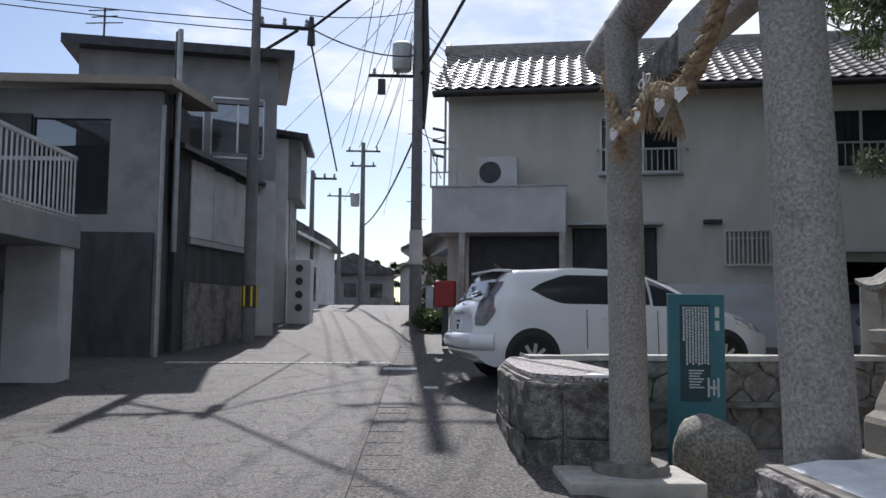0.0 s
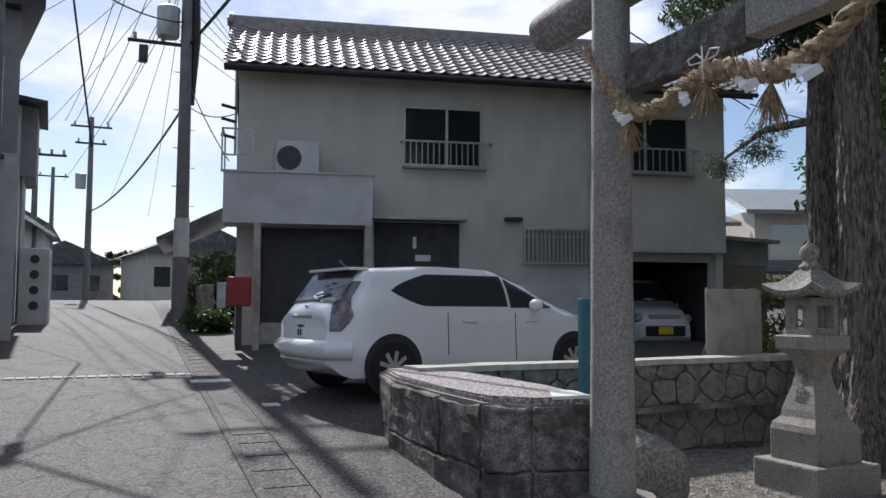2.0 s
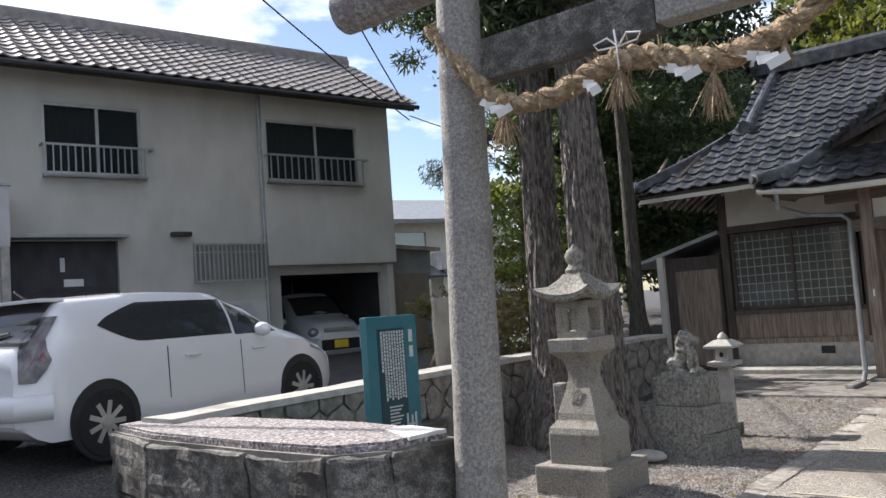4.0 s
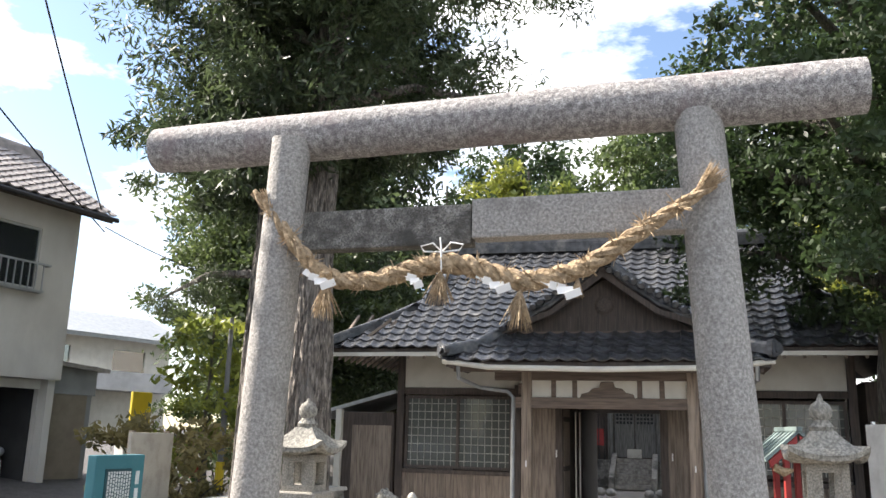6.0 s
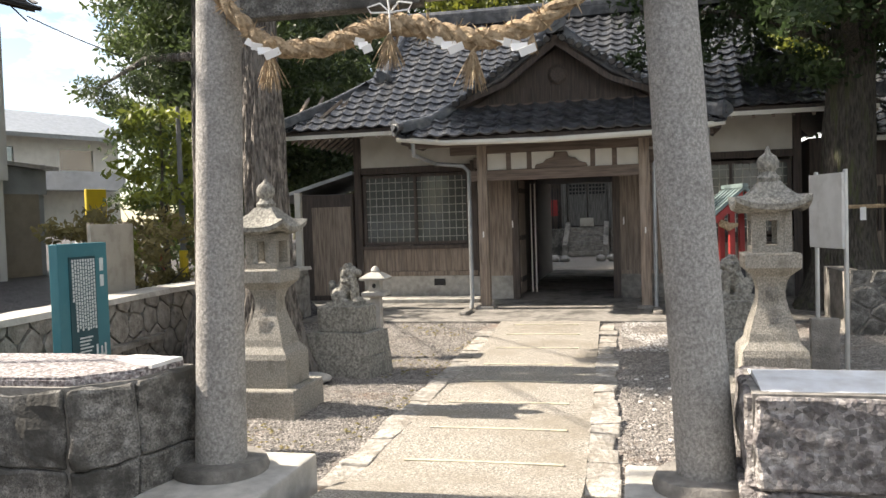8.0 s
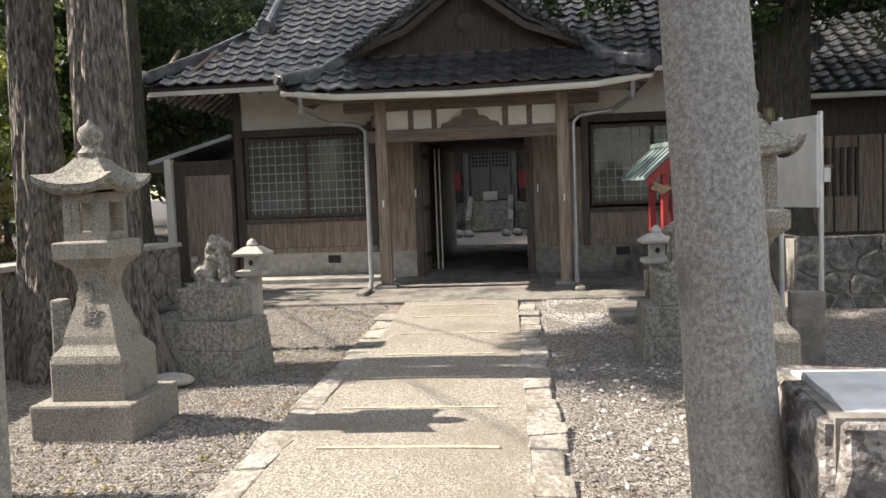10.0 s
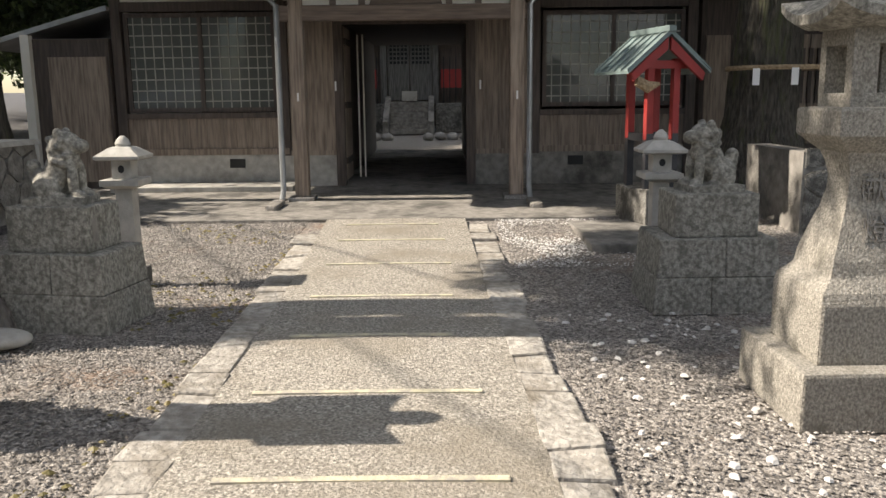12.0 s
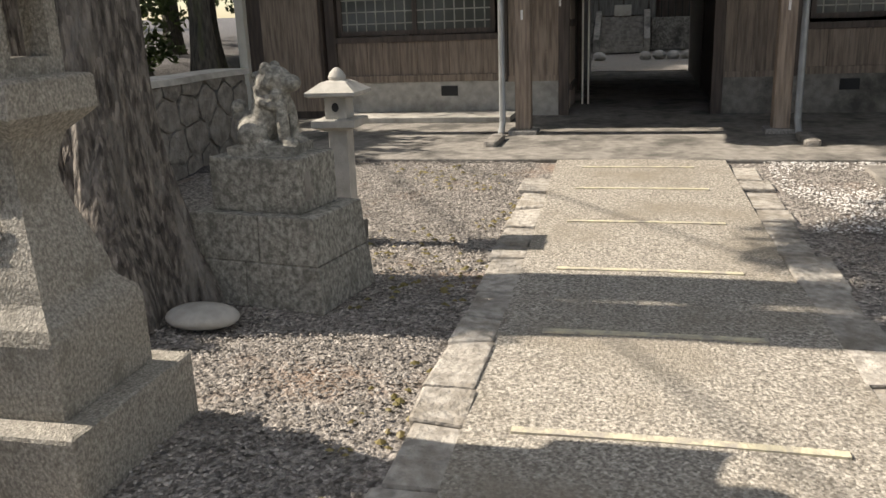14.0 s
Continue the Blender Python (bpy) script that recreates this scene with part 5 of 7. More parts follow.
# inner shrine beyond the passage
inner = thing("inner_shrine", "small grey inner shrine with lattice doors above stone steps", "shrine", (29.0, 5.5, 0.25))
for i in range(6):
    part("step", B((-1.5 + 0.26 * i, 0.2, -0.62, 0.62, 0.17 * i, 0.17 * (i + 1) - 0.004), bevel=0.01), DARKSTONE, inner)
for s in (-1, 1):
    part("stair_wall", rough_up(profile_y([(-1.6, 0.0), (-1.6, 0.4), (0.1, 1.2), (0.1, 0.0)], s * 0.72 - 0.09, s * 0.72 + 0.09), 0.01, 4), CONCRETE_OLD, inner)
    part("platform", B((-0.3, 3, s * 0.85 if s > 0 else -4, 4 if s > 0 else -0.85, 0, 0.95), bevel=0.03), MOSS_SHADE_STONE, inner)
    part("red_fence", B((-0.1, -0.04, s * 1.6 - 0.55, s * 1.6 + 0.55, 1.45, 2.05)), RED, inner, "vermilion fence panel")
    for i in range(6):
        part("fence_bar", B((-0.13, -0.1, s * 1.6 - 0.55 + i * 0.2, s * 1.6 - 0.52 + i * 0.2, 0.95, 2.45)), DARKROOM, inner)
    d = part("door", B((0.4, 0.46, min(0.02 * s, 0.74 * s), max(0.02 * s, 0.74 * s), 1.05, 3.3)), GREYWOOD, inner, "grey door with a lattice top")
    for i in range(5):
        for j in range(7):
            part("lattice_hole", B((0.385, 0.41, s * (0.12 + 0.125 * i) - 0.042, s * (0.12 + 0.125 * i) + 0.042, 2.25 + 0.14 * j, 2.34 + 0.14 * j)), DARKROOM, d)
    part("pillar", B((0.25, 0.42, s * 0.87 - 0.1, s * 0.87 + 0.1, 0.95, 3.7)), GREYWOOD, inner)
part("offering_box", B((-0.25, 0.1, -0.25, 0.25, 1.03, 1.35), bevel=0.01), BOARDM, inner)
part("back_wall", B((0.5, 0.7, -4.5, 4.5, 0.2, 3.7)), WOOD_D, inner)
part("roof", slab_face([(-0.6, -4.5, 3.6), (-0.6, 4.5, 3.6), (2, 4.5, 4.9), (2, -4.5, 4.9)], 0.15), TILE, inner)
grid("courtyard", span(20.5, 32, 0.5), span(-3, 12, 0.5), lambda x, y: 0.215 + 0.02 * noise.noise(Vector((x, y, 0))), GRAVEL, "pale gravel courtyard behind the gate")
for k in range(8):
    bm = bmesh.new()
    bmesh.ops.create_icosphere(bm, subdivisions=2, radius=1, matrix=Matrix.Translation((24.6, 5.4 + (k - 3.5) * 0.35 + (0.4 if k > 3 else -0.4), 0.3)) @ Matrix.Diagonal((0.2, 0.17, 0.14, 1)))
    solo("garden_stone", rough_up(bm, 0.05, 3), GRANITE, "pale rough garden stone before the steps", "stone", group="garden stones")

# red roofed stand
red = thing("small_red_shrine", "small red-painted shrine stand with a grey-green sheet roof on stone blocks", "shrine", (9.5, 2.35, 0.12), 14)
red.scale = (0.78, 0.78, 0.98)
# base takes the darkened stone so that it reads as tree-shaded
part("stone_base", rough_up(B((-0.45, 0.4, -0.3, 0.25, 0.0, 0.42), bevel=0.03), 0.02, 3, 1), MOSS_SHADE_STONE, red)
for x, y in ((-0.28, 0.16), (0.22, 0.16), (-0.28, -0.2), (0.22, -0.2)):
    part("lower_post", B((x - 0.045, x + 0.045, y - 0.045, y + 0.045, 0.1, 0.92)), METAL_D, red, "black lower post")
    part("post", B((x - 0.045, x + 0.045, y - 0.045, y + 0.045, 0.92, 1.72), bevel=0.005), RED, red)
part("rail", B((-0.33, 0.27, 0.1, 0.2, 0.9, 0.98), (-0.33, 0.27, -0.24, -0.16, 0.9, 0.98)), METAL_D, red)
for s in (-1, 1):
    part("roof", slab_face([(-0.5, s * 0.56, 1.6), (0.5, s * 0.56, 1.6), (0.5, 0, 1.98), (-0.5, 0, 1.98)], 0.03), GREENMETAL, red, "grey-green sheet roof slope")
    bm = bmesh.new()
    loft(bm, [[(x, s * 0.5, 1.58), (x, s * 0.02, 1.92), (x, s * 0.02, 1.8), (x, s * 0.47, 1.5)] for x in (-0.47, -0.42)])
    part("bargeboard", bm, RED, red)
    for i in range(6):
        part("batten", slab_face([(-0.5 + 0.19 * i, s * 0.57, 1.62), (-0.47 + 0.19 * i, s * 0.57, 1.62), (-0.47 + 0.19 * i, 0, 2.0), (-0.5 + 0.19 * i, 0, 2.0)], 0.02), GREENMETAL, red)
part("ridge_cap", B((-0.53, 0.53, -0.05, 0.05, 1.97, 2.03), bevel=0.01), GREENMETAL, red)
part("cross_beam", B((-0.36, -0.29, -0.34, 0.34, 1.62, 1.7)), RED, red)
part("straw_knot", tube([(-0.4, 0.4, 1.5), (-0.42, 0.25, 1.44), (-0.42, 0.1, 1.47)], [0.05, 0.06, 0.02], 8, wob=0.3), STRAW, red)


# ---- house across the lot ----
HA = -11.3
house = thing("house", "two-storey beige rendered house with grey tiled roof and a garage", "house", (0.9, 17.1, 0), HA)
HL, HD = 9.95, 4.2


def wall_with_holes(parent, x0, x1, z0, z1, y, th, holes, material, name="wall"):
    """An upright wall along x with rectangular openings cut through."""
    xs_ = sorted({x0, x1, *[v for h in holes for v in (h[0], h[1])]})
    zs_ = sorted({z0, z1, *[v for h in holes for v in (h[2], h[3])]})
    bm = bmesh.new()
    for a, b in zip(xs_, xs_[1:]):
        for c, d in zip(zs_, zs_[1:]):
            if not any(h[0] <= a and b <= h[1] and h[2] <= c and d <= h[3] for h in holes):
                box(bm, a, b, y, y + th, c, d)
    bmesh.ops.remove_doubles(bm, verts=list(bm.verts), dist=1e-4)
    return part(name, bm, material, parent)


wall_with_holes(house, 0.15, 7.05, 0.5, 6.05, 0, 0.15, [(3.25, 4.82, 4.33, 5.5), (2.7, 4.36, 0.5, 3.22), (0.6, 2.5, 0.5, 3.3), (5.65, 6.95, 2.45, 3.15)], STUCCO)
wall_with_holes(house, 7.05, HL, 2.75, 6.05, -0.12, 0.15, [(6.92 + 0.2, 9.15, 4.34, 5.5)], STUCCO)
wall_with_holes(house, 7.05, HL, 0.4, 2.75, 0.25, 0.12, [(7.45, 9.78, 0.4, 2.55)], STUCCO)
part("overhang_floor", B((7.05, HL, -0.11, 0.3, 2.72, 2.8)), STUCCO, house)
part("side_wall", B((HL - 0.15, HL, 0.03, HD, 0.4, 6.05)), STUCCO, house)
part("side_wall", B((0.15, 0.3, 0.15, HD, 0.4, 6.05)), STUCCO, house)
part("rear_wall", B((0.15, HL, HD, HD + 0.15, 0.4, 6.05)), STUCCO, house)
# near-black floor, its colour holding the dimness indoors
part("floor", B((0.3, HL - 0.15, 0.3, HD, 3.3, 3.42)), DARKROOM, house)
# near-black garage wall and added sheets put the inside shade into colour
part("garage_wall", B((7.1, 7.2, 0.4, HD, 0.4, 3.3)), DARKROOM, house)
part("garage_shade_sheet", B((9.784, 9.797, 0.4, HD, 0.4, 3.25)), DARKROOM, house)
part("garage_shade_sheet", B((7.2, 9.7, HD - 0.1, HD - 0.02, 0.4, 3.25)), DARKROOM, house)
part("garage_shade_sheet", B((7.2, 9.7, 0.4, HD - 0.1, 2.6, 2.68)), DARKROOM, house)
part("dado", B((4.5, 7.0, -0.03, 0.0, 0.5, 2.1)), STUCCO_W, house, "paler render below the grille")
part("downpipe", tube([(7.02, -0.06, 6.0), (7.02, -0.06, 0.6)], 0.035, 8), METAL, house)


def house_window(x0, x1, z0, z1, y, rail):
    w = part("window", B((x0, x1, y + 0.02, y + 0.09, z1 - 0.04, z1), (x0, x1, y + 0.02, y + 0.09, z0, z0 + 0.04), (x0, x0 + 0.04, y + 0.02, y + 0.09, z0, z1), (x1 - 0.04, x1, y + 0.02, y + 0.09, z0, z1), ((x0 + x1) / 2 + 0.05, (x0 + x1) / 2 + 0.1, y + 0.03, y + 0.09, z0, z1)), ALU, house, "aluminium sliding window")
    part("pane", B((x0 + 0.04, x1 - 0.04, y + 0.055, y + 0.06, z0 + 0.04, z1 - 0.04)), GLASS, w)
    bm = bmesh.new()
    loft(bm, [[(x0 + k * (x1 - x0) * 0.55, y + 0.2 + 0.02 * math.sin(k * 50), z) for k in span(0, 1, 0.03)] for z in (z0, z1)], cap=False, closed=False)
    part("curtain", bm, CURTAIN, w)
    # near-black sheet standing in for the unlit room behind the pane
    part("room_shade", B((x0 - 0.3, x1 + 0.3, y + 0.6, y + 0.65, z0 - 0.3, z1 + 0.2)), DARKROOM, w)
    r = part("window_rail", B((x0 - 0.06, x1 + 0.15, y - 0.19, y - 0.16, rail - 0.02, rail + 0.015), (x0 - 0.02, x1 + 0.05, y - 0.19, y - 0.16, z0 - 0.06, z0 - 0.03), (x0 - 0.06, x0 - 0.03, y - 0.19, y, rail - 0.02, rail + 0.01), (x1 + 0.12, x1 + 0.15, y - 0.19, y, rail - 0.02, rail + 0.01), (x0 - 0.03, x1 + 0.06, y - 0.12, y, z0 - 0.07, z0 - 0.02)), METAL, house, "grey metal window guard rail")
    n = 14
    for i in range(n + 1):
        x = x0 + (x1 - x0) * i / n
        part("baluster", B((x - 0.01, x + 0.01, y - 0.185, y - 0.165, z0 - 0.05, rail)), METAL, r)


house_window(3.25, 4.82, 4.33, 5.5, 0.0, 4.78)
house_window(7.12, 9.15, 4.34, 5.5, -0.12, 4.8)
g = part("window_grille", B((5.62, 7.0, -0.12, -0.09, 3.12, 3.16), (5.62, 7.0, -0.12, -0.09, 2.45, 2.49), (5.62, 7.0, -0.12, -0.09, 2.98, 3.0)), ALU, house, "aluminium window grille")
for i in range(17):
    part("bar", B((5.63 + i * 0.084, 5.66 + i * 0.084, -0.115, -0.095, 2.47, 3.14)), ALU, g)
part("pane", B((5.65, 6.95, 0.08, 0.09, 2.45, 3.15)), CURTAIN, house)
part("vent_hood", B((5.25, 5.6, -0.15, 0, 3.28, 3.36), bevel=0.02), METAL_D, house)
d = part("entrance_door", B((2.72, 4.34, 0.06, 0.1, 0.6, 3.2)), DARKWALL, house, "dark entrance door recess")
part("number_plate", B((3.45, 3.52, 0.045, 0.06, 2.72, 2.95)), PAPER, d)
part("name_plate", B((3.5, 3.8, 0.045, 0.06, 2.48, 2.6)), PAPER, d)
for i in range(18):
    part("slat", B((2.75, 4.3, 0.05, 0.062, 0.7 + i * 0.1, 0.77 + i * 0.1)), METAL_D, d)
part("door_hood", B((2.6, 4.45, -0.35, 0.0, 3.24, 3.3), bevel=0.01), METAL, house)
s_ = part("roller_shutter", B((0.62, 2.48, 0.05, 0.08, 0.6, 3.3)), METAL_D, house, "dark roller shutter")
for i in range(26):
    part("slat", B((0.64, 2.46, 0.035, 0.055, 0.85 + i * 0.095, 0.935 + i * 0.095)), METAL_D, s_)
part("shutter_base", B((0.6, 2.5, -0.02, 0.06, 0.6, 1.3)), CONCRETE, house)
# balcony
b_ = part("balcony", B((-0.05, 2.57, -0.85, -0.77, 3.06, 3.96), (-0.05, 0.03, -0.77, 0.0, 3.06, 3.96), (2.49, 2.57, -0.77, 0.0, 3.06, 3.96), (0.03, 2.49, -0.77, 0.0, 3.06, 3.14)), STUCCO_W, house, "pale sheet-faced balcony")
for i in range(12):
    part("seam", B((0.15 + i * 0.2, 0.16 + i * 0.2, -0.856, -0.85, 3.08, 3.94)), STUCCO_W, b_)
part("coping", B((-0.08, 2.6, -0.88, -0.74, 3.96, 3.99)), METAL, b_)
for x in (0.55, 2.5):
    part("column", B((x - 0.06, x + 0.06, -0.84, -0.72, 0.6, 3.06), bevel=0.008), CONCRETE, house)
fr = part("drying_rack", B((-0.1, -0.07, -0.8, -0.77, 3.96, 4.75)), METAL, house, "metal clothes-drying frame")
for bar in ((-0.1, -0.07, -0.05, -0.02, 3.96, 4.75), (-0.1, 0.45, -0.8, -0.77, 4.72, 4.75), (0.42, 0.45, -0.8, -0.77, 3.96, 4.75), (-0.1, 0.45, -0.8, -0.77, 4.25, 4.28), (0.17, 0.2, -0.8, -0.77, 3.96, 4.75), (-0.1, -0.07, -0.8, -0.02, 4.72, 4.75)):
    part("bar", B(bar), METAL, fr)
ac = part("air_conditioner", B((0.84, 1.62, -0.6, -0.3, 3.97, 4.6), bevel=0.02), STUCCO_W, house, "outdoor air-conditioning unit")
part("fan_grille", lathe([(0.22, -0.01), (0.22, 0.01)], 20), METAL_D, ac).matrix_basis = Matrix.Translation((1.08, -0.6, 4.28)) @ pose(0, 0, 0, 90)
# roof
for pts, nm in (([(0.0 - 0.1, -0.5, 5.98), (HL + 0.45, -0.5, 5.98), (HL + 0.45, 2.0, 7.5), (-0.1, 2.0, 7.5)], "f"), ([(HL + 0.45, 2.0, 7.5), (HL + 0.45, HD + 0.6, 5.9), (-0.1, HD + 0.6, 5.9), (-0.1, 2.0, 7.5)], "b")):
    part("roof", slab_face(pts, 0.12), WOOD_D, house)
tile_field(house, (-0.12, -0.56, 5.98), (1, 0, 0), (0, 1, 0.608), 39, 12, lambda u, s: True, TILE_H, single=lambda u, s: s < 1.7)
ridge(house, [(HL + 0.4, 2.0, 7.55), (-0.12, 2.0, 7.55)], 0.13, TILE_H)
part("eave_gutter", tube([(-0.1, -0.58, 5.93), (HL + 0.5, -0.58, 5.93)], 0.05, 8), METAL_D, house)
for x, m_ in ((0.17, 1), (HL - 0.03, 1)):
    part("gable", profile_x([(-0.0, 6.0), (HD + 0.1, 6.0), (2.0, 7.4)], x - 0.1, x), STUCCO, house)
# mast with brackets at the corner
mast = part("wire_mast", tube([(0.1, -0.1, 4.4), (0.1, -0.1, 6.0)], 0.025, 8), METAL, house)
for z in (4.7, 5.0, 5.25):
    part("bracket", tube([(0.1, -0.1, z), (-0.15, -0.2, z + 0.04)], 0.03, 6), METAL_D, mast)
# mailboxes and meter by the corner
mb = thing("mailbox", "red mailbox on a dark post by the shuttered shop", "mailbox", (0.95, 15.95, 0.85), HA)
part("box", B((-0.2, 0.2, -0.12, 0.12, 0.75, 1.25), bevel=0.03), RED, mb)
part("post", B((-0.05, 0.05, -0.05, 0.05, 0, 0.78)), METAL_D, mb)
part("door", B((-0.36, -0.21, -0.12, 0.1, 0.72, 1.15), bevel=0.01), METAL, mb, "grey meter box")

# shutter garage at the end of the house
ann = thing("garage_annex", "low dark garage with a brown roller shutter", "garage", (0.9, 17.1, 0), HA)
part("wall", B((9.96, 11.3, 0.6, 4, 0.4, 3.1)), GREYWALL, ann)
sh = part("roller_shutter", B((10.0, 11.12, 0.53, 0.595, 0.5, 2.5)), SHUTTER, ann)
for i in range(24):
    part("slat", B((10.0, 11.12, 0.515, 0.535, 0.52 + i * 0.082, 0.595 + i * 0.082)), SHUTTER, sh)
part("lintel", B((9.96, 11.3, 0.5, 0.6, 2.5, 3.1)), GREYWALL, ann)
part("roof", slab_face([(9.9, 0.3, 3.15), (11.45, 0.3, 3.05), (11.45, 4.2, 3.3), (9.9, 4.2, 3.4)], 0.08), TILE_H, ann)


# ---- cars ----
def car(label, loc, rz, L, W, Hh, top, belt, side_glass, wheels, wr, kind):
    """A car body lofted from stations; x runs from the tail (0) to the nose (L)."""
    t = thing("car", label, "car", loc, rz)

    def curve(tab, x):
        for (x0, a), (x1, b) in zip(tab, tab[1:]):
            if x <= x1:
                k = (x - x0) / (x1 - x0)
                return a + (b - a) * (k * k * (3 - 2 * k) * 0.5 + k * 0.5)
        return tab[-1][1]

    def half(x):
        e = min(x, L - x)
        return W / 2 * (1 - 0.22 * max(0, 1 - e / 0.55) ** 2.2)

    def width(x, z):
        zb, zt = curve(belt, x), curve(top, x)
        w = half(x)
        if z < 0.35:
            return w * (0.94 + 0.06 * (z - 0.15) / 0.2)
        if z <= zb:
            return w * (1 - 0.03 * (z - 0.35) / max(0.1, zb - 0.35))
        k = min(1, (z - zb) / max(0.05, zt - zb))
        return w * 0.97 * (1 - 0.2 * k - 0.12 * k ** 4)

    bm = bmesh.new()
    rings = []
    xs_ = [0.0, 0.03, 0.08, 0.15] + span(0.25, L - 0.25, 0.12) + [L - 0.15, L - 0.08, L - 0.03, L]
    for x in xs_:
        zt, zb = curve(top, x), curve(belt, x)
        lo = 0.2 + 0.16 * max(0, 1 - min(x, L - x) / 0.2)
        zs_ = [lo, 0.35, 0.5, 0.65, min(zb, zt - 0.06)] + [zb + (zt - zb) * k for k in (0.3, 0.6, 0.85, 0.96)] if zt - zb > 0.1 else [lo, 0.35, 0.5, 0.6, 0.68] + [0.68 + (zt - 0.68) * k for k in (0.3, 0.6, 0.85, 0.96)]
        side = [(width(x, z), z) for z in zs_]
        ring = [(x, -w, z) for w, z in side] + [(x, -side[-1][0] * 0.6, zt), (x, 0, zt + 0.015), (x, side[-1][0] * 0.6, zt)] + [(x, w, z) for w, z in side[::-1]]
        rings.append(ring)
    loft(bm, rings)
    body = part("body", bm, CARWHITE, t, smooth=True)
    for s in (-1, 1):
        for x0, x1, zlo, zhi in side_glass:
            bm = bmesh.new()
            rows = []
            for k in span(0, 1, 1 / 16):
                x = x0 + (x1 - x0) * k
                za, zb2 = zlo(x), zhi(x)
                rows.append([(x, s * (width(x, za + (zb2 - za) * j / 5) + 0.004), za + (zb2 - za) * j / 5) for j in range(6)])
            loft(bm, rows, cap=False, closed=False)
            part("side_window", bm, CARGLASS, t)
        for wx in wheels:
            w = part("wheel_well", lathe([(wr + 0.055, -0.004), (wr + 0.05, 0.006)], 28), BLACKPL, t)
            w.matrix_basis = Matrix.Translation((wx, s * (width(wx, 0.45) + 0.0), wr + 0.02)) @ pose(0, 0, 0, -90 * s)
            wh = part("wheel", lathe([(wr * 0.62, -0.09), (wr * 0.96, -0.095), (wr, -0.06), (wr, 0.06), (wr * 0.96, 0.095), (wr * 0.62, 0.09)], 28), RUBBER, t, smooth=True)
            wh.matrix_basis = Matrix.Translation((wx, s * (W / 2 - 0.085), wr)) @ pose(0, 0, 0, -90 * s)
            bm = lathe([(wr * 0.66, 0.05), (wr * 0.66, 0.088), (wr * 0.6, 0.088), (wr * 0.56, 0.06)], 24)
            for i in range(9):
                a = 2 * math.pi * i / 9
                m = pose(0, 0, 0, 0, 0, math.degrees(a))
                box(bm, wr * 0.12, wr * 0.62, -0.022, 0.022, 0.06, 0.092, m)
            lathe([(wr * 0.2, 0.05), (wr * 0.2, 0.1), (wr * 0.1, 0.104)], 14, bm)
            part("rim", bm, ALU, wh)
        mr = bmesh.new()
        bmesh.ops.create_icosphere(mr, subdivisions=2, radius=1, matrix=Matrix.Translation((L * 0.655 if kind == "hatch" else L * 0.7, s * (W / 2 + 0.06), 0.99 if kind == "hatch" else 1.02)) @ Matrix.Diagonal((0.07, 0.11, 0.075, 1)))
        part("mirror", mr, CARWHITE, t, smooth=True)
        for hx in ((1.62, 2.52) if kind == "hatch" else (1.5, 2.2)):
            part("door_handle", tube([(hx, s * (width(hx, 0.8) + 0.01), 0.8), (hx + 0.09, s * (width(hx, 0.8) + 0.025), 0.8), (hx + 0.19, s * (width(hx, 0.8) + 0.01), 0.8)], 0.014, 6), CARWHITE, t)
        for sx, z0, z1 in (((1.42, 0.42, 0.9), (2.37, 0.34, 0.9)) if kind == "hatch" else ((2.35, 0.34, 0.95),)):
            bm = bmesh.new()
            loft(bm, [[(sx - 0.006, s * (width(sx, z) + 0.003), z), (sx + 0.006, s * (width(sx, z) + 0.003), z)] for z in span(z0, z1, 0.07)], cap=False, closed=False)
            part("door_gap", bm, BLACKPL, t)
    return t, width, lambda x: curve(top, x)


tp = [(0, 0.86), (0.06, 0.96), (0.14, 1.02), (0.42, 1.36), (0.6, 1.4), (1.5, 1.445), (2.1, 1.43), (2.6, 1.26), (3.0, 1.06), (3.2, 0.98), (3.7, 0.84), (3.92, 0.72), (3.995, 0.6)]
bt = [(0, 0.8), (0.4, 0.95), (1.5, 0.93), (2.6, 0.89), (3.2, 0.86), (3.995, 0.6)]
C0 = (1.72 - 0.72 * math.cos(radians(9.5)), 10.14 - 0.72 * math.sin(radians(9.5)))
off = Vector((-math.sin(radians(9.5)), math.cos(radians(9.5)))) * 0.8
aqua, aw, at_ = car("white compact hatchback parked beside the wall", (C0[0] + off.x, C0[1] + off.y, 0.63), 9.5, 3.995, 1.695, 1.445, tp, bt,
                    [(0.72, 2.28, lambda x: 0.97 + 0.17 * max(0, (1.15 - x) / 0.43) ** 1.5, lambda x: min(1.335, 1.14 + 0.2 * min(1, (x - 0.72) / 0.5) ** 0.7)),
                     (2.32, 2.98, lambda x: 0.955, lambda x: max(0.965, 1.335 - 0.37 * max(0, (x - 2.25) / 0.73) ** 1.15))], (0.72, 3.27), 0.3, "hatch")


def surf_patch(t, name, material, x0, x1, y0, y1, fz, lift=0.006, label=""):
    bm = bmesh.new()
    loft(bm, [[(x0 + (x1 - x0) * i / 8, y0 + (y1 - y0) * j / 8, fz(x0 + (x1 - x0) * i / 8) + lift + 0.012 * (1 - (2 * j / 8 - 1) ** 2)) for j in range(9)] for i in range(9)], cap=False, closed=False)
    part(name, bm, material, t, label)


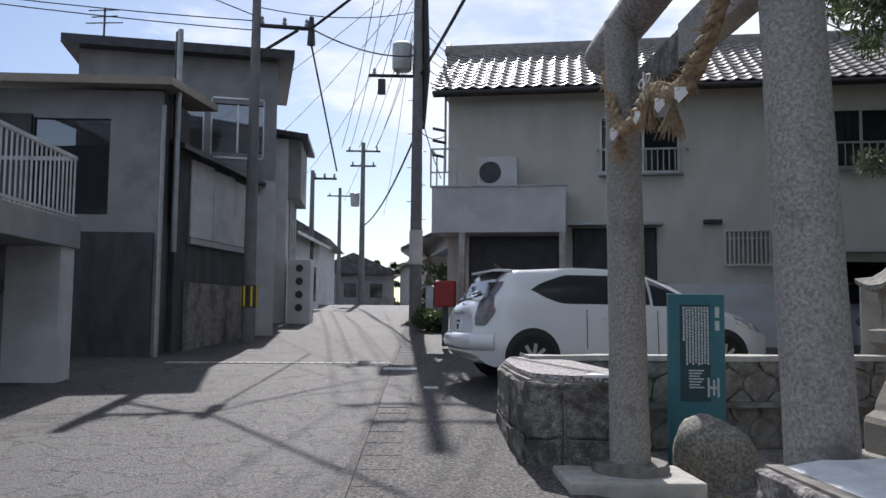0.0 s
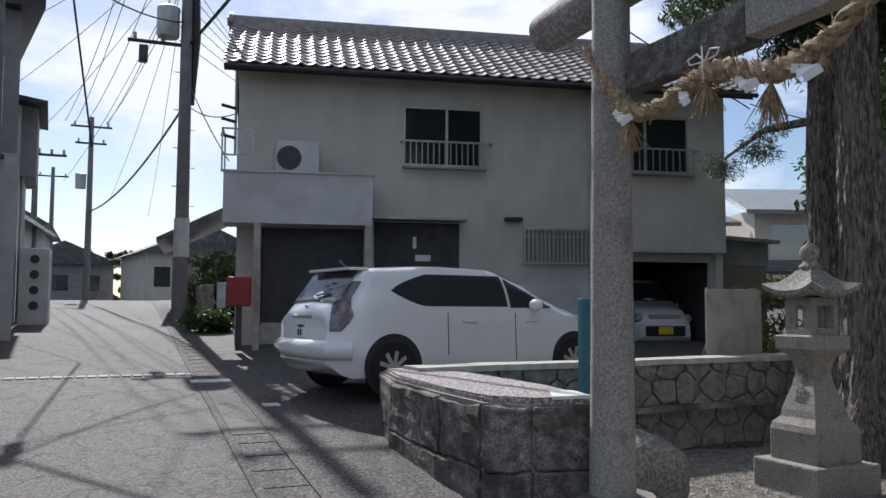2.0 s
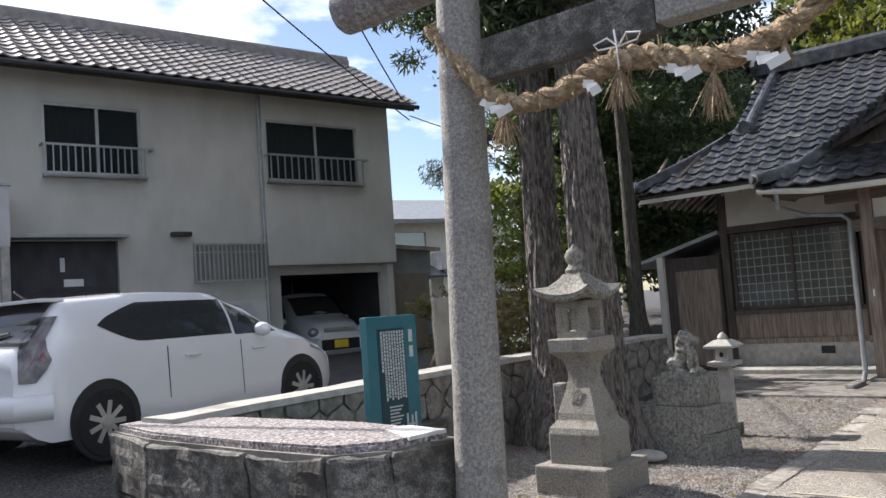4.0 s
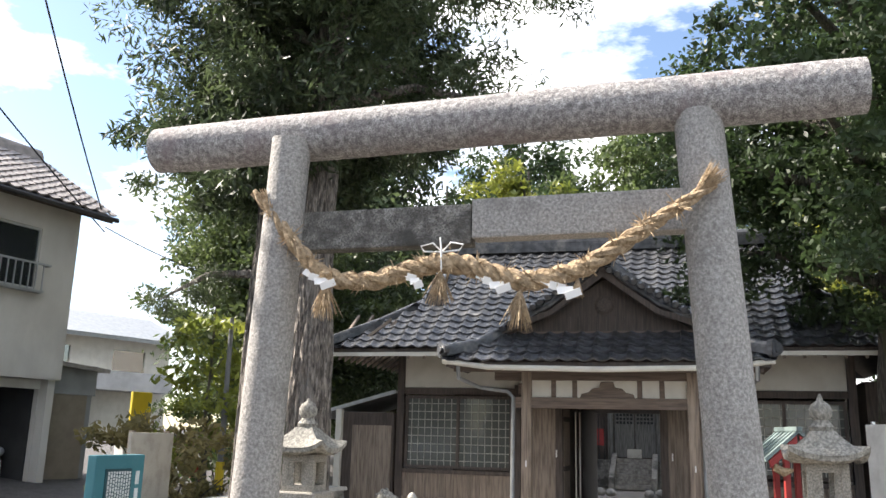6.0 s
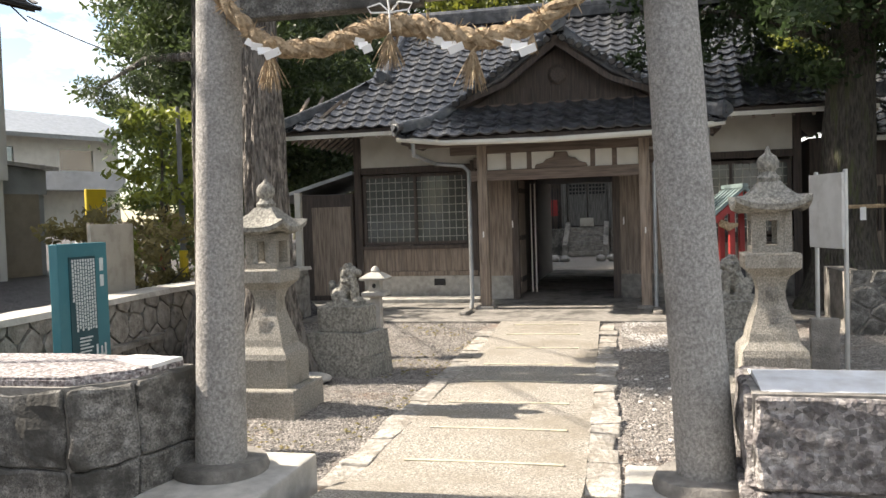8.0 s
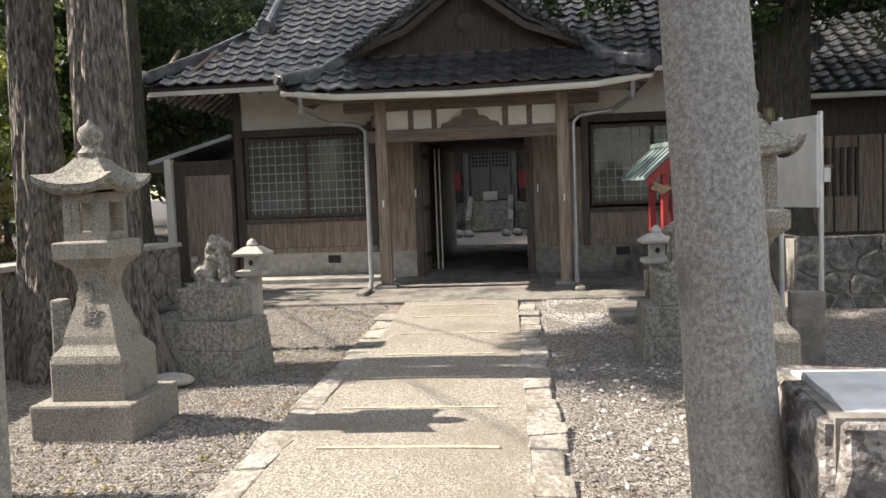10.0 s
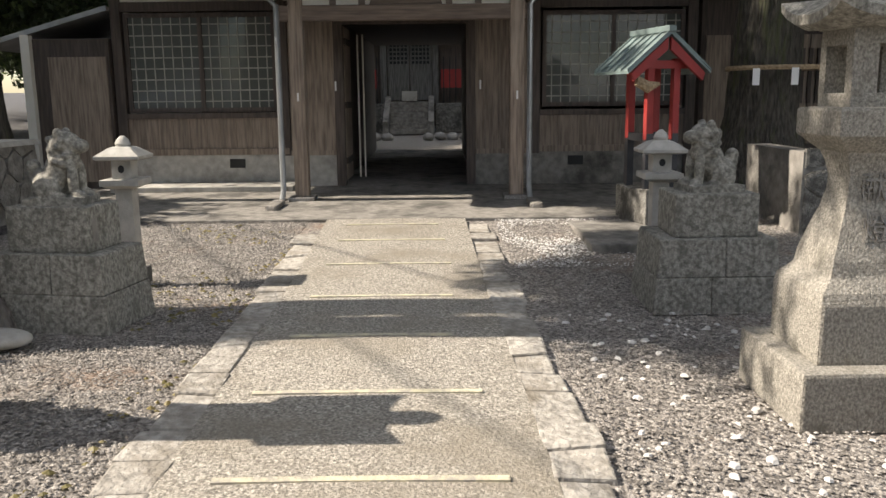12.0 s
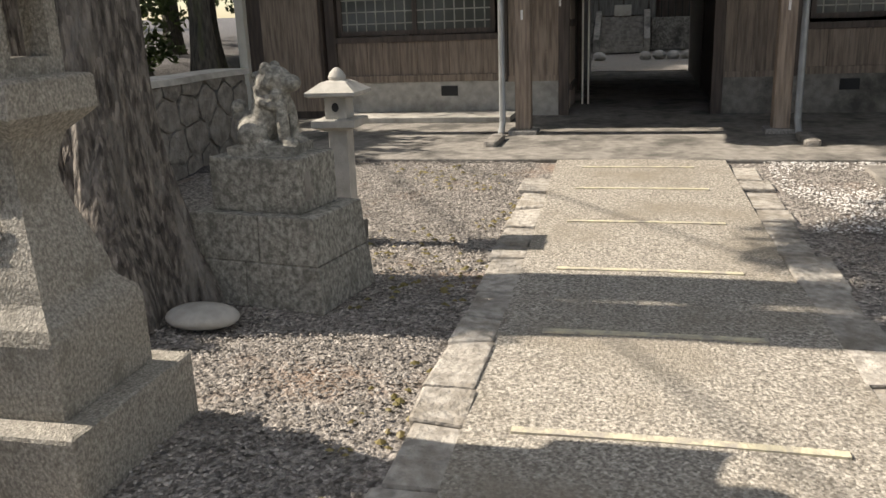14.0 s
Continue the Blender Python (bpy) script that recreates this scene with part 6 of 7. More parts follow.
surf_patch(aqua, "rear_window", CARGLASS, 0.11, 0.42, -0.6, 0.6, at_)
surf_patch(aqua, "windscreen", CARGLASS, 2.28, 3.02, -0.56, 0.56, at_)
for s in (-1, 1):
    bm = bmesh.new()
    rows = []
    for z, xa, xb in ((0.7, 0.03, 0.14), (0.8, 0.03, 0.22), (0.88, 0.06, 0.26), (0.96, 0.1, 0.25), (1.06, 0.17, 0.27), (1.16, 0.25, 0.34), (1.24, 0.33, 0.4)):
        rows.append([(xa + (xb - xa) * k, s * (aw(xa + (xb - xa) * k, z) + 0.012), z) for k in span(0, 1, 0.2)])
    loft(bm, rows, cap=False, closed=False)
    part("tail_light", bm, LENS_MIX, aqua, "tall smoky clear and red tail light")
    bm = bmesh.new()
    loft(bm, [[(x, s * (aw(x, z) + 0.01), z) for z in span(za, zb, 0.03)[:4]] for x, za, zb in ((3.45, 0.74, 0.84), (3.65, 0.68, 0.8), (3.85, 0.62, 0.74))], cap=False, closed=False)
    part("headlight", bm, CLEARLENS, aqua)
part("licence_plate", B((-0.015, -0.004, -0.165, 0.165, 0.62, 0.785)), PAPER, aqua)
part("plate_digits", B((-0.02, -0.0155, -0.02, 0.02, 0.64, 0.71), (-0.02, -0.0155, 0.05, 0.09, 0.64, 0.71), (-0.02, -0.0155, -0.09, 0.09, 0.735, 0.76)), TEAL_D, aqua)
part("rear_bumper", tube([(0.25, -0.79, 0.5), (0.04, -0.68, 0.5), (-0.04, -0.3, 0.5), (-0.04, 0.3, 0.5), (0.04, 0.68, 0.5), (0.25, 0.79, 0.5)], 0.11, 10), CARWHITE, aqua, smooth=True)
part("spoiler", B((0.3, 0.55, -0.56, 0.56, 1.365, 1.4), bevel=0.012), CARWHITE, aqua)
part("wiper", tube([(0.17, 0.0, 1.09), (0.2, -0.3, 1.12)], 0.012, 5), BLACKPL, aqua)
part("hatch_garnish", B((-0.002, 0.012, -0.28, 0.28, 0.83, 0.87), bevel=0.004), ALU, aqua)
part("badge", lathe([(0.045, -0.006), (0.045, 0.006)], 14), ALU, aqua).matrix_basis = Matrix.Translation((0.06, 0, 0.945)) @ pose(0, 0, 0, 0, 70, 0)
part("antenna", tube([(0.62, 0.1, 1.42), (0.5, 0.1, 1.5)], 0.012, 6), BLACKPL, aqua)

ktp = [(0, 1.0), (0.05, 1.2), (0.2, 1.55), (0.6, 1.62), (1.9, 1.63), (2.25, 1.5), (2.65, 1.12), (2.85, 1.05), (3.2, 0.95), (3.35, 0.8), (3.395, 0.65)]
kbt = [(0, 0.98), (2.6, 0.96), (3.395, 0.6)]
kc, s0 = Vector((9.88, 16.15)), radians(HA - 90)
kei, kw, kt = car("white kei wagon parked nose-out in the dark garage", (kc.x - 3.3 * math.cos(s0), kc.y - 3.3 * math.sin(s0), 0.62), HA - 90, 3.395, 1.475, 1.62, ktp, kbt,
                  [(0.4, 2.3, lambda x: 0.99, lambda x: min(1.5, 1.5 - 0.45 * max(0, (x - 1.95) / 0.45)))], (0.6, 2.85), 0.28, "kei")
surf_patch(kei, "windscreen", CARGLASS, 2.18, 2.66, -0.58, 0.58, kt)
for s in (-1, 1):
    bm = bmesh.new()
    bmesh.ops.create_icosphere(bm, subdivisions=2, radius=1, matrix=Matrix.Translation((3.27, s * 0.56, 0.76)) @ Matrix.Diagonal((0.1, 0.12, 0.1, 1)))
    part("headlight", bm, CLEARLENS, kei, smooth=True)
part("grille", B((3.35, 3.41, -0.36, 0.36, 0.76, 0.84), bevel=0.01), ALU, kei)
part("lower_grille", B((3.34, 3.42, -0.45, 0.45, 0.38, 0.6), bevel=0.02), BLACKPL, kei)
part("licence_plate", B((3.42, 3.428, -0.165, 0.165, 0.42, 0.58)), YELLOW, kei, "yellow licence plate")


# ---- left side of the lane ----
LL = thing("house_with_balcony", "grey rendered building with a railed balcony over a carport", "house")
part("balcony_floor", B((-8, -4.25, 6.0, 11.5, 2.3, 2.68), bevel=0.01), GREYWALL, LL)
part("corner_pier", B((-5.0, -4.3, 11.0, 11.45, 0.3, 2.3), bevel=0.01), STUCCO_W, LL)
part("rear_wall", B((-8, -7.8, 6, 11.5, 0.2, 6)), GREYWALL, LL)
part("end_wall", B((-8, -5.0, 11.2, 11.4, 0.2, 2.3)), GREYWALL, LL)
rl = part("railing", B((-4.34, -4.3, 6.0, 11.45, 3.5, 3.55), (-4.34, -4.3, 6.0, 11.45, 2.72, 2.75), (-8, -4.3, 11.41, 11.45, 3.5, 3.55)), METAL, LL, "metal balcony railing")
for i in range(42):
    part("baluster", B((-4.33, -4.31, 6.05 + i * 0.13, 6.07 + i * 0.13, 2.68, 3.52)), METAL, rl)
part("meter", lathe([(0.0, -0.08), (0.12, -0.08), (0.13, 0.0), (0.1, 0.05), (0.0, 0.06)], 14), ALU, LL).matrix_basis = Matrix.Translation((-5.2, 11.1, 1.75)) @ pose(0, 0, 0, 90)
L1 = thing("grey_house", "grey two-storey house with a low sheet roof beside the lane", "house")
wall_with_holes(L1, -13, -4.05, 0.3, 5.25, 14.3, 0.15, [(-6.2, -4.9, 3.1, 4.75)], GREYWALL)
part("side_wall", B((-4.2, -4.05, 14.45, 16.2, 0.3, 5.3)), DARKWALL, L1)
w_ = part("window", B((-6.2, -4.9, 14.36, 14.4, 3.1, 4.75)), GLASS, L1)
part("shutter_box", B((-7.3, -6.2, 14.22, 14.3, 3.0, 4.8)), DARKWALL, L1)
part("roof", slab_face([(-13, 13.8, 5.38), (-3.75, 13.8, 5.38), (-3.75, 17.2, 5.75), (-13, 17.2, 5.75)], 0.14), SHUTTER, L1, "rust-tinted sheet roof")
part("lower_boarding", B((-13, -4.1, 14.24, 14.3, 0.3, 2.8)), DARKWALL, L1, "dark lower boarding")
part("chimney_pipe", tube([(-3.95, 14.9, 3.0), (-3.95, 14.9, 6.5)], 0.07, 8), METAL_D, L1)
part("chimney_pipe", tube([(-3.85, 14.6, 2.5), (-3.85, 14.6, 6.45)], 0.05, 8), METAL, L1)
part("downpipe", tube([(-4.0, 14.28, 0.6), (-4.0, 14.28, 5.0)], 0.04, 8), METAL, L1)
ln_a = 13.0
L2 = thing("lane_outbuilding", "dark outbuilding with pale sheet panels and a lean-to roof", "building", (-3.95, 15.0, 0), -12)
part("wall", B((-3, 0.0, 0, 3.6, 0.4, 4.5)), DARKWALL, L2)
for i, (a, b) in enumerate(((0.55, 1.5), (1.52, 2.5), (2.52, 3.5))):
    part("panel", B((0.0, 0.03, a, b, 2.85, 4.3 - 0.05 * i), bevel=0.006), STUCCO_W, L2, "pale sheet panel")
part("panel_sill", B((0.0, 0.06, 0.5, 3.55, 2.72, 2.83)), METAL, L2)
part("block_wall", B((0.0, 0.1, 0.4, 3.6, 0.5, 2.0), bevel=0.01), CONCRETE_OLD, L2)
part("roof", slab_face([(0.25, -0.2, 4.45), (0.25, 3.8, 4.35), (-3, 3.8, 5.2), (-3, -0.2, 5.3)], 0.09), METAL_D, L2)
L3 = thing("tall_grey_house", "tall grey rendered house with flat-edged roof", "house", (-2.75, 18.6, 0), 10)
wall_with_holes(L3, -4.2, 0.0, 0.5, 7.15, 0, 0.15, [(-2.9, -1.6, 4.9, 6.2), (-1.4, -0.3, 5.0, 6.1)], GREYWALL)
part("side_wall", B((-0.15, 0.0, 0.15, 4.2, 0.5, 7.15)), STUCCO_W, L3)
for a, b in ((-2.9, -1.6), (-1.4, -0.3)):
    part("window", B((a, b, 0.06, 0.08, 4.9, 6.2)), GLASS, L3)
    part("frame", B((a - 0.03, a, -0.02, 0.1, 4.9, 6.2), (b, b + 0.03, -0.02, 0.1, 4.9, 6.2), ((a + b) / 2 - 0.02, (a + b) / 2 + 0.02, 0.03, 0.1, 4.9, 6.2), (a, b, -0.02, 0.1, 6.2, 6.24), (a, b, -0.02, 0.1, 4.86, 4.9)), ALU, L3)
part("roof", slab_face([(-4.5, -0.4, 7.3), (0.35, -0.4, 7.3), (0.35, 4.5, 7.45), (-4.5, 4.5, 7.45)], 0.2), METAL_D, L3)
part("lower_wall", B((-0.9, 0.02, -0.04, 0.0, 0.5, 4.4)), STUCCO_W, L3, "pale lower wall")
an = part("tv_antenna", tube([(-3.9, 1.0, 7.3), (-3.9, 1.0, 8.4)], 0.025, 6), METAL_D, L3)
for z, w in ((8.3, 0.35), (8.15, 0.28), (8.0, 0.4)):
    part("element", tube([(-3.9 - w, 1.0, z), (-3.9 + w, 1.0, z + 0.08)], 0.015, 5), METAL_D, an)
L4 = thing("narrow_house", "narrow pale house with a jettied upper floor and pipes", "house", (-3.05, 22.6, 0), 3)
part("wall", B((-4, 0.0, 0, 3.0, 0.6, 6.2)), STUCCO_W, L4)
part("upper_bay", B((-1, 0.35, 0.3, 2.6, 4.6, 6.3), bevel=0.02), GREYWALL, L4)
part("roof", slab_face([(0.55, -0.3, 6.3), (0.55, 3.2, 6.4), (-4, 3.2, 7.0), (-4, -0.3, 6.9)], 0.12), METAL_D, L4)
for y in (0.5, 1.3, 2.2):
    part("pipe", tube([(0.06, y, 0.9), (0.06, y, 4.6)], 0.04, 8), METAL, L4)
vend = thing("white_cabinet", "white vertical signboard cabinet standing at the lane edge", "cabinet", (-2.55, 22.6, 0), 0)
part("body", B((-0.4, 0.22, -0.3, 0.5, 1.1, 2.9), bevel=0.02), STUCCO_W, vend)
for i in range(4):
    bm = lathe([(0.1, -0.31), (0.1, -0.302)], 12)
    lathe([(0.06, -0.315), (0.06, -0.309)], 12, bm)
    part("mark", bm, METAL_D, vend).matrix_basis = Matrix.Translation((-0.08, 0, 2.65 - 0.35 * i)) @ pose(0, 0, 0, 90) @ Matrix.Translation((0, 0, 0.62))
far = thing("far_house", "distant dark tiled house at the end of the lane", "house", (-4.2, 27, 0), -4, group="far houses")
part("wall", B((-4, 0.6, 0, 6, 0.5, 4.2)), STUCCO_W, far)
part("roof", slab_face([(1.0, -0.4, 4.1), (1.0, 6.4, 4.1), (-2, 6.4, 5.6), (-2, -0.4, 5.6)], 0.12), TILE, far)
for i in range(3):
    part("window", B((0.6, 0.63, 0.8 + 1.7 * i, 1.8 + 1.7 * i, 1.9, 3.2)), GLASS, far)
for k, (x, y, w, d, h, c) in enumerate(((-6, 36, 5, 8, 4.5, STUCCO_W), (-3.5, 60, 6, 8, 4.0, GREYWALL), (4.5, 52, 7, 8, 4.6, STUCCO), (-12, 46, 6, 9, 6.5, GREYWALL))):
    f = thing("far_house", "distant low tiled house beyond the crest of the lane", "house", (x, y, road_z(y)), 4 * k, group="far houses")
    part("wall", B((-w / 2, w / 2, 0, d, -0.3, h * 0.65)), c, f)
    part("roof", profile_y([(-w / 2 - 0.5, h * 0.62), (w / 2 + 0.5, h * 0.62), (0, h)], -0.5, d + 0.5), TILE, f)
    for i in range(3):
        part("window", B((-w / 2 + 0.5 + i * w / 3.2, -w / 2 + 1.4 + i * w / 3.2, -0.03, 0.0, h * 0.2, h * 0.45)), GLASS, f)
can = thing("carport", "open carport with a dark pitched roof and parked clutter", "carport", (2.6, 25.5, 1.1), -6)
part("roof", profile_y([(-2.4, 2.3), (0.0, 3.5), (2.6, 2.3), (2.6, 2.18), (0, 3.36), (-2.4, 2.18)], -1.5, 4), TILE, can)
for x in (-2.0, 2.2):
    for y in (-1.2, 3.6):
        part("post", B((x, x + 0.12, y, y + 0.12, 0, 2.4)), WOOD, can)
part("wall", B((-1.9, 2.3, 3.7, 3.85, 0, 2.4)), STUCCO_W, can)
solo("block_wall", B((0.95, 1.2, 21.5, 24, 0.9, 2.1), bevel=0.02), CONCRETE_OLD, "grey block wall beside the lane", "wall", kind="structure")

# ---- poles and cables ----
def utility_pole(x, y, h, r, label, arms, group="utility poles"):
    z = ground_z(x, y)
    t = thing("utility_pole", label, "utility pole", (x, y, z), 0, group=group)
    part("pole", tube([(0, 0, -0.2), (0, 0, h)], [r, r * 0.62], 14), POLE, t, smooth=True)
    for az, w0, w1, ang in arms:
        a = radians(ang)
        c_ = part("crossarm", tube([(w0 * math.cos(a), w0 * math.sin(a), az), (w1 * math.cos(a), w1 * math.sin(a), az)], 0.045, 6), METAL_D, t)
        for k in (0.1, 0.5, 0.9):
            w = w0 + (w1 - w0) * k
            part("insulator", lathe([(0.03, az + 0.03), (0.055, az + 0.08), (0.03, az + 0.12), (0.05, az + 0.16), (0.02, az + 0.2)], 8, centre=(w * math.cos(a), w * math.sin(a))), METAL, c_)
    return t


main_pole = utility_pole(0.46, 21.6, 11.5, 0.17, "grey concrete utility pole with transformer and cable bundles", ((6.6, -1.3, 0.25, 0), (9.6, -1.0, 0.6, 0), (10.4, -0.7, 0.7, 0)))
part("transformer", lathe([(0.0, 6.75), (0.24, 6.75), (0.26, 6.8), (0.26, 7.45), (0.2, 7.5), (0.0, 7.5)], 14, centre=(-0.42, 0)), METAL, main_pole, "grey pole transformer", smooth=True)
part("fuse_box", B((-1.05, -0.85, -0.1, 0.1, 6.1, 6.5), bevel=0.03), METAL_D, main_pole)
part("pole_band", tube([(0, 0, 1.6), (0, 0, 2.5)], 0.178, 14), STUCCO_W, main_pole, "pale plastic guard")
for i in range(9):
    part("step_bolt", tube([(-0.25 if i % 2 else 0.25, 0, 2.8 + i * 0.45), (0, 0, 2.8 + i * 0.45)], 0.012, 5), METAL, main_pole)
part("cable_bundle", tube([(0.16, 0.02, 5.2), (0.22, 0.05, 6.8), (0.18, 0.02, 8.2), (0.2, 0.0, 9.5)], [0.05, 0.12, 0.1, 0.03], 8, wob=0.5), WIRE, main_pole)
left_pole = utility_pole(-2.97, 17.0, 7.2, 0.14, "concrete utility pole with side arm at the lane edge", ((6.55, 0.0, 1.15, 8),))
part("arm_brace", tube([(0, 0, 5.9), (0.85, 0.1, 6.5)], 0.035, 6), METAL_D, left_pole)
part("cable_joint", tube([(1.12, 0.15, 6.8), (1.12, 0.15, 6.2)], [0.05, 0.09], 8), METAL_D, left_pole)
part("warning_band", tube([(0, 0, 0.7), (0, 0, 1.15)], 0.145, 14), METAL_D, left_pole, "black warning band")
for i in range(6):
    a = 2 * math.pi * i / 6
    part("warning_stripe", B((0.143 * math.cos(a) - 0.02, 0.143 * math.cos(a) + 0.02, 0.143 * math.sin(a) - 0.02, 0.143 * math.sin(a) + 0.02, 0.72, 1.13)), YELLOW, left_pole)
p3 = utility_pole(-1.8, 38.5, 7.6, 0.15, "distant concrete utility pole over the lane", ((7.2, -0.8, 0.8, 0), (6.5, -0.6, 0.6, 0)))
part("transformer", lathe([(0.0, 4.6), (0.2, 4.6), (0.22, 5.2), (0.0, 5.25)], 12, centre=(-0.35, 0)), METAL, p3)
p4 = utility_pole(-3.9, 52, 7.5, 0.15, "distant concrete utility pole over the lane", ((7.0, -0.8, 0.8, 0),))
p5 = utility_pole(-3.3, 31, 5.2, 0.12, "slim leaning street pole", ((4.9, 0, 0.9, 0),))
p6 = utility_pole(10.5, 11.4, 3.2, 0.06, "slim grey steel pole at the edge of the lot", ())
part("band", tube([(0, 0, 0.2), (0, 0, 0.7)], 0.075, 10), YELLOW, p6, "yellow and black band")


def cable(a, b, sag, r=0.012, label="black overhead cable strung above the lane"):
    a, b = Vector(a), Vector(b)
    pts_ = [a.lerp(b, k) - Vector((0, 0, sag * 4 * k * (1 - k))) for k in span(0, 1, 0.06)]
    solo("overhead_cable", tube(pts_, r, 5), WIRE, label, "cable", group="overhead cables")


MP, LP, FP = (0.46, 21.6), (-2.97, 17.0), (-1.8, 38.5)
for dx, z in ((-1.0, 11.0), (-0.2, 11.0), (0.55, 11.0), (-0.6, 11.75), (0.6, 11.75)):
    cable((MP[0] + dx, MP[1], z), (FP[0] + dx, FP[1], 9.2), 0.5)
    cable((MP[0] + dx, MP[1], z), (-6.5 + dx, -14, 10.5), 0.7)
cable((0.55, 21.55, 7.8), (3.4, 6, 9.8), 0.3, 0.04, "thick black cable bundle")
cable((0.55, 21.55, 6.5), (-1.8, 38.5, 5.5), 0.5, 0.03, "thick black cable bundle")
cable((0.5, 21.5, 6.3), (1.0, 17.2, 5.2), 0.15, 0.012)
cable((0.5, 21.5, 6.9), (0.9, 17.2, 4.3), 0.1, 0.012)
cable((-1.85, 17.1, 7.4), (4.5, 10.5, 10.5), 0.25, 0.03, "black service cable over the lane")
cable((-1.85, 17.1, 7.1), (-1.5, 20, 4.9), 0.0, 0.02)
cable((-1.85, 17.1, 7.4), (0.4, 21.6, 8.3), 0.2, 0.018)
cable((-2.97, 17.0, 7.6), (-12, 3, 8.5), 0.4, 0.012)
cable((-2.97, 17.0, 7.8), (0.4, 21.6, 9.5), 0.2)
cable((-2.97, 17.0, 7.3), (-20, 12, 8.2), 0.4)
cable((-2.97, 17.0, 7.5), (-20, 14, 8.8), 0.4)
for i in range(6):
    cable((0.3, 21.6, 10.6 - 0.4 * i), (-9 + 2 * i, 34 + 3 * i, 8.5 - 0.4 * i), 0.4, 0.009)
    cable((0.3, 21.6, 9.6 - 0.35 * i), (10 + i, 40, 8 - 0.2 * i), 0.5, 0.009)
cable((11.3, 15.0, 6.0), (-1.0, 7.8, 9.5), 0.3, 0.014)
cable((11.3, 15.0, 5.8), (-4.0, 10.6, 10.0), 0.3, 0.014)
cable((11.3, 15.0, 5.9), (16, 12, 5.0), 0.3, 0.012)

# ---- white house and yellow board beyond the lot ----
wh_ = thing("white_house", "white two-storey house with balcony and tiled porch beyond the lot", "house", (31.0, 30.6, 0.9), -20)
wall_with_holes(wh_, -4, 4, 0, 5.4, 0, 0.2, [(-3.2, -1.4, 3.2, 4.7), (0.8, 2.6, 3.2, 4.7), (-3.2, -1.2, 0.6, 2.3)], PLASTER)
for a, b, z0, z1 in ((-3.2, -1.4, 3.2, 4.7), (0.8, 2.6, 3.2, 4.7), (-3.2, -1.2, 0.6, 2.3)):
    part("window", B((a, b, 0.08, 0.12, z0, z1)), GLASS, wh_)
part("side_wall", B((-4, -3.8, 0.2, 6, 0, 5.4), (3.8, 4, 0.2, 6, 0, 5.4)), PLASTER, wh_)
part("balcony", B((-1.2, 3.6, -1.1, 0, 2.7, 3.6), bevel=0.02), STUCCO_W, wh_)
part("roof", slab_face([(-4.7, -0.8, 5.3), (4.7, -0.8, 5.3), (4.7, 3, 6.8), (-4.7, 3, 6.8)], 0.2), METAL, wh_)
part("porch_roof", slab_face([(-4.2, -1.5, 2.4), (-1.0, -1.5, 2.4), (-1.0, 0, 3.0), (-4.2, 0, 3.0)], 0.1), TILE, wh_)
for x in (-4.0, -1.2):
    part("porch_post", B((x - 0.08, x + 0.08, -1.4, -1.24, 0, 2.35)), PLASTER, wh_)
far_r = thing("grey_house", "grey hipped-roof house beyond the lot", "house", (23.5, 35.5, 0.9), -25)
part("wall", B((-4, 4, 0, 6, 0, 5.0)), GREYWALL, far_r)
part("roof", slab_face([(-4.6, -0.6, 4.9), (4.6, -0.6, 4.9), (3, 3, 6.4), (-3, 3, 6.4)], 0.2), METAL, far_r)
yb_ = thing("yellow_banner", "yellow upright advertising board on a white stand", "sign", (18.3, 18.75, 0.5), -15)
part("board", B((-0.34, 0.34, -0.05, 0.05, 1.0, 2.4), bevel=0.02), YELLOW, yb_)
part("stand", B((-0.6, 0.6, -0.2, 0.2, 0, 1.0), bevel=0.03), PLASTER, yb_)
cone = thing("traffic_cone", "red traffic cone beside the lot", "cone", (14.2, 14.2, 0.62))
part("cone", lathe([(0.16, 0.03), (0.03, 0.65), (0.02, 0.66)], 14), RED, cone, smooth=True)
part("base", B((-0.19, 0.19, -0.19, 0.19, 0, 0.04), bevel=0.01), BLACKPL, cone)


# ---- trees ----
def leaf_cloud(name, centres, radii, per, size, material, seed, aspect=0.45, droop=0.0):
    """Many small rhombic leaves in clumps, one mesh."""
    r = np.random.default_rng(seed)
    c = np.repeat(np.array(centres), per, axis=0)
    rad = np.repeat(np.array(radii), per)
    d = r.normal(size=c.shape)
    d /= np.linalg.norm(d, axis=1)[:, None]
    p = c + d * (rad * r.random(len(c)) ** 0.45)[:, None] * np.array((1, 1, 0.62))
    a = r.normal(size=c.shape) + d * 0.8
    a[:, 2] -= droop
    a /= np.linalg.norm(a, axis=1)[:, None]
    b = np.cross(a, r.normal(size=c.shape))
    b /= np.linalg.norm(b, axis=1)[:, None]
    s = size * r.uniform(0.6, 1.3, len(c))[:, None]
    v = np.stack([p - a * s, p + b * s * aspect, p + a * s, p - b * s * aspect], axis=1).reshape(-1, 3)
    me = bpy.data.meshes.new(name)
    me.vertices.add(len(v))
    me.vertices.foreach_set("co", v.ravel())
    n = len(p)
    me.loops.add(4 * n)
    me.loops.foreach_set("vertex_index", np.arange(4 * n))
    me.polygons.add(n)
    me.polygons.foreach_set("loop_start", np.arange(n) * 4)
    me.update()
    me.validate()
    me.materials.append(material)
    return me


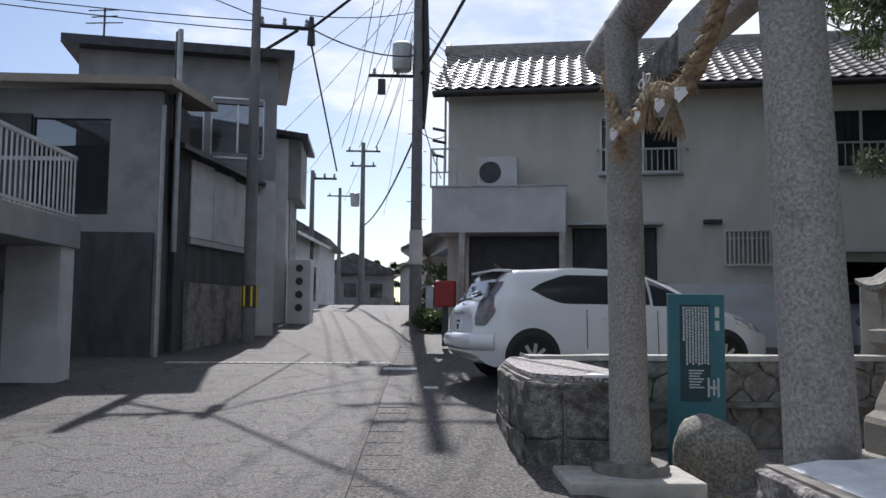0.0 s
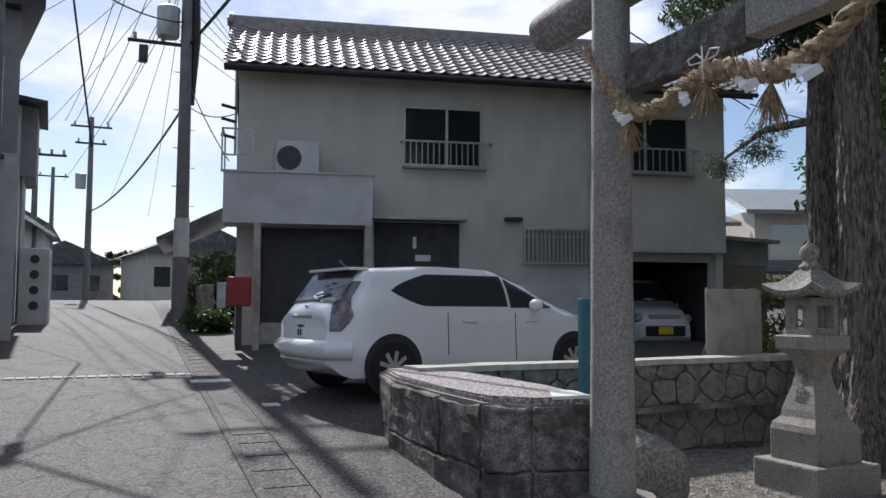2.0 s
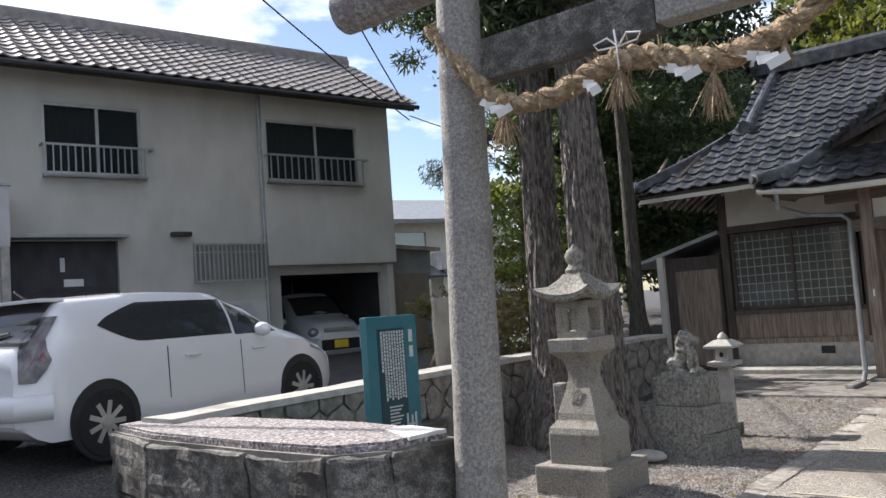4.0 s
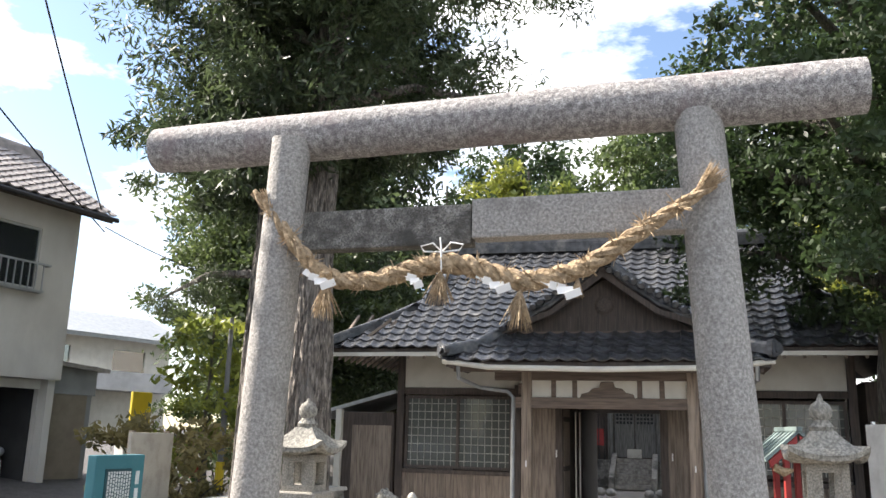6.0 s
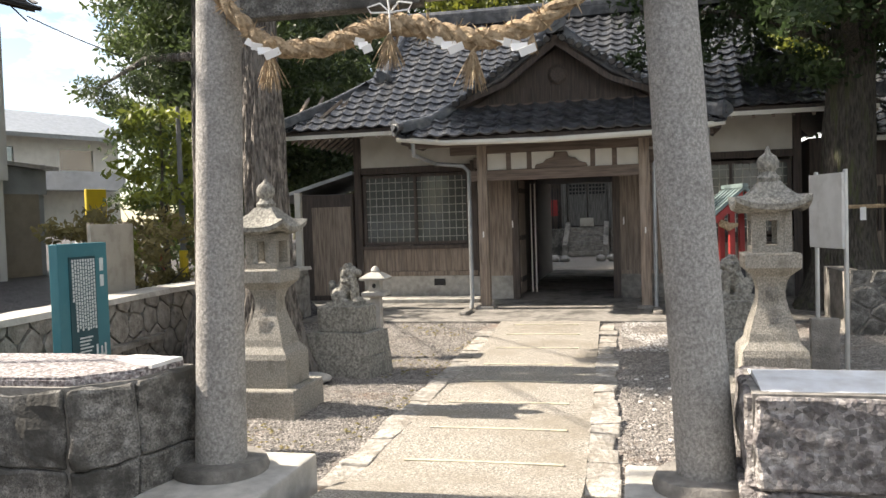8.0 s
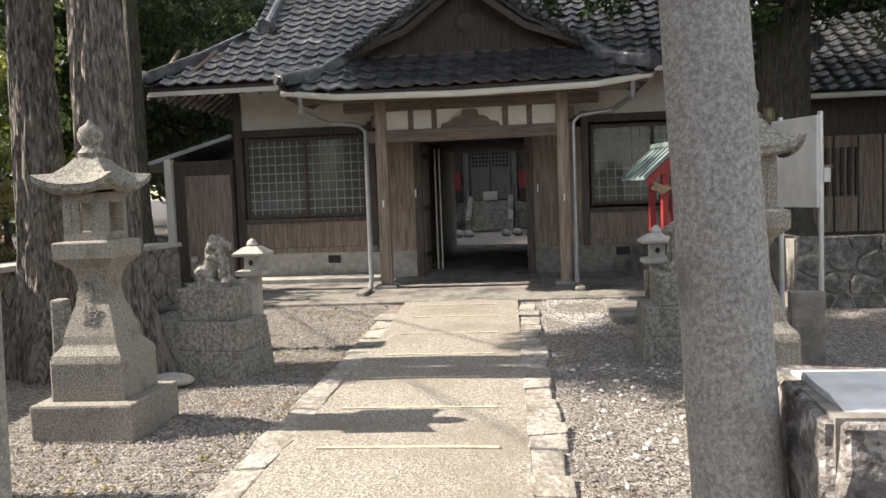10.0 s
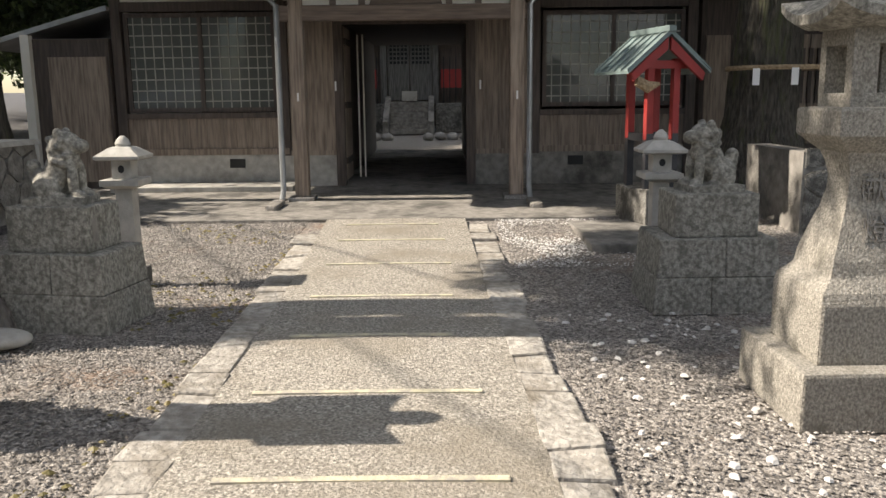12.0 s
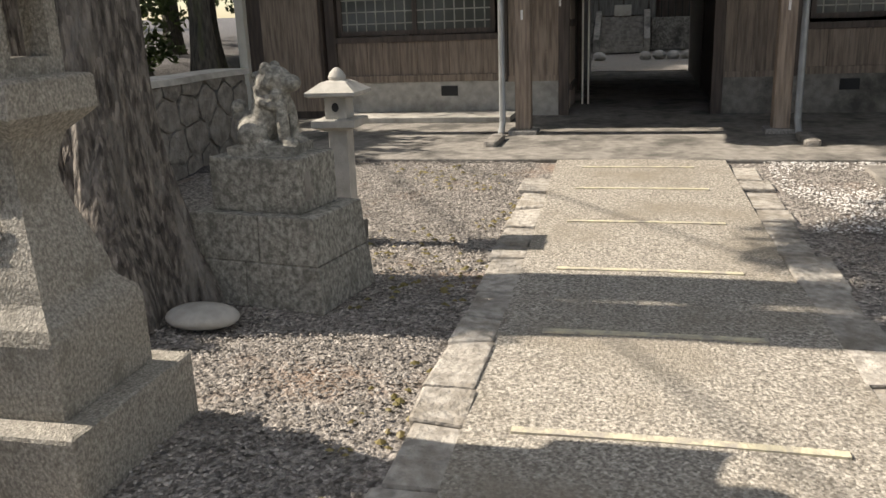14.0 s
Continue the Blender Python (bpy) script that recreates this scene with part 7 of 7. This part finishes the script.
def tree(label, x, y, z, h, r0, crown, leaf, bark, seed, lean=(0, 0), per=70, size=0.07, clumps=150, clump=0.55, droop=0.0, limbs=14, aspect=0.45, category="tree", group="", flare=0.8):
    """crown: (low, high, radius at low, radius at middle, radius at top) above the foot."""
    r = random.Random(seed)
    t = thing("tree", label, category, (x, y, z), 0, group=group)
    rings, near = [], flare > 0.85
    seg = 56 if near else 16
    for zz in [q for q in [-0.15] + span(0, 1.6, 0.1 if near else 0.4) + span(1.6, 6, 0.2 if near else 1.1)[1:] + span(7, 20, 1.0) if q < h - 0.1] + [h]:
        k = max(0, zz) / h
        cx, cy = lean[0] * k ** 1.5 + 0.06 * noise.noise(Vector((k * 3, seed, 0))), lean[1] * k ** 1.5 + 0.06 * noise.noise(Vector((k * 3, seed, 9)))
        fl = max(0, 1 - max(0, zz) / 1.3) ** 2
        row = []
        for i in range(seg):
            a = 2 * math.pi * i / seg
            q = r0 * (1 - 0.8 * k) + r0 * flare * fl * (1 + 0.35 * math.cos(5 * a + seed) + 0.25 * math.cos(3 * a + 2))
            q *= 1 + 0.12 * noise.noise(Vector((math.cos(a) * 1.5, math.sin(a) * 1.5, zz * 0.5 + seed)))
            if near:
                q -= 0.05 * (1 - abs(noise.noise(Vector((math.cos(a) * 7, math.sin(a) * 7, zz * 1.3 + seed))))) ** 5
            row.append((cx + q * math.cos(a), cy + q * math.sin(a), zz))
        rings.append(row)
    part("trunk", loft(bmesh.new(), rings), bark, t, smooth=True)
    lo, hi, ra, rb, rc = crown
    cs_, rs_ = [], []
    for i in range(limbs):
        k = (i + r.random()) / limbs
        zz = lo + (hi - lo) * k * 0.92
        a = r.uniform(0, 6.28)
        rr = (ra + (rb - ra) * k * 2 if k < 0.5 else rb + (rc - rb) * (k - 0.5) * 2) * r.uniform(0.7, 1)
        f = min(0.999, zz / h)
        bx, by = lean[0] * f ** 1.5, lean[1] * f ** 1.5
        tip = Vector((bx + rr * math.cos(a), by + rr * math.sin(a), zz + rr * (0.25 - droop * 0.5)))
        st = Vector((bx, by, zz - 0.3))
        mid = st.lerp(tip, 0.5) + Vector((0, 0, 0.2))
        part("limb", tube([st, mid, tip], [r0 * 0.3, r0 * 0.2, 0.02], 7, wob=0.2), bark, t)
        for q in range(max(1, clumps // limbs)):
            w = r.uniform(0.25, 1.08)
            cpos = st.lerp(tip, w) + Vector((r.gauss(0, 1), r.gauss(0, 1), r.gauss(0, 0.8))) * clump * 0.9
            cs_.append(tuple(cpos))
            rs_.append(clump * r.uniform(0.5, 1.15))
    cr = new("crown", leaf_cloud("crown", cs_, rs_, per, size, leaf, seed, aspect, droop))
    cr.parent = t
    return t


CED = dict(bark=BARK, leaf=LEAF_CEDAR, droop=0.5, aspect=0.22)
tree("tall cedar with shaggy grey-brown bark beside the stone lantern", 5.85, 7.62, 0.06, 13, 0.28, (5.0, 12.6, 2.0, 2.6, 1.0), seed=101, flare=0.9, clumps=520, per=190, size=0.06, limbs=30, clump=0.5, **CED)
tree("tall cedar with shaggy bark against the boundary wall", 6.35, 8.5, 0.06, 13, 0.26, (5.2, 12.6, 1.9, 2.9, 1.0), seed=102, flare=1.1, clumps=560, per=190, size=0.075, limbs=30, clump=0.5, **CED)
tree("great evergreen with a mossy leaning trunk at the gate corner", 11.3, 0.5, 0.1, 11, 0.46, (4.0, 10.5, 3.2, 4.6, 2.0), LEAF_DARK, BARK2, 103, lean=(-0.5, -0.3), flare=0.86, clumps=520, per=150, size=0.07, limbs=30, clump=0.62)
for k, (x, y, h, lab, lf, sd) in enumerate(((15.1, 13.4, 7.8, "bushy evergreen tree behind the boundary wall", LEAF_MID, 201), (18.2, 13.6, 9.0, "spreading evergreen behind the lean-to shed", LEAF_CEDAR, 202), (23, 13.5, 6.8, "yellow-green tree behind the shed", LEAF_MID, 203),
                                      (31, 18, 13, "tall dark tree behind the gatehouse", LEAF_DARK, 204), (32.5, 10.2, 13, "tall dark tree behind the inner shrine", LEAF_DARK, 205), (32.5, 0.5, 13, "tall dark tree behind the inner shrine", LEAF_DARK, 206), (19.0, -3.5, 11.5, "tall dark evergreen behind the wing", LEAF_DARK, 207), (15.5, -5.5, 10, "dense evergreen beside the wing", LEAF_DARK, 208), (9.0, -4.5, 8.5, "dense evergreen beside the yard", LEAF_DARK, 209), (20.0, 15.5, 8.4, "tall tree behind the lot", LEAF_CEDAR, 210), (33.0, 14.0, 13, "tall dark tree behind the shrine", LEAF_DARK, 211))):
    tree(lab, x, y, 0.3, h, 0.22, (2.4 if k != 2 else 1.6, h * 0.97, 1.7 if k else 0.8, 2.9 if k else 2.2, 1.2), lf, BARK2, sd, clumps=260, per=130, size=0.085, limbs=22, clump=0.75, group="background trees")
for k, (x, y, h) in enumerate(((27, -7, 16), (36, -1, 17), (36, 5, 17), (36, 11, 17), (30, 17, 16), (20, -9, 15), (14, -10, 13), (26.5, 18.2, 14), (8.5, -9.5, 11))):
    tree("tall woodland tree closing the shrine grove", x, y, 0.3, h, 0.3, (3.0, h * 0.97, 2.6, 4.4, 2.0), (LEAF_DARK, LEAF_CEDAR, LEAF_MID)[k % 3], BARK2, 240 + k, clumps=300, per=90, size=0.15, limbs=22, clump=1.15, group="woodland trees")
tree("yellow-green leafy sapling behind the cedars", 10.9, 12.0, 0.5, 3.6, 0.05, (0.8, 3.4, 0.8, 0.9, 0.4), LEAF_YEL, BARK2, 220, clumps=40, per=50, size=0.09, limbs=8, clump=0.4)
tree("yellow-leaved tree catching sun behind the gate roof", 18.5, 7.5, 0.3, 8.6, 0.15, (4.5, 8.6, 1.6, 2.0, 0.8), LEAF_YEL, BARK2, 221, clumps=90, per=70, size=0.1, limbs=12, clump=0.6)
tree("yellow-green tree behind the wing roof", 17.8, 0.2, 0.3, 7.2, 0.15, (3.5, 7.2, 1.5, 1.8, 0.8), LEAF_YEL, BARK2, 222, clumps=80, per=70, size=0.1, limbs=12, clump=0.6)


tree("slender evergreen with a high crown between the wall and the shed", 11.35, 10.0, 0.35, 10.6, 0.15, (6.7, 10.4, 1.6, 2.3, 1.1), LEAF_DARK, BARK2, 223, clumps=190, per=130, size=0.075, limbs=18, clump=0.6)

low = thing("cedar_branch", "drooping green cedar branch low on the trunk", "branch")
part("limb", tube([(6.3, 8.6, 3.75), (6.0, 9.1, 3.7), (5.7, 9.55, 3.35)], [0.06, 0.04, 0.01], 7), BARK, low)
o = new("foliage", leaf_cloud("foliage", [(6.0 - 0.1 * i + 0.12 * (i % 3), 9.0 + 0.14 * i, 3.7 - 0.09 * i - 0.18 * (i % 2)) for i in range(5)], [0.26] * 5, 420, 0.045, LEAF_CEDAR, 333, 0.11, 0.6))
o.parent = low

# high drooping spray towards the torii, shading the southern yard
rb_ = random.Random(61)
spray = thing("cedar_branch", "long cedar branch of fine needles above the lantern", "branch")
for tip in ((5.4, 8.6, 5.6), (5.2, 9.0, 5.0), (7.9, 8.3, 5.3)):
    part("limb", tube([(5.9, 7.7, 5.0), ((5.9 + tip[0]) / 2, (7.7 + tip[1]) / 2, tip[2] + 0.15), tip], [0.07, 0.045, 0.01], 7), BARK, spray)
cs_ = [(rb_.uniform(5.5, 8.6), rb_.uniform(7.8, 9.2), rb_.uniform(4.7, 6.2)) for _ in range(66)]
o = new("foliage", leaf_cloud("foliage", cs_, [0.42] * len(cs_), 420, 0.06, LEAF_CEDAR, 334, 0.26, 0.6))
o.parent = spray


def bush(label, x, y, z, r, h, leaf, seed, n=30, per=70, size=0.07):
    q = random.Random(seed)
    t = thing("bush", label, "bush", (x, y, z))
    cs_ = [(q.uniform(-r, r), q.uniform(-r, r), q.uniform(0.1, h)) for _ in range(n)]
    for c_ in cs_[:7]:
        part("stem", tube([(c_[0] * 0.2, c_[1] * 0.2, -0.05), (c_[0] * 0.7, c_[1] * 0.7, c_[2] * 0.6), c_], [0.02, 0.012, 0.004], 5), BARK2, t)
    o = new("foliage", leaf_cloud("foliage", cs_, [0.3] * n, per, size, leaf, seed))
    o.parent = t


bush("dry yellow shrub at the edge of the lot", 9.3, 11.6, 0.6, 0.9, 1.4, LEAF_DRY, 301)
bush("green shrub at the edge of the lot", 12.9, 12.7, 0.5, 1.1, 2.6, LEAF_MID, 302, 60)
bush("leafy shrubs beside the lane", 1.6, 23.5, 1.1, 0.9, 1.7, LEAF_MID, 303, 50)
bush("dark shrub at the foot of the carport", 0.9, 20.0, 0.95, 0.35, 0.6, LEAF_DARK, 304, 20)
bush("small green tree in front of the carport", 2.2, 24.5, 1.1, 0.8, 2.2, LEAF_MID, 305, 40)
bush("distant trees over the end of the lane", -5.0, 70, 1.7, 5, 3.5, LEAF_DARK, 306, 60, 60, 0.3)
bush("distant trees over the end of the lane", 2.0, 75, 1.7, 5, 4.5, LEAF_DARK, 307, 60, 60, 0.3)
rope2 = thing("tree_rope", "thin straw rope with white paper round the great tree", "rope")
part("cord", tube([(11.1 + 0.56 * math.cos(a), 0.45 + 0.56 * math.sin(a), 1.75) for a in span(0, 6.283, 0.3)], 0.03, 6, wob=0.2), STRAW, rope2)
for a in (2.4, 3.1, 3.8):
    part("paper_streamer", B((11.1 + 0.6 * math.cos(a) - 0.003, 11.1 + 0.6 * math.cos(a) + 0.003, 0.45 + 0.6 * math.sin(a) - 0.04, 0.45 + 0.6 * math.sin(a) + 0.04, 1.55, 1.74)), PAPER, rope2)
